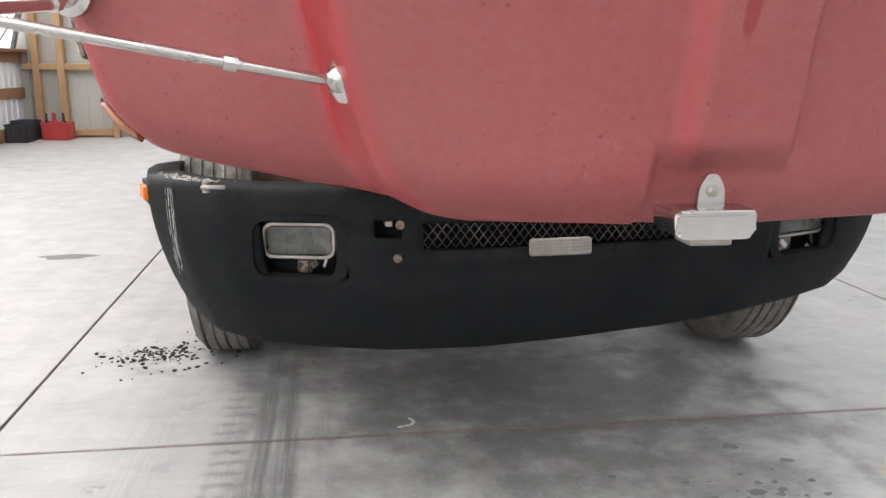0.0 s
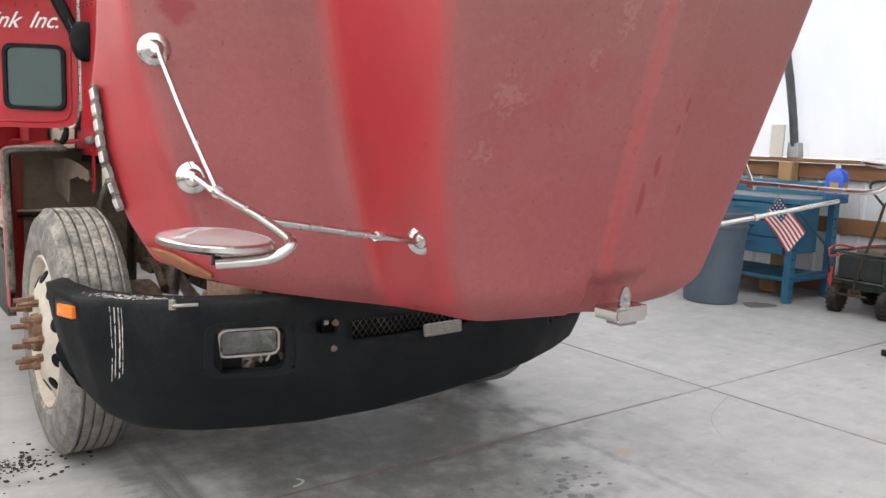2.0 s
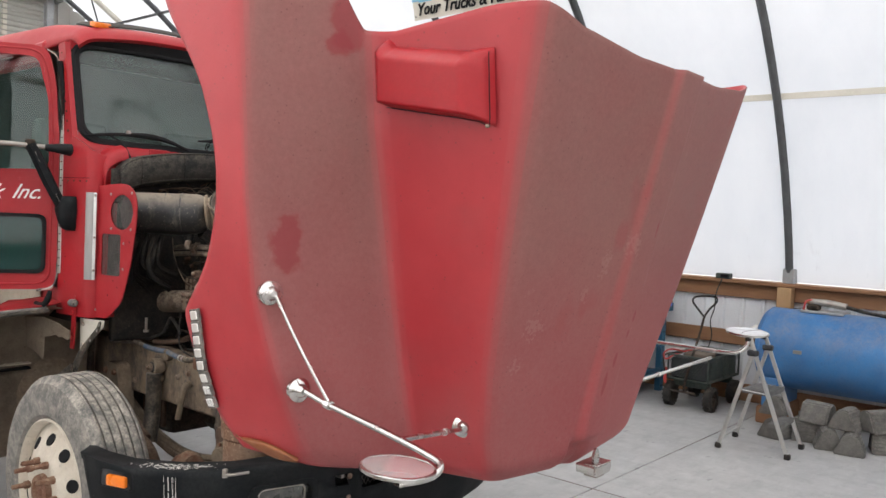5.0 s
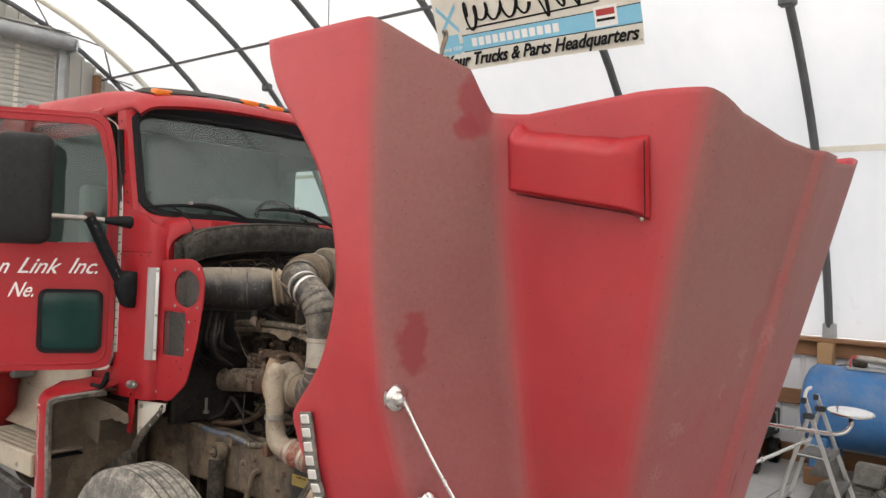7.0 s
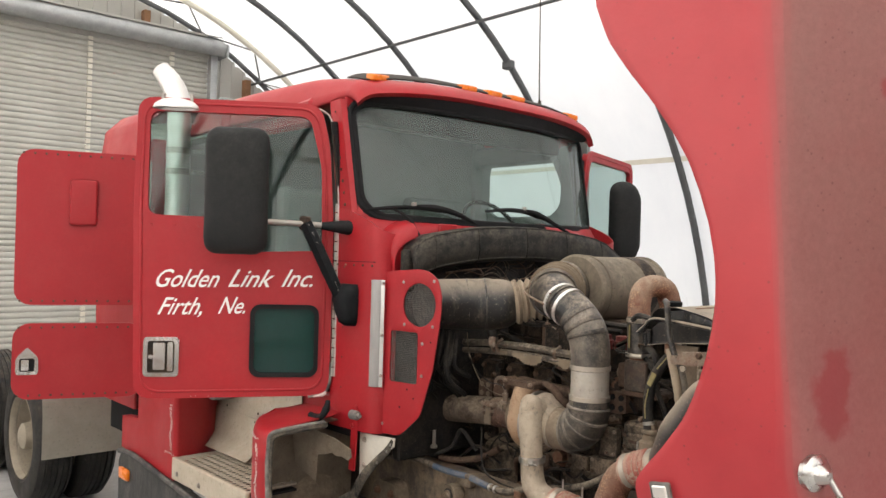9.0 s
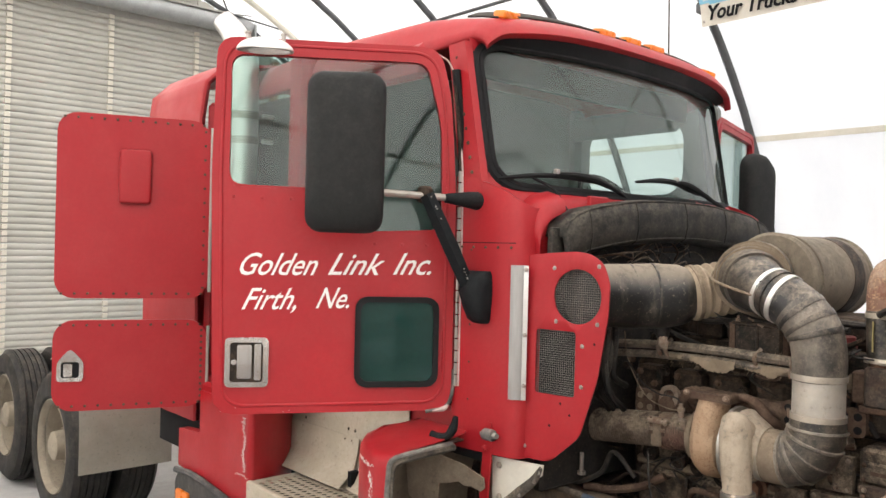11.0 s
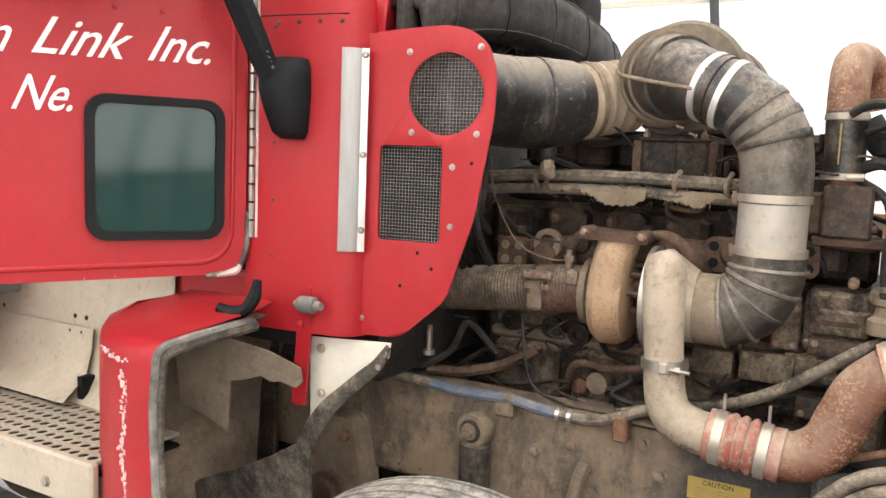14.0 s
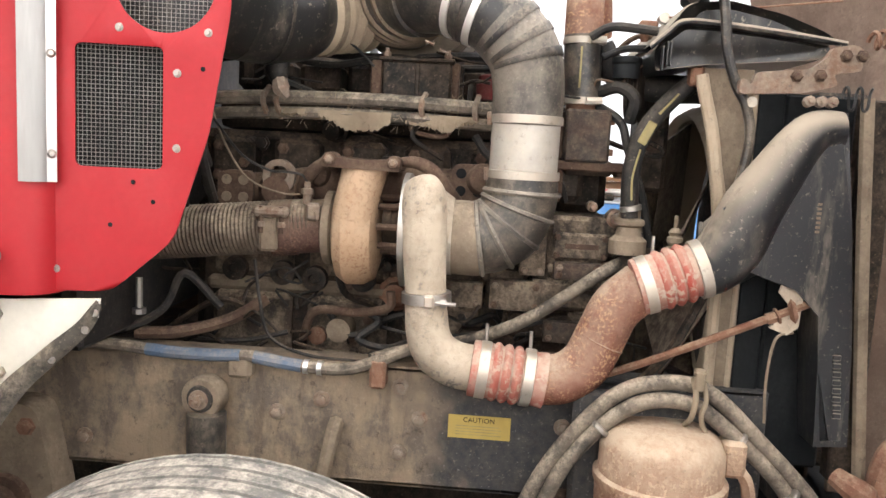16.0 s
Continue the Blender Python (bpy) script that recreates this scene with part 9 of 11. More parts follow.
for z in (1.640, 1.523):
    part("sleeve_clamp", turned((-0.46, 2.932, z), (0, 0, 1), [(0, 0.074), (0.001, 0.0785), (0.018, 0.0785), (0.019, 0.074)], 36), CLAMP, sleeve)
    part("clamp_bolt", pipe([(-0.478, 3.010, z - 0.004), (-0.482, 3.012, z + 0.022)], 0.0055, 8), HINGE_IRON, sleeve)
C2 = [(-0.46, 2.933, 1.53), (-0.46, 2.936, 1.475), (-0.46, 2.962, 1.42), (-0.462, 3.01, 1.392), (-0.465, 3.075, 1.39), (-0.467, 3.10, 1.39)]
low_elbow = tp("compressor_elbow", pipe(C2, [0.077, 0.08, 0.083, 0.08, 0.078, 0.078], 32, 8), DUCT_RUBBER, None, "ribbed black rubber compressor elbow", 50)
cl2 = smooth_line(C2, 8)
for i in (5, 10, 15, 20, 25):
    d = (cl2[i + 1] - cl2[i - 1]).normalized()
    side = V((-1, 0, 0))
    o = d.cross(side).normalized()
    o = o if (o.y < 0 or o.z < 0) and o.y - o.z * 0.2 < 0.3 else -o
    arcp = [cl2[i] + 0.081 * (math.cos(a) * side + math.sin(a) * o) for a in np.linspace(-1.4, 1.9, 13)]
    part("elbow_rib", pipe(arcp, 0.0060, 6, 2), DUSTY_DUCT, low_elbow)
part("elbow_mouth", pipe(cl2[25:], [0.0822 - 0.00010 * k for k in range(len(cl2[25:]))], 32, 1, smooth=False), DUSTY, low_elbow, "dust-caked mouth of the elbow", 50)
part("elbow_clamp", turned((-0.466, 3.075, 1.39), (0, 1, 0), [(0, 0.0785), (0.001, 0.083), (0.02, 0.083), (0.021, 0.0785)], 36), CLAMP, low_elbow)

# coolant elbow and hose over the block's front
cool = tp("coolant_elbow", pipe([(-0.32, 2.812, 1.84), (-0.32, 2.812, 1.90), (-0.30, 2.81, 1.95), (-0.25, 2.80, 1.968), (-0.19, 2.78, 1.95), (-0.16, 2.77, 1.87)], 0.043, 18), FLAKY_RUST, None, "rusty coolant elbow")
part("coolant_hose", pipe([(-0.325, 2.806, 1.70), (-0.325, 2.812, 1.85)], 0.043, 20), DUCT_RUBBER, cool)
for z in (1.695, 1.828):
    part("hose_clamp", turned((-0.325, 2.810, z), (0, 0, 1), [(0, 0.043), (0.001, 0.047), (0.015, 0.047), (0.016, 0.043)], 24), CLAMP, cool)
    part("clamp_screw", pipe([(-0.37, 2.80, z + 0.007), (-0.365, 2.765, z + 0.008)], 0.009, 8), CLAMP, cool)
part("hose_stripe", slab((-0.3755, 2.816, 1.73), (-0.370, 2.820, 1.82)), DULL_PRINT, cool)
part("thermostat", slab((-0.37, 2.740, 1.565), (-0.27, 2.842, 1.684), 0.006), STAINED_IRON, cool)
part("thermostat_neck", turned((-0.325, 2.806, 1.68), (0, 0, 1), [(0, 0.034), (0.02, 0.036), (0.03, 0.036)], 20), RUST, cool)
part("thermostat_side", slab((-0.35, 2.842, 1.57), (-0.28, 2.885, 1.665), 0.006), BROWN_CAST, cool)
part("bracket_arm", slab((-0.36, 2.69, 1.545), (-0.26, 2.86, 1.567), 0.004), BROWN_CAST, cool)
for z in (1.59, 1.66):
    part("thermostat_bolt", turned((-0.34, 2.741, z), (0, -1, 0), [(0, 0.009), (0.012, 0.009)], 6), RUST, cool)
up = tp("coolant_tube", pipe([(-0.42, 2.575, 1.755), (-0.42, 2.625, 1.709), (-0.42, 2.669, 1.651), (-0.42, 2.689, 1.599), (-0.42, 2.697, 1.534), (-0.42, 2.692, 1.45)], 0.0195, 16), BLACK_RUBBER, None, "black coolant tube with yellow print")
part("tube_print", pipe([(-0.4388, 2.612, 1.722), (-0.440, 2.65, 1.677)], 0.0030, 5), DULL_PRINT, up)
part("tube_print", pipe([(-0.440, 2.684, 1.60), (-0.4405, 2.696, 1.54), (-0.4405, 2.694, 1.49)], 0.0026, 5), DULL_PRINT, up)
part("tube_tag", slab((-0.003, -0.010, -0.026), (0.003, 0.010, 0.026), 0.002, pose(-0.4395, 2.672, 1.636, 26, 0, 0)), DULL_PRINT, up)
tp("upper_hose", pipe([(-0.30, 2.77, 1.83), (-0.30, 2.745, 1.79), (-0.30, 2.70, 1.752), (-0.30, 2.62, 1.742), (-0.30, 2.50, 1.745)], 0.032, 16), BLACK_RUBBER, None, "black upper radiator hose")
tp("fan_bracket", slab((-0.24, 2.585, 1.50), (-0.12, 2.66, 1.735), 0.012), BLACK_STEEL, None, "dark fan drive bracket")
for z, y in ((1.765, 2.572), (1.465, 2.69)):
    part("tube_clamp", turned((-0.42, y, z), (0, 0.2, 1), [(0, 0.02), (0.001, 0.024), (0.012, 0.024), (0.013, 0.02)], 16), STEEL, up)
part("tube_base", turned((-0.41, 2.69, 1.37), (0, 0, 1), [(0, 0.042), (0.03, 0.042), (0.04, 0.03), (0.06, 0.026), (0.065, 0.034), (0.075, 0.034), (0.08, 0.024), (0.11, 0.024)], 14), DUSTY, up)
part("spark_stem", turned((-0.40, 2.585, 1.38), (0, 0, 1), [(0, 0.018), (0.01, 0.018), (0.012, 0.012), (0.02, 0.018), (0.03, 0.018), (0.034, 0.012), (0.042, 0.016), (0.05, 0.010), (0.052, 0.005), (0.08, 0.005)], 12), DUSTY, up)
for pts, r, mt in (([(-0.38, 2.80, 1.84), (-0.40, 2.76, 1.86), (-0.42, 2.70, 1.855), (-0.43, 2.665, 1.85)], 0.010, BLACK_RUBBER), ([(-0.36, 2.77, 1.80), (-0.36, 2.72, 1.82), (-0.38, 2.66, 1.82)], 0.008, BLACK_RUBBER),
                   ([(-0.33, 2.78, 1.70), (-0.36, 2.72, 1.66), (-0.37, 2.70, 1.60), (-0.36, 2.66, 1.5), (-0.35, 2.63, 1.38)], 0.010, BLACK_RUBBER), ([(-0.33, 2.78, 1.72), (-0.37, 2.73, 1.735), (-0.38, 2.695, 1.71), (-0.36, 2.70, 1.66)], 0.014, BLACK_RUBBER)):
    tp("small_hose", pipe(pts, r, 8), mt, None, "thin black hose")
part("belt_pulley", turned((-0.30, 2.70, 1.735), (-0.3, -1, 0), [(0, 0.07), (0.01, 0.075), (0.02, 0.06), (0.03, 0.075), (0.04, 0.05)], 24), BLACK_STEEL, engine)

# radiator, fan shroud, fan, expansion tank, charge cooler duct
rad = tp("radiator", slab((-0.44, 2.21, 0.92), (0.46, 2.33, 1.74), 0.012), BLACK_STEEL, None, "black radiator pack")
part("side_column", slab((-0.475, 2.255, 0.93), (-0.42, 2.40, 1.73), 0.006), BLACK_PLASTIC, rad)
part("side_rail", pipe([(-0.56, 2.275, 1.72), (-0.56, 2.245, 1.36), (-0.56, 2.205, 0.95)], 0.014, 8), DUSTY, rad, "dusty side rail")
part("side_plate", slab((-0.54, 2.20, 0.93), (-0.50, 2.26, 1.72), 0.004), BLACK_STEEL, rad)
for z in (1.66, 1.36, 1.13):
    part("column_hole", turned((-0.4755, 2.375, z), (-1, 0, 0), [(0, 0.008), (0.0015, 0.008)], 12), DARK, rad)
ang = np.linspace(0, 2 * math.pi, 49)
rows_s = [[V((0.0 + r * math.cos(a), y, 1.30 + r * 0.95 * math.sin(a))) for y, r in ((2.335, 0.46), (2.40, 0.455), (2.48, 0.44), (2.505, 0.425), (2.485, 0.41))] for a in ang]
thicken(part("fan_shroud", sheet(rows_s), CAKED_TAN, rad, "dusty round fan shroud", 60), 0.006, 0)
part("shroud_post", slab((-0.480, 2.457, 0.92), (-0.455, 2.470, 1.74), 0.004), CAKED_TAN, rad)
part("side_column", slab((-0.478, 2.40, 0.95), (-0.455, 2.4565, 1.735), 0.004), BLACK_PLASTIC, rad)
part("shroud_face", plated([(2.470, 1.775), (2.578, 1.775), (2.566, 1.72), (2.546, 1.65), (2.530, 1.57), (2.516, 1.50), (2.506, 1.36), (2.504, 1.02), (2.470, 1.02)], on_x(-0.474), 0.0, 0.012), DUSTY, rad, "dusty flat side of the fan shroud")
part("shroud_lip", pipe([(-0.478, 2.578, 1.76), (-0.479, 2.568, 1.72), (-0.480, 2.548, 1.65), (-0.480, 2.532, 1.57), (-0.480, 2.518, 1.50), (-0.480, 2.510, 1.40), (-0.480, 2.508, 1.02)], 0.014, 10), CAKED_TAN, rad, "tan dusty shroud lip")
fan = part("fan_hub", turned((0.0, 2.62, 1.28), (0, -1, 0), [(0, 0.06), (0.02, 0.10), (0.08, 0.10), (0.1, 0.05)], 24), BLACK_STEEL, rad)
for k in range(8):
    a = 2 * math.pi * k / 8 + 0.25
    c, s = math.cos(a), math.sin(a)
    u, w = V((c, 0, s)), V((-s, 0, c))
    o = V((0, 2.53, 1.28))
    rowsb = [[o + u * r + w * (dw * (0.6 + r)) + V((0, 0.05 * (dw / 0.11), 0)) for dw in (-0.11, -0.03, 0.05, 0.11)] for r in (0.09, 0.2, 0.3, 0.385)]
    thicken(part("fan_blade", sheet(rowsb), FLEX_BROWN, rad), 0.006, 0)
def ring_loft(bm, rings):
    """Closed rings of as many points each, skinned and capped."""
    prev = None
    for r in rings:
        cur = [bm.verts.new(q) for q in r]
        if prev:
            for i in range(len(cur)):
                j = (i + 1) % len(cur)
                bm.faces.new((prev[i], prev[j], cur[j], cur[i]))
        else:
            bm.faces.new(cur[::-1])
        prev = cur
    bm.faces.new(prev)
    return bm


TANK_TOP = dense([(2.690, 1.812), (2.630, 1.862), (2.560, 1.860), (2.420, 1.846), (2.312, 1.831), (2.335, 1.850), (2.424, 1.884), (2.542, 1.909), (2.622, 1.900)], 0.018, 3)
TANK_LOW = dense([(2.683, 1.806), (2.630, 1.854), (2.560, 1.853), (2.420, 1.839), (2.325, 1.826), (2.345, 1.798), (2.575, 1.778), (2.640, 1.768), (2.678, 1.760)], 0.012, 3)
def shrunk(line, k, x):
    c = (sum(q[0] for q in line) / len(line), sum(q[1] for q in line) / len(line))
    return [V((x, c[0] + (a - c[0]) * k, c[1] + (b - c[1]) * k)) for a, b in line]


tank = tp("expansion_tank", ring_loft(bmesh.new(), [shrunk(TANK_TOP, k, x) for x, k in ((-0.470, 0.72), (-0.488, 0.86), (-0.500, 0.97), (-0.49, 1.0), (0.03, 1.0), (0.05, 0.8))]), TANK_BLACK, None, "black moulded plastic expansion tank", 45)
part("tank_base", ring_loft(bmesh.new(), [shrunk(TANK_LOW, k, x) for x, k in ((-0.480, 0.90), (-0.492, 0.99), (-0.48, 1.0), (0.03, 1.0), (0.05, 0.8))]), TANK_BLACK, tank, sharp=45)
part("tank_flange", pipe([(-0.505, 2.692, 1.808), (-0.508, 2.660, 1.836), (-0.508, 2.630, 1.860), (-0.508, 2.560, 1.859), (-0.508, 2.420, 1.845), (-0.505, 2.304, 1.830)], 0.0065, 8), DUCT_TOP, tank, "dusty moulded flange")
for y, z in ((2.655, 1.80), (2.664, 1.79), (2.648, 1.80)):
    part("tank_rib", slab((-0.500, y - 0.003, z - 0.028), (-0.488, y + 0.003, z + 0.022), 0.002), DUSTY_PLASTIC, tank)
part("tank_foot", slab((-0.48, 2.572, 1.738), (-0.44, 2.60, 1.780), 0.006), RUST, tank)
part("tank_cap", turned((-0.43, 2.595, 1.905), (0, 0, 1), [(0, 0.026), (0.006, 0.030), (0.016, 0.030), (0.020, 0.020)], 20), BLACK_PLASTIC, tank)
part("overflow_hose", pipe([(-0.45, 2.605, 1.915), (-0.50, 2.585, 1.926), (-0.525, 2.563, 1.915), (-0.530, 2.553, 1.863), (-0.530, 2.545, 1.806), (-0.530, 2.521, 1.738), (-0.530, 2.497, 1.698), (-0.528, 2.483, 1.634), (-0.525, 2.490, 1.563), (-0.52, 2.502, 1.50)], 0.0105, 10), DUCT_RUBBER, tank, "black overflow hose")
part("hose_clip", turned((-0.530, 2.489, 1.705), (-1, 0, 0), [(-0.006, 0.006), (0.006, 0.006), (0.0065, 0.011), (0.010, 0.011)], 10), CLAMP, tank)
part("tank_valve", slab((-0.40, 2.66, 1.862), (-0.36, 2.70, 1.878), 0.004), RUST, tank)
part("tank_valve", turned((-0.38, 2.685, 1.835), (0, 0, 1), [(0, 0.008), (0.028, 0.012), (0.030, 0.006)], 8), RUST, tank)
part("tank_valve", turned((-0.37, 2.648, 1.885), (-1, 0, 0), [(0, 0.012), (0.03, 0.012)], 8), CLAMP, tank)
part("tank_pot", turned((-0.36, 2.715, 1.755), (0, 0, 1), [(0, 0.030), (0.03, 0.030), (0.034, 0.033), (0.044, 0.033), (0.048, 0.026)], 16), BLACK_PLASTIC, tank)
part("tank_wire", pipe([(-0.40, 2.64, 1.885), (-0.42, 2.50, 1.905), (-0.45, 2.30, 1.925)], 0.0022, 5), RUST, tank)
hg = tp("hood_hinge", plated(dense([(2.522, 1.718), (2.522, 1.748), (2.508, 1.748), (2.500, 1.735), (2.492, 1.762), (2.389, 1.772), (2.362, 1.792), (2.350, 1.815), (2.312, 1.822), (2.292, 1.815), (2.292, 1.772), (2.345, 1.764), (2.333, 1.742), (2.40, 1.725)], 0.008, 2), on_x(-0.56), 0.0, 0.02), HINGE_IRON, None, "rusty bonnet hinge arm")
for y, z in ((2.325, 1.80), (2.295, 1.80), (2.415, 1.757), (2.37, 1.76)):
    bm = bmesh.new()
    bolt(bm, (-0.56, y, z), (-1, 0, 0), 0.0095, 0.010)
    part("hinge_bolt", bm, BROWN_CAST, hg)
part("hinge_spring", pipe([V((-0.57 + 0.016 * math.cos(a), 2.285 - 0.0026 * a, 1.828 + 0.0006 * a + 0.016 * math.sin(a))) for a in np.linspace(0, 14 * math.pi, 113)], 0.0045, 5, 1, smooth=False), RUST, hg)
part("cable_coil", pipe([V((-0.60 + 0.004 * math.sin(a * 2), 2.34 - 0.004 * a, 1.715 + 0.022 * math.sin(a))) for a in np.linspace(0, 14, 50)], 0.003, 5, 1, smooth=False), BLACK_RUBBER, hg)
for y in (2.395, 2.372, 2.352):
    part("cable_clamp", turned((-0.585, y, 1.708), (-1, 0, 0.1), [(-0.01, 0.011), (0.006, 0.011), (0.007, 0.006), (0.014, 0.005)], 8), HINGE_IRON, hg)
# black moulded duct from the red hose up to the cooler's side
duct = bmesh.new()
o1 = [(2.534, 1.362), (2.560, 1.445), (2.524, 1.480), (2.483, 1.543), (2.412, 1.650), (2.385, 1.680), (2.338, 1.692), (2.316, 1.690), (2.294, 1.473), (2.268, 1.25), (2.243, 1.02), (2.310, 1.015), (2.328, 1.188), (2.338, 1.291), (2.349, 1.335), (2.375, 1.360)]
plate(duct, o1, on_x(-0.60), 0.0, 0.11)
bmesh.ops.bevel(duct, geom=[e for e in duct.edges if abs(e.verts[0].co.x - e.verts[1].co.x) < 1e-4 and e.verts[0].co.x < -0.59], offset=0.022, segments=3, affect="EDGES")
dk = tp("cooler_duct", duct, DUCT_FACE, None, "dusty black moulded cooler duct", 45)
part("duct_neck", pipe([(-0.556, 2.56, 1.367), (-0.555, 2.51, 1.388), (-0.55, 2.45, 1.42)], [0.050, 0.054, 0.05], 24), DUSTY_PLASTIC, dk)
part("duct_ledge", pipe([(-0.557, 2.575, 1.361), (-0.558, 2.540, 1.376), (-0.566, 2.508, 1.418), (-0.575, 2.478, 1.496), (-0.578, 2.438, 1.566), (-0.578, 2.402, 1.624), (-0.578, 2.370, 1.652), (-0.578, 2.325, 1.658)], [0.054, 0.060, 0.064, 0.060, 0.052, 0.045, 0.041, 0.034], 24), DUCT_TOP, dk, "smooth duct arm with tan dust on top")
for k in range(8):
    part("moulded_mark", slab((-0.6025, 2.272 + 0.0018 * k, 1.085 + 0.017 * k), (-0.600, 2.290 + 0.0018 * k, 1.097 + 0.017 * k), 0.002), DUSTY_PLASTIC, dk)
for k in range(7):
    part("moulded_mark", slab((-0.6015, 2.355, 1.455 + 0.009 * k), (-0.600, 2.363, 1.460 + 0.009 * k)), DUSTY, dk)
# tie rod with its bracket
tie = tp("tie_rod", pipe([(-0.50, 2.80, 1.09), (-0.56, 2.655, 1.165), (-0.58, 2.42, 1.279), (-0.58, 2.342, 1.315)], 0.0085, 8), RUST, None, "rusty radiator tie rod")
part("rod_nut", turned((-0.58, 2.430, 1.274), (0, -0.92, 0.39), [(0, 0.012), (0.018, 0.012), (0.020, 0.017), (0.024, 0.017)], 6), RUST, tie)
part("rod_bracket", plated([(2.425, 1.258), (2.39, 1.245), (2.368, 1.262), (2.365, 1.319), (2.368, 1.350), (2.405, 1.358), (2.412, 1.33), (2.385, 1.30)], on_x(-0.585), 0.0, 0.008), BEIGE_PIPE, tie)
part("rod_ring", turned((-0.585, 2.39, 1.293), (-0.3, -1, 0.3), [(0, 0.015), (0.008, 0.026), (0.016, 0.015)], 16), RUST, tie)
part("loop_wire", pipe([(-0.58, 2.375, 1.25), (-0.585, 2.41, 1.235), (-0.585, 2.42, 1.15), (-0.585, 2.415, 1.06)], 0.003, 5), DUSTY, tie)
part("stay", pipe([(-0.45, 2.52, 1.30), (-0.50, 2.60, 1.17), (-0.50, 2.68, 1.08)], 0.010, 6), BLACK_STEEL, tie)

# hoses along the rail
blue = tp("blue_hose", pipe([(-0.60, 3.99, 1.11), (-0.55, 3.90, 1.118), (-0.535, 3.81, 1.117), (-0.535, 3.68, 1.107), (-0.535, 3.58, 1.107), (-0.535, 3.503, 1.111), (-0.535, 3.438, 1.103), (-0.535, 3.368, 1.096), (-0.535, 3.29, 1.096), (-0.535, 3.22, 1.119), (-0.53, 3.15, 1.150)], 0.0135, 10), HOSE_DUST, None, "dusty blue hose along the frame rail")
part("blue_sleeve", pipe([(-0.537, 3.73, 1.111), (-0.537, 3.65, 1.107), (-0.537, 3.58, 1.108), (-0.537, 3.52, 1.111)], 0.0142, 10), FADED_HOSE, blue, "faded blue hose cover")
part("blue_sleeve", pipe([(-0.537, 3.49, 1.110), (-0.537, 3.438, 1.103), (-0.537, 3.385, 1.097)], 0.0142, 10), FADED_HOSE, blue, "faded blue hose cover")
for y, z in ((3.380, 1.0965), (3.350, 1.0955)):
    part("hose_ferrule", pipe([(-0.535, y, z), (-0.535, y - 0.010, z - 0.0005)], 0.0162, 12), ALUMINIUM, blue)
part("hose_bracket", slab((-0.55, 3.20, 1.06), (-0.50, 3.235, 1.125), 0.006), RUST, blue)
part("hose_bracket", slab((-0.545, 3.495, 1.06), (-0.50, 3.55, 1.11), 0.008), DUSTY, blue)
tp("beige_hose", pipe([(-0.50, 3.24, 1.112), (-0.46, 3.17, 1.126), (-0.44, 3.04, 1.152), (-0.44, 2.94, 1.192), (-0.44, 2.868, 1.235), (-0.44, 2.80, 1.285), (-0.43, 2.73, 1.335), (-0.38, 2.68, 1.35)], 0.0145, 12), HOSE_DUST, None, "dusty rubber hose beside the block")
tp("dusty_harness", pipe([(-0.46, 3.86, 1.13), (-0.47, 3.80, 1.14), (-0.42, 3.74, 1.18), (-0.40, 3.70, 1.26), (-0.38, 3.62, 1.18)], 0.010, 8), BLACK_RUBBER, None, "black wiring harness")
tp("dusty_harness", pipe([(-0.44, 3.80, 1.12), (-0.42, 3.70, 1.125), (-0.37, 3.60, 1.15), (-0.34, 3.52, 1.20)], 0.015, 8), BROWN_CAST, None, "dusty wiring harness")
tp("hanging_bolt", turned((-0.52, 3.755, 1.185), (0, 0, 1), [(0, 0.016), (0.012, 0.016), (0.013, 0.008), (0.08, 0.008)], 8), STEEL, None, "hanging steel bolt")
tp("rail_hose", pipe([(-0.60, 2.91, 0.78), (-0.62, 2.887, 0.875), (-0.62, 2.832, 0.98), (-0.62, 2.735, 1.098), (-0.62, 2.647, 1.138), (-0.62, 2.542, 1.127), (-0.62, 2.42, 1.02), (-0.61, 2.316, 0.915), (-0.60, 2.27, 0.84)], 0.016, 12), HOSE_DUST, None, "dusty bundled rubber hose")
tp("rail_hose", pipe([(-0.61, 2.87, 0.78), (-0.63, 2.849, 0.883), (-0.63, 2.805, 0.975), (-0.63, 2.722, 1.068), (-0.63, 2.646, 1.105), (-0.63, 2.558, 1.095), (-0.63, 2.463, 1.022), (-0.62, 2.383, 0.945), (-0.61, 2.33, 0.86)], 0.016, 12), HOSE_DUST, None, "dusty bundled rubber hose")
tie2 = tp("cable_tie", pipe([(-0.63, 2.575, 1.155), (-0.66, 2.575, 1.125), (-0.658, 2.58, 1.085), (-0.63, 2.585, 1.06)], 0.006, 6), CLOTH, None, "pale cable tie on the hoses")
tp("cable_tie", pipe([(-0.63, 2.555, 1.15), (-0.66, 2.555, 1.12), (-0.655, 2.56, 1.08), (-0.64, 2.53, 1.02), (-0.63, 2.50, 0.97)], 0.005, 6), CLOTH, None, "pale cable tie on the hoses")
tp("tie_head", turned((-0.655, 2.57, 1.14), (0, 0, 1), [(0, 0.010), (0.03, 0.010), (0.034, 0.013), (0.04, 0.012)], 8), CLOTH, tie2)
for y, z, d in ((2.752, 1.036, (0, -0.65, 0.76)), (2.482, 1.038, (0, -0.7, -0.72)), (2.37, 0.93, (0, -0.65, -0.76))):
    tp("cable_tie", turned((-0.63, y, z), d, [(0, 0.020), (0.002, 0.0225), (0.009, 0.0225), (0.011, 0.020)], 14), STEEL, None, "cable clip on the hoses")
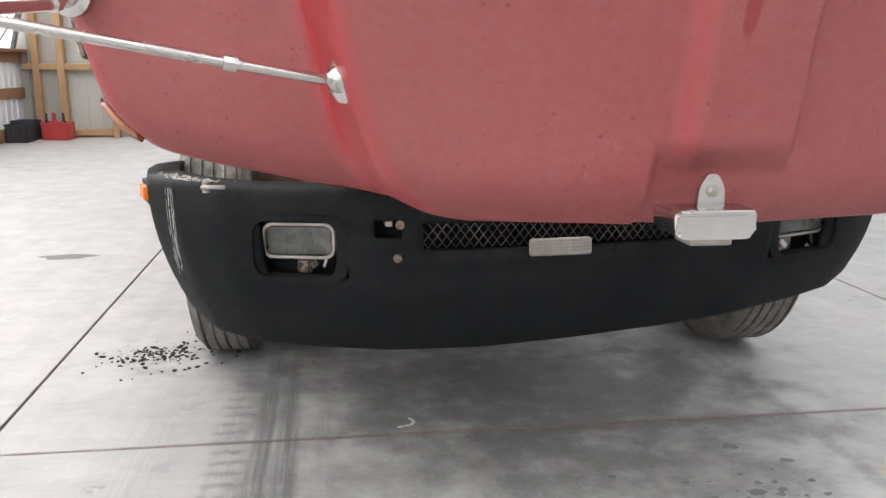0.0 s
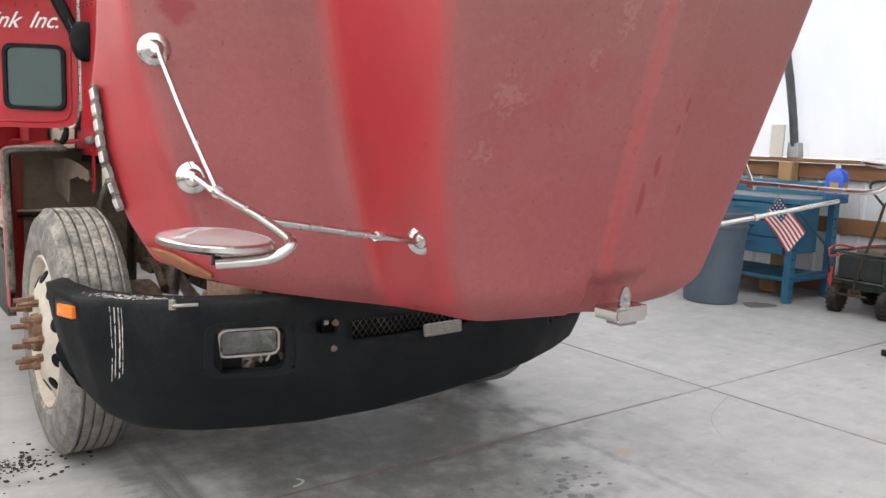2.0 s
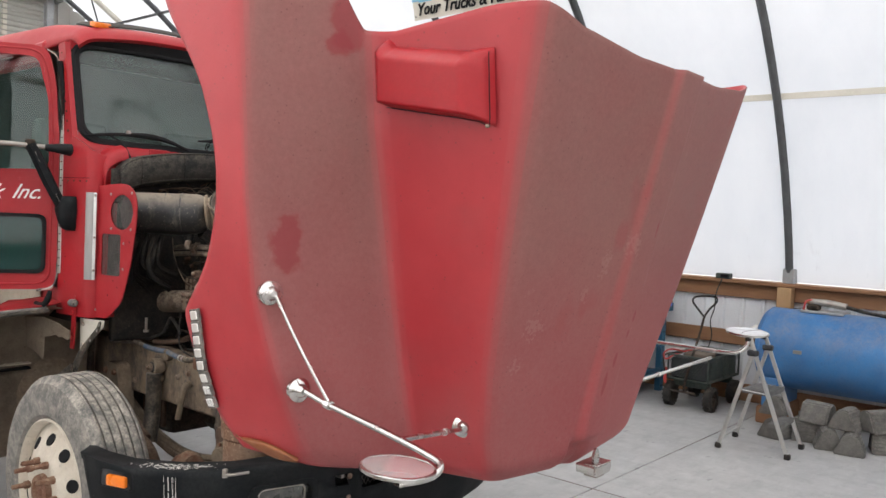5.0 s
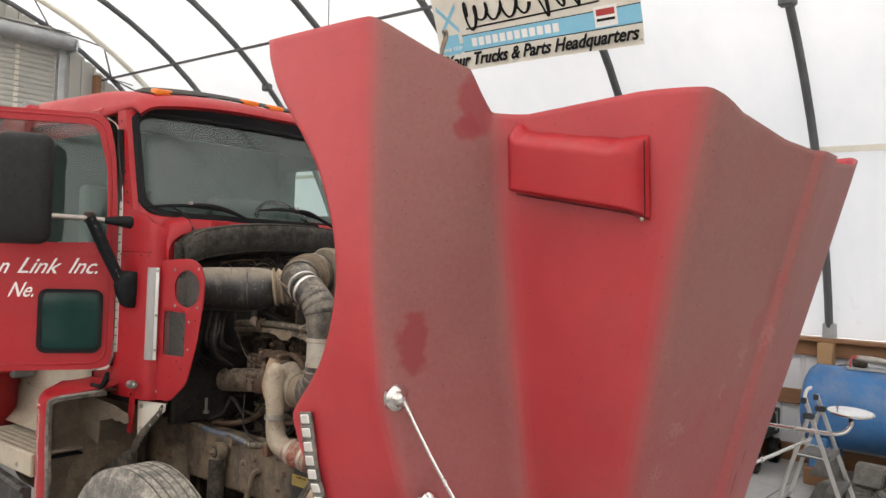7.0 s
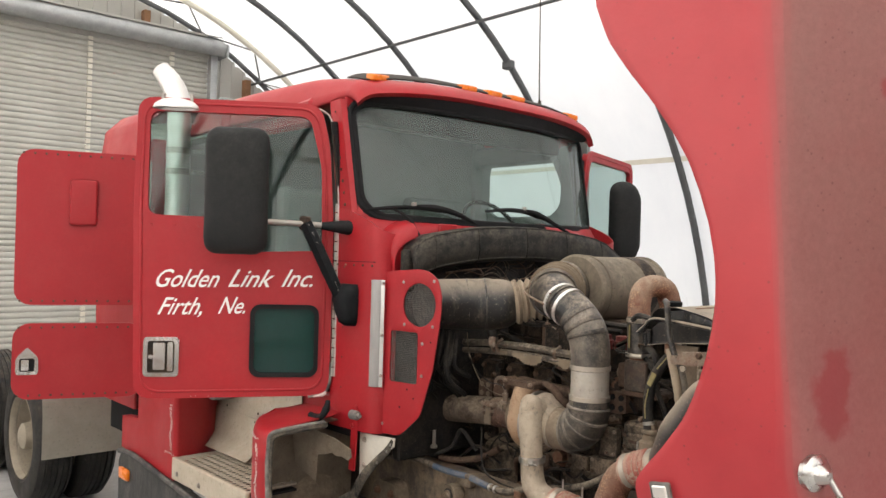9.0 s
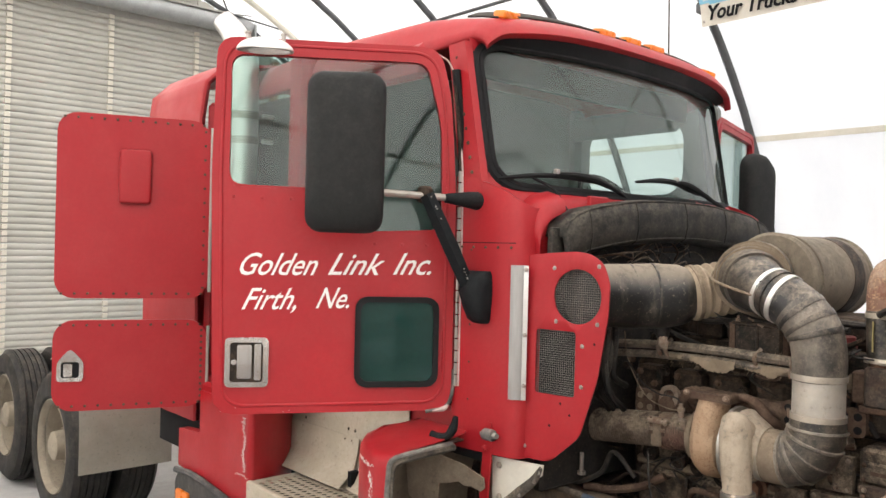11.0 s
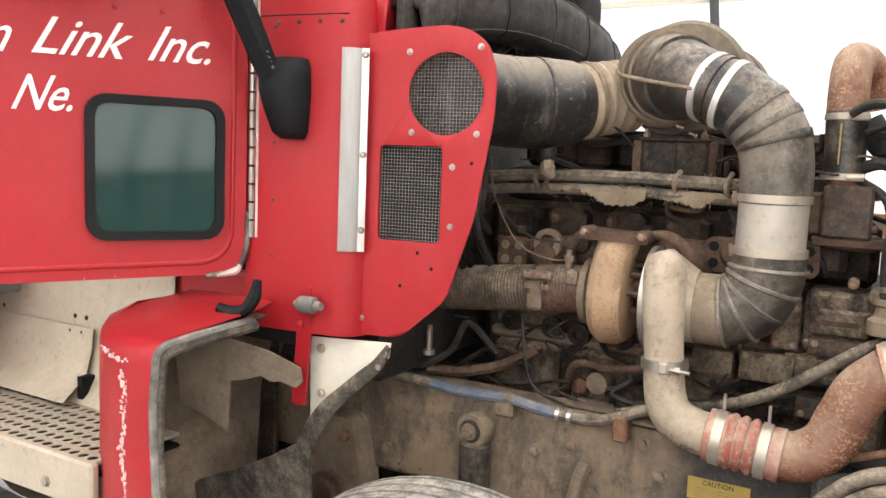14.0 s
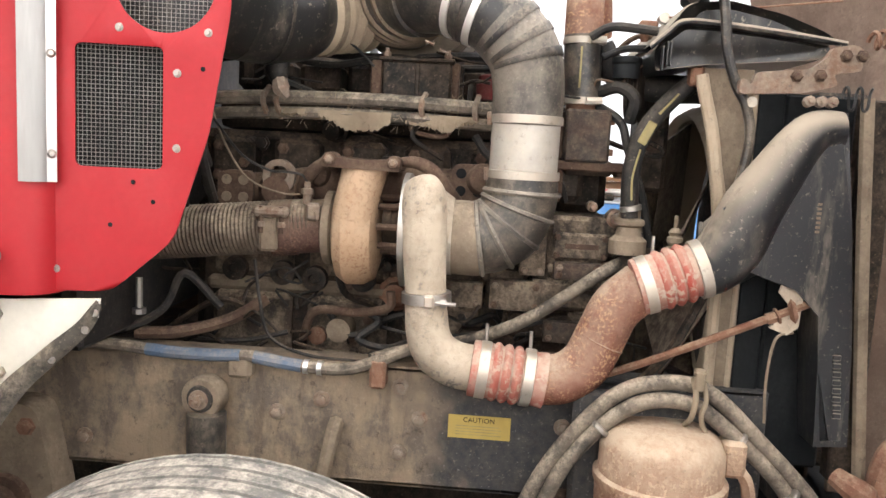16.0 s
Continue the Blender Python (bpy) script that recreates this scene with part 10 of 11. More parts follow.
filt = tp("power_steering_reservoir", turned((-0.63, 2.625, 0.66), (0, 0, 1), [(0, 0.115), (0.19, 0.117), (0.20, 0.126), (0.268, 0.128), (0.278, 0.133), (0.292, 0.133), (0.297, 0.124), (0.352, 0.123), (0.378, 0.110), (0.392, 0.085), (0.398, 0.03)], 40), RUSTY_CAN, None, "rusty dusty fluid reservoir")
part("reservoir_clamp", slab((-0.66, 2.465, 0.965), (-0.60, 2.51, 1.04), 0.008), RUSTY_CAN, filt)
part("reservoir_bracket", pipe([(-0.64, 2.50, 0.99), (-0.64, 2.455, 0.95), (-0.62, 2.435, 0.8)], 0.014, 6), RUSTY_CAN, filt)
part("reservoir_plate", slab((-0.58, 2.50, 0.72), (-0.55, 2.80, 1.10), 0.01), RAIL_STEEL, filt)
tp("radiator_mount", pipe([(-0.60, 2.27, 0.965), (-0.64, 2.24, 0.95), (-0.62, 2.21, 0.94)], [0.02, 0.028, 0.02], 10), RUST, None, "rusty radiator mount bolt")
tp("crane_bracket", pipe([(-0.58, 2.09, 1.02), (-0.60, 2.14, 1.03), (-0.61, 2.17, 1.0), (-0.60, 2.18, 0.9)], 0.034, 10), RUST, None, "rusty bonnet pivot arm")
tp("front_support", slab((-0.48, 2.20, 0.74), (0.48, 2.27, 0.82), 0.02), BLACK_STEEL, None, "dusty front cross support")
part("support_plate", slab((-0.43, 2.075, 0.86), (-0.415, 2.21, 1.40), 0.004), LINER, rad, "brown dusty support plate")
# quilted insulation inside the tipped bonnet
def liner_pt(u, v):
    z = 0.95 + 1.50 * v
    q = hood_at(u * 0.97, max(1.09, min(z, 2.44)))
    return V((q.x * 0.97, q.y + 0.035 + 0.012 * math.sin(11 * v + 5 * u), q.z))


thicken(tp("bonnet_liner", grid(lambda a, b: liner_pt(2 * a - 1, b), 60, 24), LINER, hood, "brown dusty bonnet insulation", 60), 0.012, 0)
tp("liner_strap", pipe([(-0.72, 2.06, 1.02), (-0.70, 2.09, 1.4), (-0.68, 2.05, 1.8), (-0.66, 1.9, 2.2)], 0.012, 8), BLACK_RUBBER, hood)
# plates added to block the bright floor seen past the radiator
tp("radiator_shield", slab((-0.28, 2.19, 0.83), (0.70, 2.205, 1.06), 0.004), BLACK_STEEL, None, "dark plate below the radiator")
tp("lower_valance", slab((-0.46, 1.74, 0.935), (1.06, 1.76, 1.12), 0.004), LINER, hood, "brown dusty plate closing the bonnet's lower gap")
# gearbox and spring hanger below the rail
gb = tp("gearbox", slab((-0.34, 3.76, 0.56), (0.34, 4.9, 1.02), 0.05, seg=2), BLACK_STEEL, None, "dark dusty gearbox housing")
for k in range(5):
    part("gearbox_rib", slab((-0.36, 3.82 + 0.2 * k, 0.60), (-0.335, 3.85 + 0.2 * k, 0.98), 0.006), BROWN_CAST, gb)
hanger = tp("spring_hanger", plated(dense([(3.90, 0.66), (4.12, 0.66), (4.16, 0.84), (4.10, 0.98), (3.96, 0.98), (3.93, 0.84)], 0.04), on_x(-0.58), 0.0, 0.09), DUSTY, None, "dusty cast spring hanger")
part("hanger_pin", turned((-0.58, 4.03, 0.76), (-1, 0, 0), [(0, 0.06), (0.02, 0.06), (0.022, 0.04), (0.04, 0.036), (0.042, 0.015)], 18), BROWN_CAST, hanger)
for y, z in ((3.98, 0.93), (4.08, 0.93), (4.10, 0.87)):
    bm = bmesh.new()
    bolt(bm, (-0.58, y, z), (-1, 0, 0), 0.016, 0.014)
    part("hanger_bolt", bm, RUST, hanger)
tp("steering_link", pipe([(-0.56, 4.2, 0.70), (-0.60, 3.8, 0.74), (-0.64, 3.5, 0.66)], 0.022, 10), BROWN_CAST, None, "dusty steering drag link")
tp("inner_panel", slab((-0.60, 4.22, 0.50), (-0.58, 4.9, 1.24), 0.004), BLACK_STEEL, None, "dark inner panel behind the wheel")
# more wiring, clips and lines round the block
random.seed(29)
for k in range(34):
    y0, z0 = random.uniform(2.72, 3.72), random.uniform(1.60, 1.80) if k % 2 else random.uniform(1.12, 1.30)
    pts = [(-0.30 - random.uniform(0, 0.06), y0, z0)]
    for j in range(4):
        q = pts[-1]
        pts.append((min(-0.24, max(-0.40, q[0] + random.uniform(-0.04, 0.04))), q[1] + random.uniform(-0.10, 0.05), q[2] + random.uniform(-0.05, 0.045)))
    part("wire", pipe(pts, random.choice((0.003, 0.004, 0.006, 0.009)), 6, 4), random.choice((BLACK_RUBBER, BLACK_RUBBER, BLACK_STEEL, BROWN_CAST)), engine)
for k in range(5):
    y = 3.08 + 0.12 * k
    part("rocker_housing", slab((-0.21, y - 0.05, 1.70), (0.18, y + 0.05, 1.775), 0.012), BLACK_STEEL, engine)
DARK_RED = worn("dark_red_cap_paint", (0.17, 0.018, 0.020), (0.10, 0.016, 0.016), 0.45, 0, 12, 60, 0.7, 0.1, dust=(0.25, 0.18, 0.14), dust_amount=0.3, spec=0.3)
for y in (2.94, 3.02):
    part("injector_cap", turned((-0.245, y, 1.70), (0, 0, 1), [(0, 0.030), (0.035, 0.032), (0.040, 0.026), (0.056, 0.026), (0.060, 0.018)], 14), DARK_RED, engine, "dark red cap")
part("breather_box", slab((-0.12, 2.86, 1.70), (0.22, 3.68, 1.805), 0.02), BLACK_STEEL, engine)
ecu = part("control_box", slab((-0.345, 3.105, 1.675), (-0.26, 3.265, 1.775), 0.006), BLACK_STEEL, engine, "black control box")
part("box_lid", slab((-0.352, 3.098, 1.772), (-0.25, 3.272, 1.782), 0.003), BLACK_STEEL, ecu)
for y in (3.115, 3.255):
    part("box_bolt", turned((-0.34, y, 1.782), (0, 0, 1), [(0, 0.009), (0.010, 0.009), (0.011, 0.005), (0.02, 0.005)], 6), HINGE_IRON, ecu)
part("box_rib", slab((-0.350, 3.178, 1.68), (-0.345, 3.188, 1.77), 0.002), BLACK_STEEL, ecu)
part("wire_loom", pipe([(-0.27, 3.72, 1.76), (-0.28, 3.55, 1.78), (-0.26, 3.40, 1.765), (-0.29, 3.25, 1.785), (-0.26, 3.10, 1.77), (-0.28, 2.92, 1.78)], 0.009, 8), BLACK_RUBBER, engine)
part("wire_loom", pipe([(-0.22, 3.72, 1.79), (-0.24, 3.50, 1.80), (-0.21, 3.30, 1.79), (-0.24, 3.05, 1.80), (-0.2, 2.9, 1.79)], 0.012, 8), BLACK_RUBBER, engine)
part("rail_plate", slab((-0.30, 3.08, 1.655), (-0.27, 3.30, 1.775), 0.004), BLACK_STEEL, engine)
for y in (3.10, 3.28):
    part("plate_angle", slab((-0.33, y - 0.012, 1.655), (-0.30, y + 0.012, 1.775), 0.003), BROWN_CAST, engine)
for y, z in ((3.62, 1.26), (3.50, 1.255), (3.42, 1.245), (3.30, 1.25)):
    part("block_boss", turned((-0.27, y, z), (-1, 0, 0), [(0, 0.032), (0.02, 0.03), (0.022, 0.014), (0.012, 0.012)], 16), BLACK_STEEL, engine)
for lo, hi in (((-0.30, 2.74, 1.06), (-0.26, 2.98, 1.10)), ((-0.33, 2.78, 1.14), (-0.28, 2.94, 1.20)), ((-0.34, 2.62, 1.30), (-0.28, 2.74, 1.36)), ((-0.32, 2.84, 1.30), (-0.27, 2.96, 1.345))):
    part("front_cover", slab(lo, hi, 0.008), BLACK_STEEL, engine)
    for dy in (0.02, 0.98):
        bm = bmesh.new()
        bolt(bm, (lo[0], lo[1] + (hi[1] - lo[1]) * (0.12 if dy < 0.5 else 0.88), (lo[2] + hi[2]) / 2), (-1, 0, 0), 0.010, 0.010)
        part("cover_bolt", bm, BROWN_CAST, engine)

# ---- things along the right-hand wall ----
def make_bin():
    c = (4.68, 4.12)
    b = empty("trash_can", "blue-grey plastic trash can on the floor", "trash can")
    prof = [(0.0, 0.235), (0.01, 0.245), (0.70, 0.285), (0.71, 0.297), (0.735, 0.297), (0.74, 0.287), (0.82, 0.294), (0.825, 0.312), (0.85, 0.312), (0.852, 0.295), (0.70, 0.275), (0.05, 0.235), (0.045, 0.05)]
    part("body", turned((c[0], c[1], 0.0), (0, 0, 1), prof, 40), BIN_PLASTIC, b)
    for a in (200, 20):
        t = radians(a)
        m = pose(c[0] + 0.30 * math.cos(t), c[1] + 0.30 * math.sin(t), 0.70, 0, 0, a)
        bm = slab((-0.01, -0.07, -0.05), (0.05, 0.07, 0.05), 0.015, m, 2)
        box(bm, (-0.01, -0.085, 0.04), (0.065, 0.085, 0.12), 0.012, m)
        part("handle", bm, BIN_PLASTIC, b)


def make_bench():
    b = empty("workbench", "blue steel workbench with drawers against the wall", "workbench")
    x0, x1, y0, y1, h = 5.18, 6.02, 3.60, 5.40, 0.985
    part("top", slab((x0 - 0.02, y0 - 0.03, h - 0.045), (x1, y1, h), 0.006), BLUE_BENCH, b)
    part("top_sheet", slab((x0 + 0.03, y0 + 0.02, h + 0.001), (x1 - 0.03, y1 - 0.02, h + 0.004)), GALVANISED, b, "bare worn metal top sheet")
    part("backsplash", slab((x1 - 0.03, y0, h), (x1, y1, h + 0.14), 0.006), BLUE_BENCH, b)
    part("end_lip", slab((x0 + 0.4, y0 - 0.03, h), (x1, y0 - 0.005, h + 0.05), 0.005), BLUE_BENCH, b)
    for x in (x0 + 0.05, x1 - 0.08):
        for y in (y0 + 0.04, y1 - 0.06):
            bm = slab((x - 0.045, y - 0.004, 0), (x + 0.045, y + 0.004, h - 0.046))
            box(bm, (x - 0.049, y - 0.004, 0), (x - 0.045, y + 0.06, h - 0.046))
            leg = part("leg", bm, BLUE_BENCH, b, "blue punched steel leg")
            for k in range(9):
                for dx in (-0.018, 0.018):
                    part("punched_hole", turned((x + dx, y - 0.0045, 0.06 + 0.09 * k), (0, -1, 0), [(0, 0.009), (0.0012, 0.009)], 8), DARK, leg)
    part("rail", slab((x0 + 0.05, y0 + 0.035, 0.24), (x1 - 0.08, y0 + 0.055, 0.28), 0.004), BLUE_BENCH, b)
    part("lower_shelf", slab((x0 + 0.05, y0 + 0.03, 0.20), (x1 - 0.05, y1, 0.235), 0.006), BLUE_BENCH, b)
    part("gusset", pipe([(x0 + 0.06, y0 + 0.05, h - 0.1), (x1 - 0.15, y0 + 0.05, 0.5)], 0.014, 6), BLUE_BENCH, b)
    part("drawer_case", slab((x0 + 0.01, y0 + 0.12, 0.45), (x0 + 0.6, y0 + 0.95, h - 0.05), 0.008), BLUE_BENCH, b)
    for k, (z0, z1) in enumerate(((0.46, 0.60), (0.615, 0.755), (0.77, 0.925))):
        d = part("drawer", slab((x0 - 0.012, y0 + 0.13, z0), (x0 + 0.008, y0 + 0.94, z1), 0.006), BLUE_BENCH, b)
        part("pull", slab((x0 - 0.03, y0 + 0.42, z1 - 0.05), (x0 - 0.012, y0 + 0.66, z1 - 0.03), 0.006), BLUE_BENCH, d)
    tagged(part("timber_block", slab((5.62, 4.02, 0.0), (5.80, 4.20, 0.195), 0.01), PALE_WOOD), "short timber block under the bench", "timber block")


def make_jug():
    j = empty("fluid_jug", "blue washer fluid jug with a white cap on the bench", "jug")
    j_at = V((5.93, 3.66, 0.990))
    bm = bmesh.new()
    secs = [(0.0, 0.060, 0.085), (0.01, 0.068, 0.095), (0.12, 0.068, 0.095), (0.20, 0.068, 0.095), (0.245, 0.055, 0.07), (0.275, 0.028, 0.03), (0.29, 0.022, 0.022)]
    prev = None
    for z, a, c in secs:
        cur = [bm.verts.new(j_at + V((x, y, z))) for x, y in rrect(-a, -c, a, c, min(a, c) * 0.6, 4)]
        if prev:
            for i in range(len(cur)):
                k = (i + 1) % len(cur)
                bm.faces.new((prev[i], prev[k], cur[k], cur[i]))
        else:
            bm.faces.new(cur[::-1])
        prev = cur
    bm.faces.new(prev)
    part("bottle", bm, BLUE_PLASTIC, j)
    part("cap", turned(j_at + V((0, 0, 0.288)), (0, 0, 1), [(0, 0.024), (0.03, 0.024), (0.034, 0.02)], 16), WHITE_PAINT, j)
    part("grip", pipe([j_at + V((-0.01, -0.03, 0.27)), j_at + V((0, -0.085, 0.25)), j_at + V((0, -0.09, 0.17))], 0.013, 8), BLUE_PLASTIC, j)
    part("sticker", slab(j_at + V((-0.0700, -0.055, 0.05)), j_at + V((-0.0685, 0.03, 0.15))), YELLOW, j)
    part("sticker", slab(j_at + V((-0.05, -0.0965, 0.05)), j_at + V((0.035, -0.0955, 0.15))), YELLOW, j)


def make_flag():
    f = empty("small_flag", "small stars and stripes cloth flag hung on the bench", "flag")
    o = V((5.12, 3.76, 1.00))
    u, w = V((0.05, -0.62, -0.70)).normalized(), V((0.02, 0.55, -0.78)).normalized()
    def pt(a, b):
        return o + u * (0.40 * a) + w * (0.26 * b) + V((-0.012 * math.sin(6 * a + 2 * b), 0, 0))
    for k in range(13):
        bm = grid(lambda a, b: pt(a, (k + b) / 13), 12, 2)
        thicken(part("stripe", bm, FLAG_RED if k % 2 == 0 else FLAG_WHITE, f), 0.002, 0)
    bm = grid(lambda a, b: pt(a * 0.4, b * 7 / 13) + V((-0.003, 0, 0)), 6, 5)
    thicken(part("canton", bm, FLAG_BLUE, f), 0.002, 0)
    bm = bmesh.new()
    for i in range(5):
        for k in range(4):
            q = pt(0.04 + 0.078 * i, 0.06 + 0.125 * k) + V((-0.0055, 0, 0))
            lathe(bm, q, (-1, 0, 0), [(0, 0.008), (0.001, 0.007)], 5)
    tagged(part("stars", bm, FLAG_WHITE, f), kind="stuff")
    part("stick", pipe([o + V((0, 0.01, 0.02)), o + w * 0.26], 0.004, 6), PALE_WOOD, f)


def make_cart():
    c = empty("garden_cart", "dark green mesh garden cart with clutter in it", "cart")
    x0, x1, y0, y1, z0, z1 = 5.22, 6.08, 2.80, 3.24, 0.31, 0.56
    part("deck", slab((x0, y0, z0 - 0.015), (x1, y1, z0), 0.004), CART_GREEN, c)
    bm = bmesh.new()
    for z in (z0, z1):
        for a, b in (((x0, y0), (x1, y0)), ((x1, y0), (x1, y1)), ((x1, y1), (x0, y1)), ((x0, y1), (x0, y0))):
            tube(bm, [(*a, z), (*b, z)], 0.011, 6)
    for x, y in ((x0, y0), (x1, y0), (x1, y1), (x0, y1), ((x0 + x1) / 2, y0), ((x0 + x1) / 2, y1)):
        tube(bm, [(x, y, z0), (x, y, z1)], 0.010, 6)
    part("frame", bm, CART_GREEN, c)
    def mesh_panel(p, q):
        bm = bmesh.new()
        p, q = V((*p, 0)), V((*q, 0))
        n = int((q - p).length / 0.028)
        for k in range(-6, n + 1):
            for s in (1, -1):
                a = k / n
                b = a + 6 / n
                if s < 0:
                    a, b = b, a
                za, zb = z0, z1
                pa, pb = p.lerp(q, a), p.lerp(q, b)
                if min(a, b) < 0 or max(a, b) > 1:
                    continue
                tube(bm, [(pa.x, pa.y, za), (pb.x, pb.y, zb)], 0.0022, 3)
        tagged(part("mesh_side", bm, CART_GREEN, c), kind="stuff")
    mesh_panel((x0, y0), (x1, y0))
    mesh_panel((x0, y1), (x0, y0))
    mesh_panel((x0, y1), (x1, y1))
    part("liner", slab((x0 + 0.02, y0 + 0.02, z0 + 0.002), (x1 - 0.02, y1 - 0.02, z1 - 0.03), 0.02), BLACK_BOX, c, "black bin filling the cart")
    part("axle", slab((x0 + 0.1, y0 + 0.02, 0.22), (x0 + 0.16, y1 - 0.02, 0.30), 0.01), CART_GREEN, c)
    part("axle", slab((x1 - 0.16, y0 + 0.02, 0.22), (x1 - 0.10, y1 - 0.02, 0.30), 0.01), CART_GREEN, c)
    for x, y, s in ((x0 + 0.10, y0 + 0.0, -1), (x0 + 0.10, y1 + 0.0, 1), (x1 - 0.12, y0, -1), (x1 - 0.12, y1, 1)):
        w = new("wheel")
        w.parent = c
        w.location = (x, y, 0.13)
        prof = [(-0.042, 0.075), (-0.046, 0.10), (-0.03, 0.125), (-0.012, 0.1295), (0.012, 0.1295), (0.03, 0.125), (0.046, 0.10), (0.042, 0.075)]
        bm = turned((0, 0, 0), (0, s, 0), prof, 28, cap=False)
        for k in range(18):
            a = 2 * math.pi * k / 18
            for d in (-0.024, 0.024):
                box(bm, (-0.009, -0.016 + d, 0.121), (0.009, 0.016 + d, 0.133), 0.002, Matrix.Rotation(a + (0.17 if d > 0 else 0), 4, "Y"))
        part("tyre", bm, BLACK_RUBBER, w)
        part("rim", turned((0, 0, 0), (0, s, 0), [(-0.035, 0.078), (0.03, 0.078), (0.02, 0.05), (0.03, 0.03), (0.045, 0.025), (0.05, 0.01)], 20), BLACK_STEEL, w)
    part("drawbar", pipe([(x0 + 0.02, 3.02, 0.21), (x0 - 0.08, 3.02, 0.22), (x0 - 0.02, 3.0, 0.45), (x0 + 0.10, 2.96, 0.78), (x0 + 0.16, 2.94, 0.98)], 0.013, 8), BLACK_STEEL, c)
    part("grip", pipe([(x0 + 0.16, 2.94, 0.98), (x0 + 0.15, 3.02, 1.07), (x0 + 0.15, 3.07, 1.14), (x0 + 0.17, 3.03, 1.19), (x0 + 0.20, 2.86, 1.20), (x0 + 0.20, 2.83, 1.15), (x0 + 0.18, 2.90, 1.06), (x0 + 0.16, 2.94, 0.98)], 0.011, 8), BLACK_RUBBER, c)
    part("hitch", pipe([(x0 - 0.10, 3.15, 0.2), (x0 - 0.10, 2.88, 0.2)], 0.012, 6), BLACK_STEEL, c)
    for k, (a, b) in enumerate((((5.5, 2.9), (5.9, 3.15)), ((5.30, 2.86), (5.6, 3.1)))):
        tagged(part("battery_box", slab((a[0], a[1], z1 - 0.02), (b[0] - 0.04, b[1], z1 + 0.03), 0.012), BLOCKS if k else BLACK_BOX), "dusty flat box in the cart", "box")
    pts = [(5.30, 3.12, 0.60), (5.18, 3.20, 0.62), (5.10, 3.24, 0.58), (5.12, 3.22, 0.52), (5.24, 3.18, 0.56), (5.40, 3.10, 0.60), (5.6, 3.02, 0.615)]
    jc = tagged(part("jumper_cables", pipe(pts, 0.009, 8), CRATE_RED), "tangled red jumper cables on the cart", "cable")
    part("cable_loop", pipe([(5.30, 3.12, 0.59), (5.20, 3.27, 0.55), (5.17, 3.26, 0.42), (5.20, 3.25, 0.33)], 0.009, 8), BLACK_RUBBER, jc)
    part("clamp", pipe([(5.20, 3.25, 0.42), (5.18, 3.25, 0.30), (5.19, 3.245, 0.25)], [0.012, 0.02, 0.008], 6), CRATE_RED, jc)
    tagged(part("power_cord", pipe([(6.02, 3.02, 1.36), (5.9, 3.03, 1.20), (5.80, 3.0, 1.05), (5.78, 3.03, 0.90), (5.74, 2.99, 0.75), (5.68, 3.0, 0.61)], 0.007, 6), BLACK_RUBBER), "black power cord hanging from the sill", "cord")


CART_GREEN = worn("dark_green_cart_paint", (0.018, 0.035, 0.030), (0.03, 0.045, 0.038), 0.55, 0, 6, 60, 0.6, 0.05, dust=(0.25, 0.22, 0.18), dust_amount=0.25)


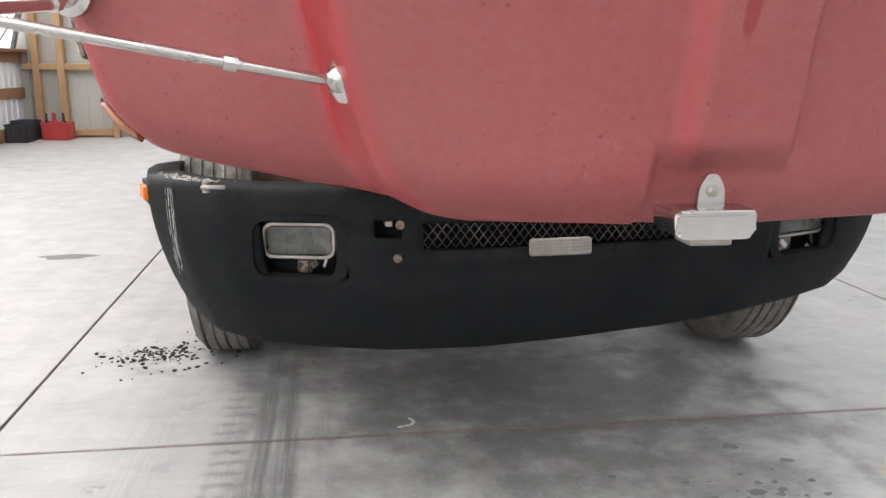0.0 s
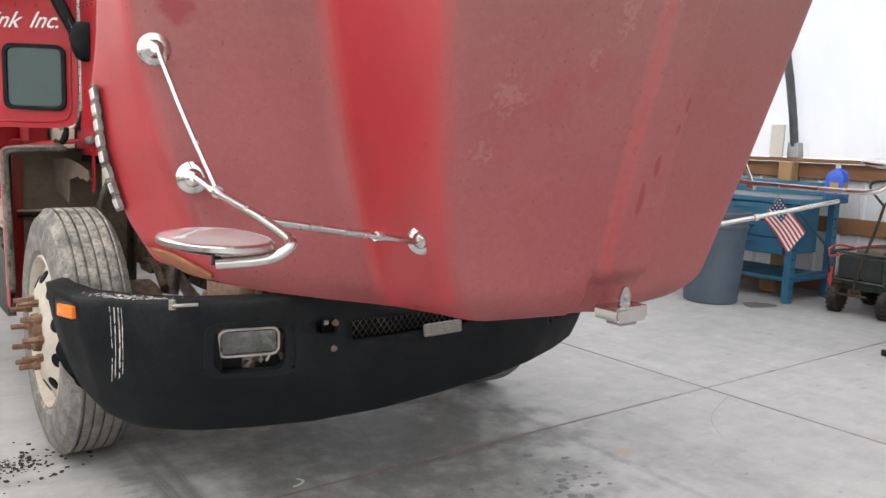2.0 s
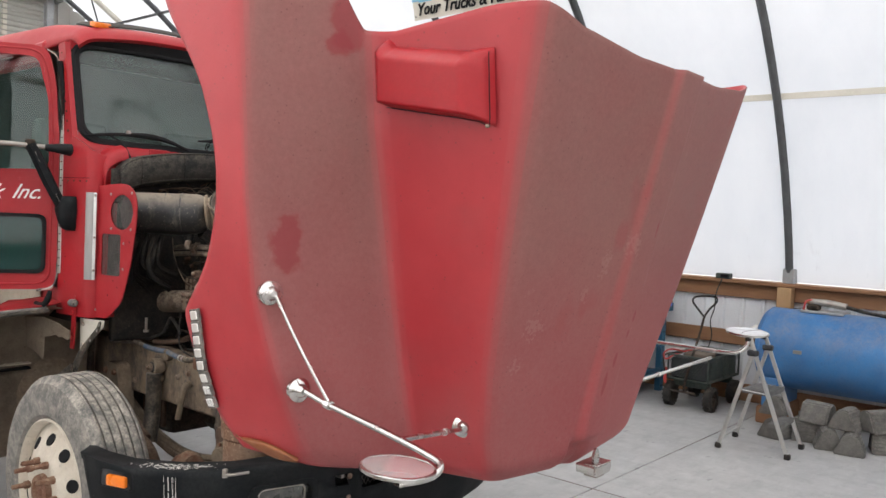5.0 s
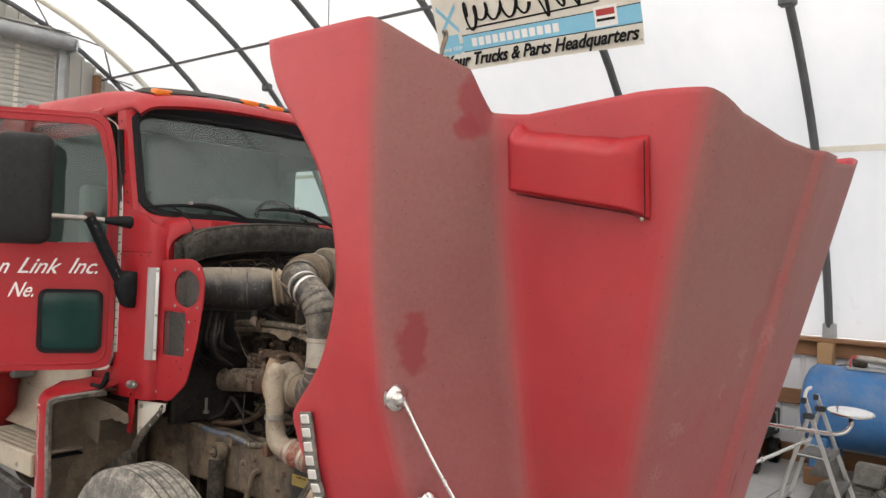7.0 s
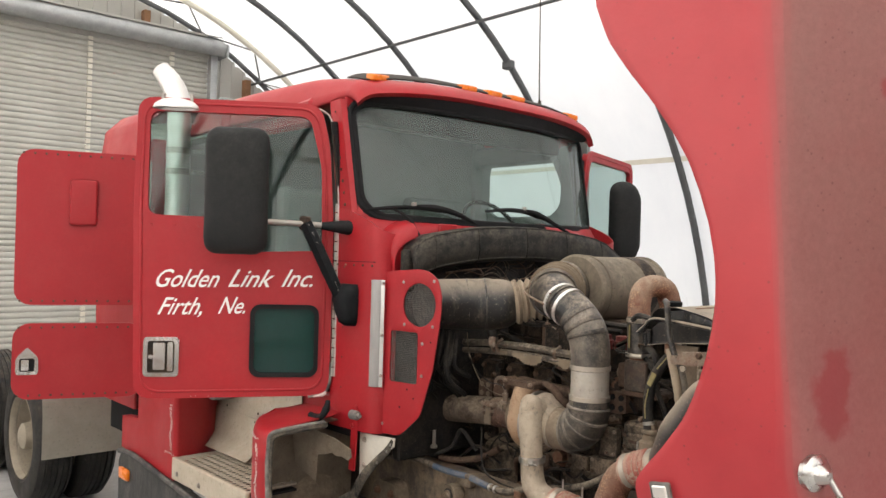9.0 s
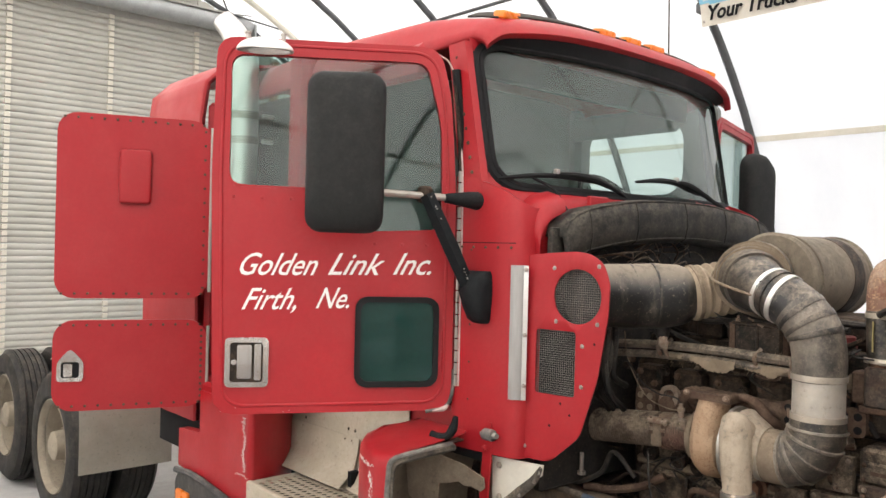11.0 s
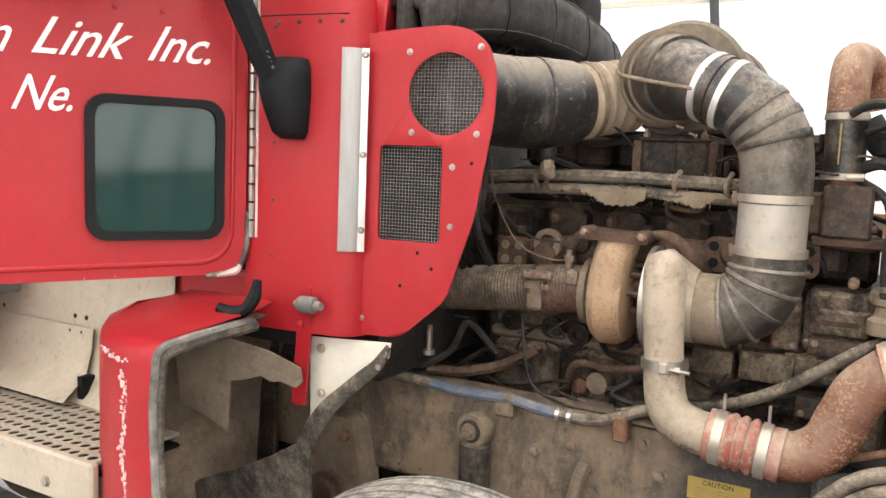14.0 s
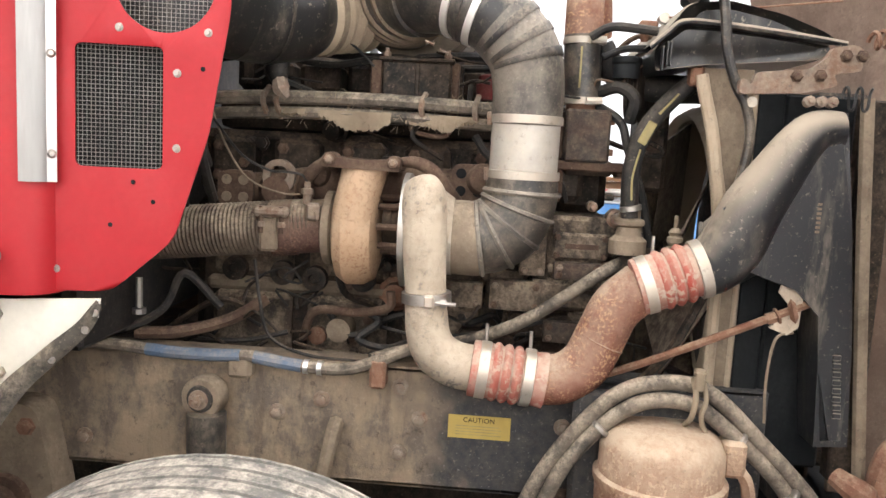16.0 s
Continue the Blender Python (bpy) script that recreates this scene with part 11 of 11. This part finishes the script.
def make_ladder():
    l = empty("step_ladder", "aluminium folding step ladder on the floor", "step ladder")
    def bar(a, b, name="leg", w=0.017, d=0.011, mat=ALUMINIUM):
        u, v, _ = basis(b - a)
        bm = bmesh.new()
        lo = [a + u * x + v * y for x, y in rrect(-w, -d, w, d, 0.004, 2)]
        hi = [b + u * x + v * y for x, y in rrect(-w, -d, w, d, 0.004, 2)]
        loft(bm, lo, hi, True)
        return part(name, bm, mat, l)
    sides = []
    for front, rear, joint, top in ((V((4.135, 1.655, 0.012)), V((4.048, 2.213, 0.012)), V((4.086, 1.971, 0.863)), V((4.080, 2.007, 1.012))), (V((4.58, 1.672, 0.012)), V((4.535, 2.241, 0.012)), V((4.552, 2.0, 0.863)), V((4.549, 2.035, 0.985)))):
        bar(front, top, "front_leg")
        bar(rear, joint, "rear_leg")
        for q in (front, rear):
            part("foot", slab(q + V((-0.022, -0.024, -0.012)), q + V((0.022, 0.024, 0.035)), 0.006), BLACK_RUBBER, l)
        part("joint", slab(joint + V((-0.026, -0.045, -0.025)), joint + V((0.026, 0.045, 0.025)), 0.010), BLACK_BOX, l)
        part("top_cap", slab(top + V((-0.022, -0.02, -0.05)), top + V((0.022, 0.024, 0.0)), 0.006), BLACK_BOX, l)
        sides.append((front, rear, joint, top))
    part("grab_bar", pipe([sides[0][3], sides[0][3] + V((0.02, -0.01, 0.06)), sides[0][3] + V((0.10, -0.02, 0.075))], 0.014, 8), WHITE_BAND, l)
    def tread(f, deep, t):
        p, q = sides[0][0].lerp(sides[0][3], f), sides[1][0].lerp(sides[1][3], f)
        bm = bmesh.new()
        corners = [p + V((0.018, -0.02, 0)), q + V((-0.018, -0.02, 0)), q + V((-0.018, deep, 0)), p + V((0.018, deep, 0))]
        lo = [bm.verts.new(v - V((0, 0, t))) for v in corners]
        hi = [bm.verts.new(v + V((0, 0, t))) for v in corners]
        bm.faces.new(lo[::-1])
        bm.faces.new(hi)
        for i in range(4):
            j = (i + 1) % 4
            bm.faces.new((lo[i], lo[j], hi[j], hi[i]))
        for k in range(6):
            y = -0.01 + (deep + 0.0) * k / 6
            box(bm, (p.x + 0.03, p.y + y, p.z + t), (q.x - 0.03, p.y + y + 0.012, p.z + t + 0.003))
        part("tread", bm, LADDER_GREY, l, "grey ribbed ladder tread")
    tread(0.51, 0.225, 0.018)
    tread(0.245, 0.09, 0.016)
    bar(sides[0][1].lerp(sides[0][2], 0.10), sides[1][1].lerp(sides[1][2], 0.10), "cross_bar", 0.011, 0.008)
    bar(sides[0][1].lerp(sides[0][2], 0.62), sides[0][0].lerp(sides[0][3], 0.51), "stay", 0.010, 0.004)
    bar(sides[1][1].lerp(sides[1][2], 0.62), sides[1][0].lerp(sides[1][3], 0.51), "stay", 0.010, 0.004)


LADDER_GREY = worn("grey_ladder_tread", (0.20, 0.19, 0.18), (0.13, 0.125, 0.12), 0.6, 0.3, 9, 60, 0.7, 0.1)


def make_tank():
    t = empty("fuel_tank", "blue steel fuel tank with a pump on top", "fuel tank")
    c, r = V((5.62, 0, 0.74)), 0.40
    prof = [(0.0, 0.02), (0.004, 0.20), (0.02, 0.31), (0.05, 0.37), (0.10, r), (1.9, r), (1.95, 0.37), (1.98, 0.31), (1.996, 0.2), (2.0, 0.02)]
    part("shell", turned((c.x, 2.40, c.z), (0, -1, 0), prof, 56), BLUE_TANK, t)
    part("rim_weld", turned((c.x, 2.31, c.z), (0, -1, 0), [(0, r), (0.003, r + 0.004), (0.008, r)], 56), BLUE_TANK, t)
    part("saddle", slab((5.30, 2.12, 0.17), (5.94, 2.28, 0.46), 0.01), BLUE_TANK, t)
    part("saddle", slab((5.30, 0.60, 0.17), (5.94, 0.72, 0.46), 0.01), BLUE_TANK, t)
    part("pump_plate", slab((5.50, 1.62, 1.125), (5.76, 2.02, 1.15), 0.006), GALVANISED, t)
    part("pump", slab((5.56, 1.86, 1.15), (5.66, 1.98, 1.21), 0.015), BLACK_STEEL, t, "grey transfer pump")
    part("pump_motor", pipe([(5.6, 1.95, 1.235), (5.6, 1.80, 1.23), (5.6, 1.62, 1.21)], [0.03, 0.036, 0.034], 14), STEEL, t)
    part("pump_bracket", pipe([(5.55, 2.0, 1.15), (5.56, 1.98, 1.24), (5.60, 1.9, 1.25)], 0.010, 6), CRATE_RED, t)
    part("pump_hose", pipe([(5.6, 1.62, 1.21), (5.58, 1.45, 1.18), (5.55, 1.2, 1.16), (5.6, 0.9, 1.15)], 0.018, 10), BLACK_RUBBER, t)
    part("pump_lead", pipe([(5.62, 2.02, 1.16), (5.66, 2.12, 1.14), (5.78, 2.22, 1.08)], 0.006, 6), BLACK_RUBBER, t)
    part("sticker", slab((5.217, 1.90, 0.745), (5.222, 1.98, 0.78)), STEEL, t)
    tagged(part("timber_block", slab((5.28, 2.10, 0.0), (5.96, 2.32, 0.17), 0.012), WOOD), "rough timber under the fuel tank", "timber block")
    tagged(part("timber_block", slab((5.28, 0.55, 0.0), (5.96, 0.78, 0.17), 0.012), WOOD), "rough timber under the fuel tank", "timber block")


CHOCK = worn("grey_chock_rubber", (0.13, 0.125, 0.115), (0.08, 0.075, 0.07), 0.85, 0, 8, 60, 0.7, 0.3, dust=(0.26, 0.24, 0.21), dust_amount=0.5)


def wheel_chock(x, y, z, rz, lie=0):
    bm = bmesh.new()
    o = [(-0.13, 0.0), (0.13, 0.0), (0.05, 0.17), (-0.01, 0.19), (-0.06, 0.17)]
    plate(bm, o, lambda a, b, t: V((a, t, b)), -0.13, 0.13)
    bmesh.ops.bevel(bm, geom=list(bm.edges), offset=0.012, segments=2, affect="EDGES")
    for k in range(5):
        box(bm, (-0.12 + 0.012 * k, -0.112, 0.03 + 0.03 * k), (-0.11 + 0.012 * k, 0.112, 0.045 + 0.03 * k))
    bm.transform(pose(x, y, z, 0, lie, rz))
    tagged(part("wheel_chock", bm, CHOCK), "worn dark rubber wheel chock beside the tank", "wheel chock", "wheel chocks by the tank")


def make_banner():
    b = empty("wall_banner", "cream vinyl advertising banner hung from the hoops", "banner")
    y0, y1, z0, z1 = 5.95, 3.49, 4.14, 4.98
    x = 3.93
    def pt(a, c, d=0.0):
        z = z0 + (z1 - z0) * c
        sag = 0.03 * math.sin(math.pi * a) * (c - 0.3)
        return V((x - 0.30 * max(0, c) ** 1.2 + 0.004 * math.sin(9 * a + 3 * c) - d, y0 + (y1 - y0) * a, z - sag))
    thicken(part("sheet", grid(pt, 30, 10), BANNER, b), 0.003, 0)
    def band(a0, a1, c0, c1, mat, d, name, n=16):
        return thicken(part(name, grid(lambda a, c: pt(a0 + (a1 - a0) * a, c0 + (c1 - c0) * c, d), n, 3), mat, b), 0.002, 0)
    band(0.14, 1.0, 0.235, 0.425, BANNER_BLUE, 0.006, "stripe")
    band(0.14, 1.0, 0.425, 0.435, DARK, 0.0065, "stripe_edge")
    band(0.14, 1.0, 0.225, 0.235, DARK, 0.0065, "stripe_edge")
    # the trade mark and brand line, as plain bars and shapes
    for a0, a1, ph in ((0.17, 0.50, 0.0), (0.55, 0.86, 1.7)):
        line, wide = [], []
        for t in np.linspace(0, 1, 110):
            w = t * 33 + 1.6 * math.sin(5 * t + ph)
            tall = 0.17 if t < 0.16 else 0.075 + 0.045 * math.sin(11 * t + ph) ** 2
            line.append(pt(a0 + (a1 - a0) * t + 0.016 * math.cos(w + ph), 0.64 + tall * math.sin(w) + 0.03 * t, 0.012))
            wide.append(0.011 + 0.009 * max(0.0, math.cos(w)) ** 2)
        part("brand_squiggle", pipe(line, wide, 6, 1, smooth=False), DARK, b)
    thicken(part("brand_swash", grid(lambda a, c: pt(0.17 + 0.66 * a, 0.50 + 0.03 * a + 0.02 * (c - 0.5), 0.008), 20, 2), DARK, b), 0.002, 0)
    for k in range(12):
        band(0.19 + 0.038 * k, 0.218 + 0.038 * k, 0.28, 0.38, WHITE_PAINT, 0.009, "address_bar", 3)
    band(0.80, 0.90, 0.25, 0.47, WHITE_PAINT, 0.009, "mark_plate", 6)
    band(0.81, 0.89, 0.37, 0.44, CRATE_RED, 0.0115, "mark_bar", 5)
    band(0.81, 0.89, 0.31, 0.34, DARK, 0.0115, "mark_bar", 5)
    for a0, a1, c0, c1 in ((0.02, 0.13, 0.80, 0.50), (0.13, 0.03, 0.80, 0.50)):
        bm = grid(lambda a, c: pt(a0 + (a1 - a0) * a, c0 + (c1 - c0) * a + 0.06 * (c - 0.5), 0.007 if a0 < a1 else 0.0085), 8, 3)
        thicken(part("emblem_bar", bm, BANNER_BLUE, b), 0.002, 0)
    band(0.04, 0.12, 0.22, 0.46, BANNER_BLUE, 0.007, "emblem_foot", 5)
    band(0.0, 0.14, 0.235, 0.34, BANNER_BLUE, 0.0085, "stripe", 5)
    lettering("banner_text", "Since 1939", 0.075, rows3(pt(0.015, 0.262, 0.016), (-0.004, y1 - y0, 0.0), (-0.12, 0, 1)), WHITE_PAINT, b, 0.1, 0.002, 0.88, 0.0)
    band(0.01, 0.30, 0.94, 0.965, DARK, 0.007, "small_print", 8)
    lettering("banner_text", "Your Trucks & Parts Headquarters", 0.185, rows3(pt(0.025, 0.055, 0.028), (-0.004, y1 - y0, 0.0), (-0.12, 0, 1)), DARK, b, 0.25, 0.003, 0.895, 0.0045)
    for a in (0.01, 0.99):
        part("cord", pipe([pt(a, 1.0), pt(a, 1.0) + V((-0.06, 0, 0.22))], 0.006, 6), BLACK_RUBBER, b)
        part("eyelet", turned(pt(a, 0.05, 0.002), (-1, 0, 0), [(0, 0.012), (0.006, 0.012)], 12), STEEL, b)


make_bin()
make_bench()
make_jug()
make_flag()
make_cart()
make_ladder()
make_tank()
make_banner()
for q in ((4.86, 1.98, 0.0, 80), (4.98, 1.74, 0.0, 15), (4.84, 1.52, 0.0, -70), (4.80, 1.33, 0.0, 100), (5.02, 2.05, 0.185, 95), (5.00, 1.66, 0.18, 170), (4.92, 1.40, 0.185, 85), (5.08, 1.10, 0.0, 20), (5.05, 1.20, 0.185, 60)):
    wheel_chock(*q)
dev = tagged(part("battery_charger", slab((6.08, 2.96, SILL), (6.18, 3.12, SILL + 0.06), 0.008), CART_GREEN), "small dark green charger on the wall sill", "charger")
part("front_panel", slab((6.075, 2.98, SILL + 0.012), (6.0805, 3.06, SILL + 0.05)), DARK, dev)
tagged(part("plywood_offcut", slab((6.08, 4.35, SILL), (6.11, 4.50, SILL + 0.34), 0.004, pose(0, 0, 0)), BANNER), "pale board offcut leaning on the sill", "board")

# ---- crates and cans by the far wall ----
def crate(name, x, y, w, d, h, mat, label):
    c = empty(name, label, "crate")
    part("base", slab((x, y, 0.0), (x + w, y + d, 0.02), 0.004), mat, c)
    for lo, hi in (((x, y, 0.02), (x + w, y + 0.015, h)), ((x, y + d - 0.015, 0.02), (x + w, y + d, h)), ((x, y, 0.02), (x + 0.015, y + d, h)), ((x + w - 0.015, y, 0.02), (x + w, y + d, h))):
        part("side", slab(lo, hi, 0.004), mat, c)
    for k in range(5):
        part("rib", slab((x + w * (k + 0.3) / 5, y - 0.008, 0.02), (x + w * (k + 0.45) / 5, y, h - 0.03)), mat, c)
    part("rim", slab((x - 0.008, y - 0.01, h - 0.03), (x + w + 0.008, y + 0.004, h), 0.004), mat, c)
    return c


crate("crate", -5.42, 13.0, 0.33, 0.35, 0.30, CRATE_BLUE, "dark blue plastic crate on the floor")
crate("crate", -5.36, 12.6, 0.30, 0.33, 0.27, BLACK_BOX, "black plastic crate on the floor")
crate("crate", -5.01, 13.05, 0.40, 0.33, 0.27, CRATE_RED, "red bottle crate on the floor")
for k, (dx, dy) in enumerate(((0.07, 0.08), (0.19, 0.10), (0.31, 0.08), (0.12, 0.22), (0.27, 0.22))):
    bt = tagged(part("bottle", turned((-5.01 + dx, 13.05 + dy, 0.022), (0, 0, 1), [(0, 0.035), (0.005, 0.04), (0.22, 0.04), (0.28, 0.016), (0.36, 0.014), (0.362, 0.017), (0.38, 0.017)], 14), CRATE_RED if k % 2 else BLACK_BOX), "dark bottle standing in the red crate", "bottle", "bottles in the crate")

# ---- marks on the floor ----
random.seed(21)


def blot(x, y, r, stretch=1.0, n=22):
    bm = bmesh.new()
    ph = random.uniform(0, 6)
    o = [(x + r * stretch * (1 + 0.22 * math.sin(3 * a + ph) + 0.12 * math.sin(7 * a + 2 * ph)) * math.cos(a), y + r * (1 + 0.2 * math.sin(2 * a + ph) + 0.1 * math.sin(5 * a)) * math.sin(a)) for a in np.linspace(0, 2 * math.pi, n + 1)[:-1]]
    plate(bm, o, on_z(0.0), 0.0002, 0.0008)
    return bm


OIL = worn("oil_stain", (0.10, 0.10, 0.10), (0.19, 0.19, 0.185), 0.4, 0, 12, 60, 0.8, 0.05)
for x, y, r, s in ((0.32, 3.05, 0.030, 1.5), (0.55, 3.11, 0.035, 2.0), (-0.23, 3.27, 0.030, 2.0), (0.59, 2.21, 0.02, 1.2), (0.53, 1.93, 0.02, 1.3), (0.49, 1.88, 0.024, 0.8), (0.52, 1.76, 0.018, 1.2), (0.46, 1.80, 0.02, 1.0), (0.44, 1.86, 0.016, 1.0), (0.62, 1.82, 0.015, 1.4), (-2.28, 5.10, 0.07, 2.2), (0.72, 2.1, 0.015, 1.5), (4.9, 3.75, 0.12, 1.4)):
    tagged(part("oil_spot", blot(x, y, r, s), OIL), "dark oil spot on the concrete", "oil spot", "oil spots")
for k in range(26):
    x, y = 0.50 + random.gauss(0, 0.14), 1.90 + random.gauss(0, 0.10)
    tagged(part("oil_spot", blot(x, y, random.uniform(0.003, 0.010), random.uniform(0.8, 1.8)), OIL), "dark oil spot on the concrete", "oil spot", "oil spots")
bm = bmesh.new()
for k in range(210):
    c = random.choice(((-1.31, 3.25), (-1.37, 3.30), (-1.40, 3.22), (-1.46, 3.27)))
    spread = 0.035 if k % 3 else 0.11
    x, y = c[0] + random.gauss(0, spread * 1.3), c[1] + random.gauss(0, spread)
    s = random.uniform(0.002, 0.008) if k % 9 else random.uniform(0.008, 0.013)
    m = Matrix.LocRotScale(V((x, y, s * 0.45)), Euler((0, 0, random.uniform(0, 3))), V((random.uniform(0.7, 1.8), random.uniform(0.6, 1.1), 0.5)))
    bmesh.ops.create_icosphere(bm, subdivisions=1, radius=s, matrix=m)
tagged(part("dirt_crumbs", bm, worn("dark_soil", (0.05, 0.04, 0.03), (0.025, 0.02, 0.016), 0.95, 0, 20, 80, 0.6, 0.3)), "dark dirt crumbs fallen beside the wheel", "dirt", kind="stuff")


def hairline(pts, r, mat, name, label, category):
    """A thin flat line on the floor."""
    bm = bmesh.new()
    line = smooth_line([(x, y, 0.0006) for x, y in pts], 6)
    for i, (p, q) in enumerate(zip(line, line[1:])):
        d = (q - p).normalized()
        w = V((-d.y, d.x, 0)) * r * (0.7 + 0.3 * math.sin(i * 2.1))
        bm.faces.new([bm.verts.new(v) for v in (p - w, q - w, q + w, p + w)])
    tagged(part(name, bm, mat), label, category, kind="stuff")


hairline([(2.20, 2.25), (1.80, 2.08), (1.59, 1.87)], 0.0016, OIL, "floor_crack", "thin dark crack in the concrete floor", "crack")
hairline([(-0.455, 2.47), (-0.41, 2.485), (-0.395, 2.51), (-0.41, 2.54)], 0.008, WHITE_BAND, "chalk_mark", "pale curved chalk mark on the floor", "chalk mark")
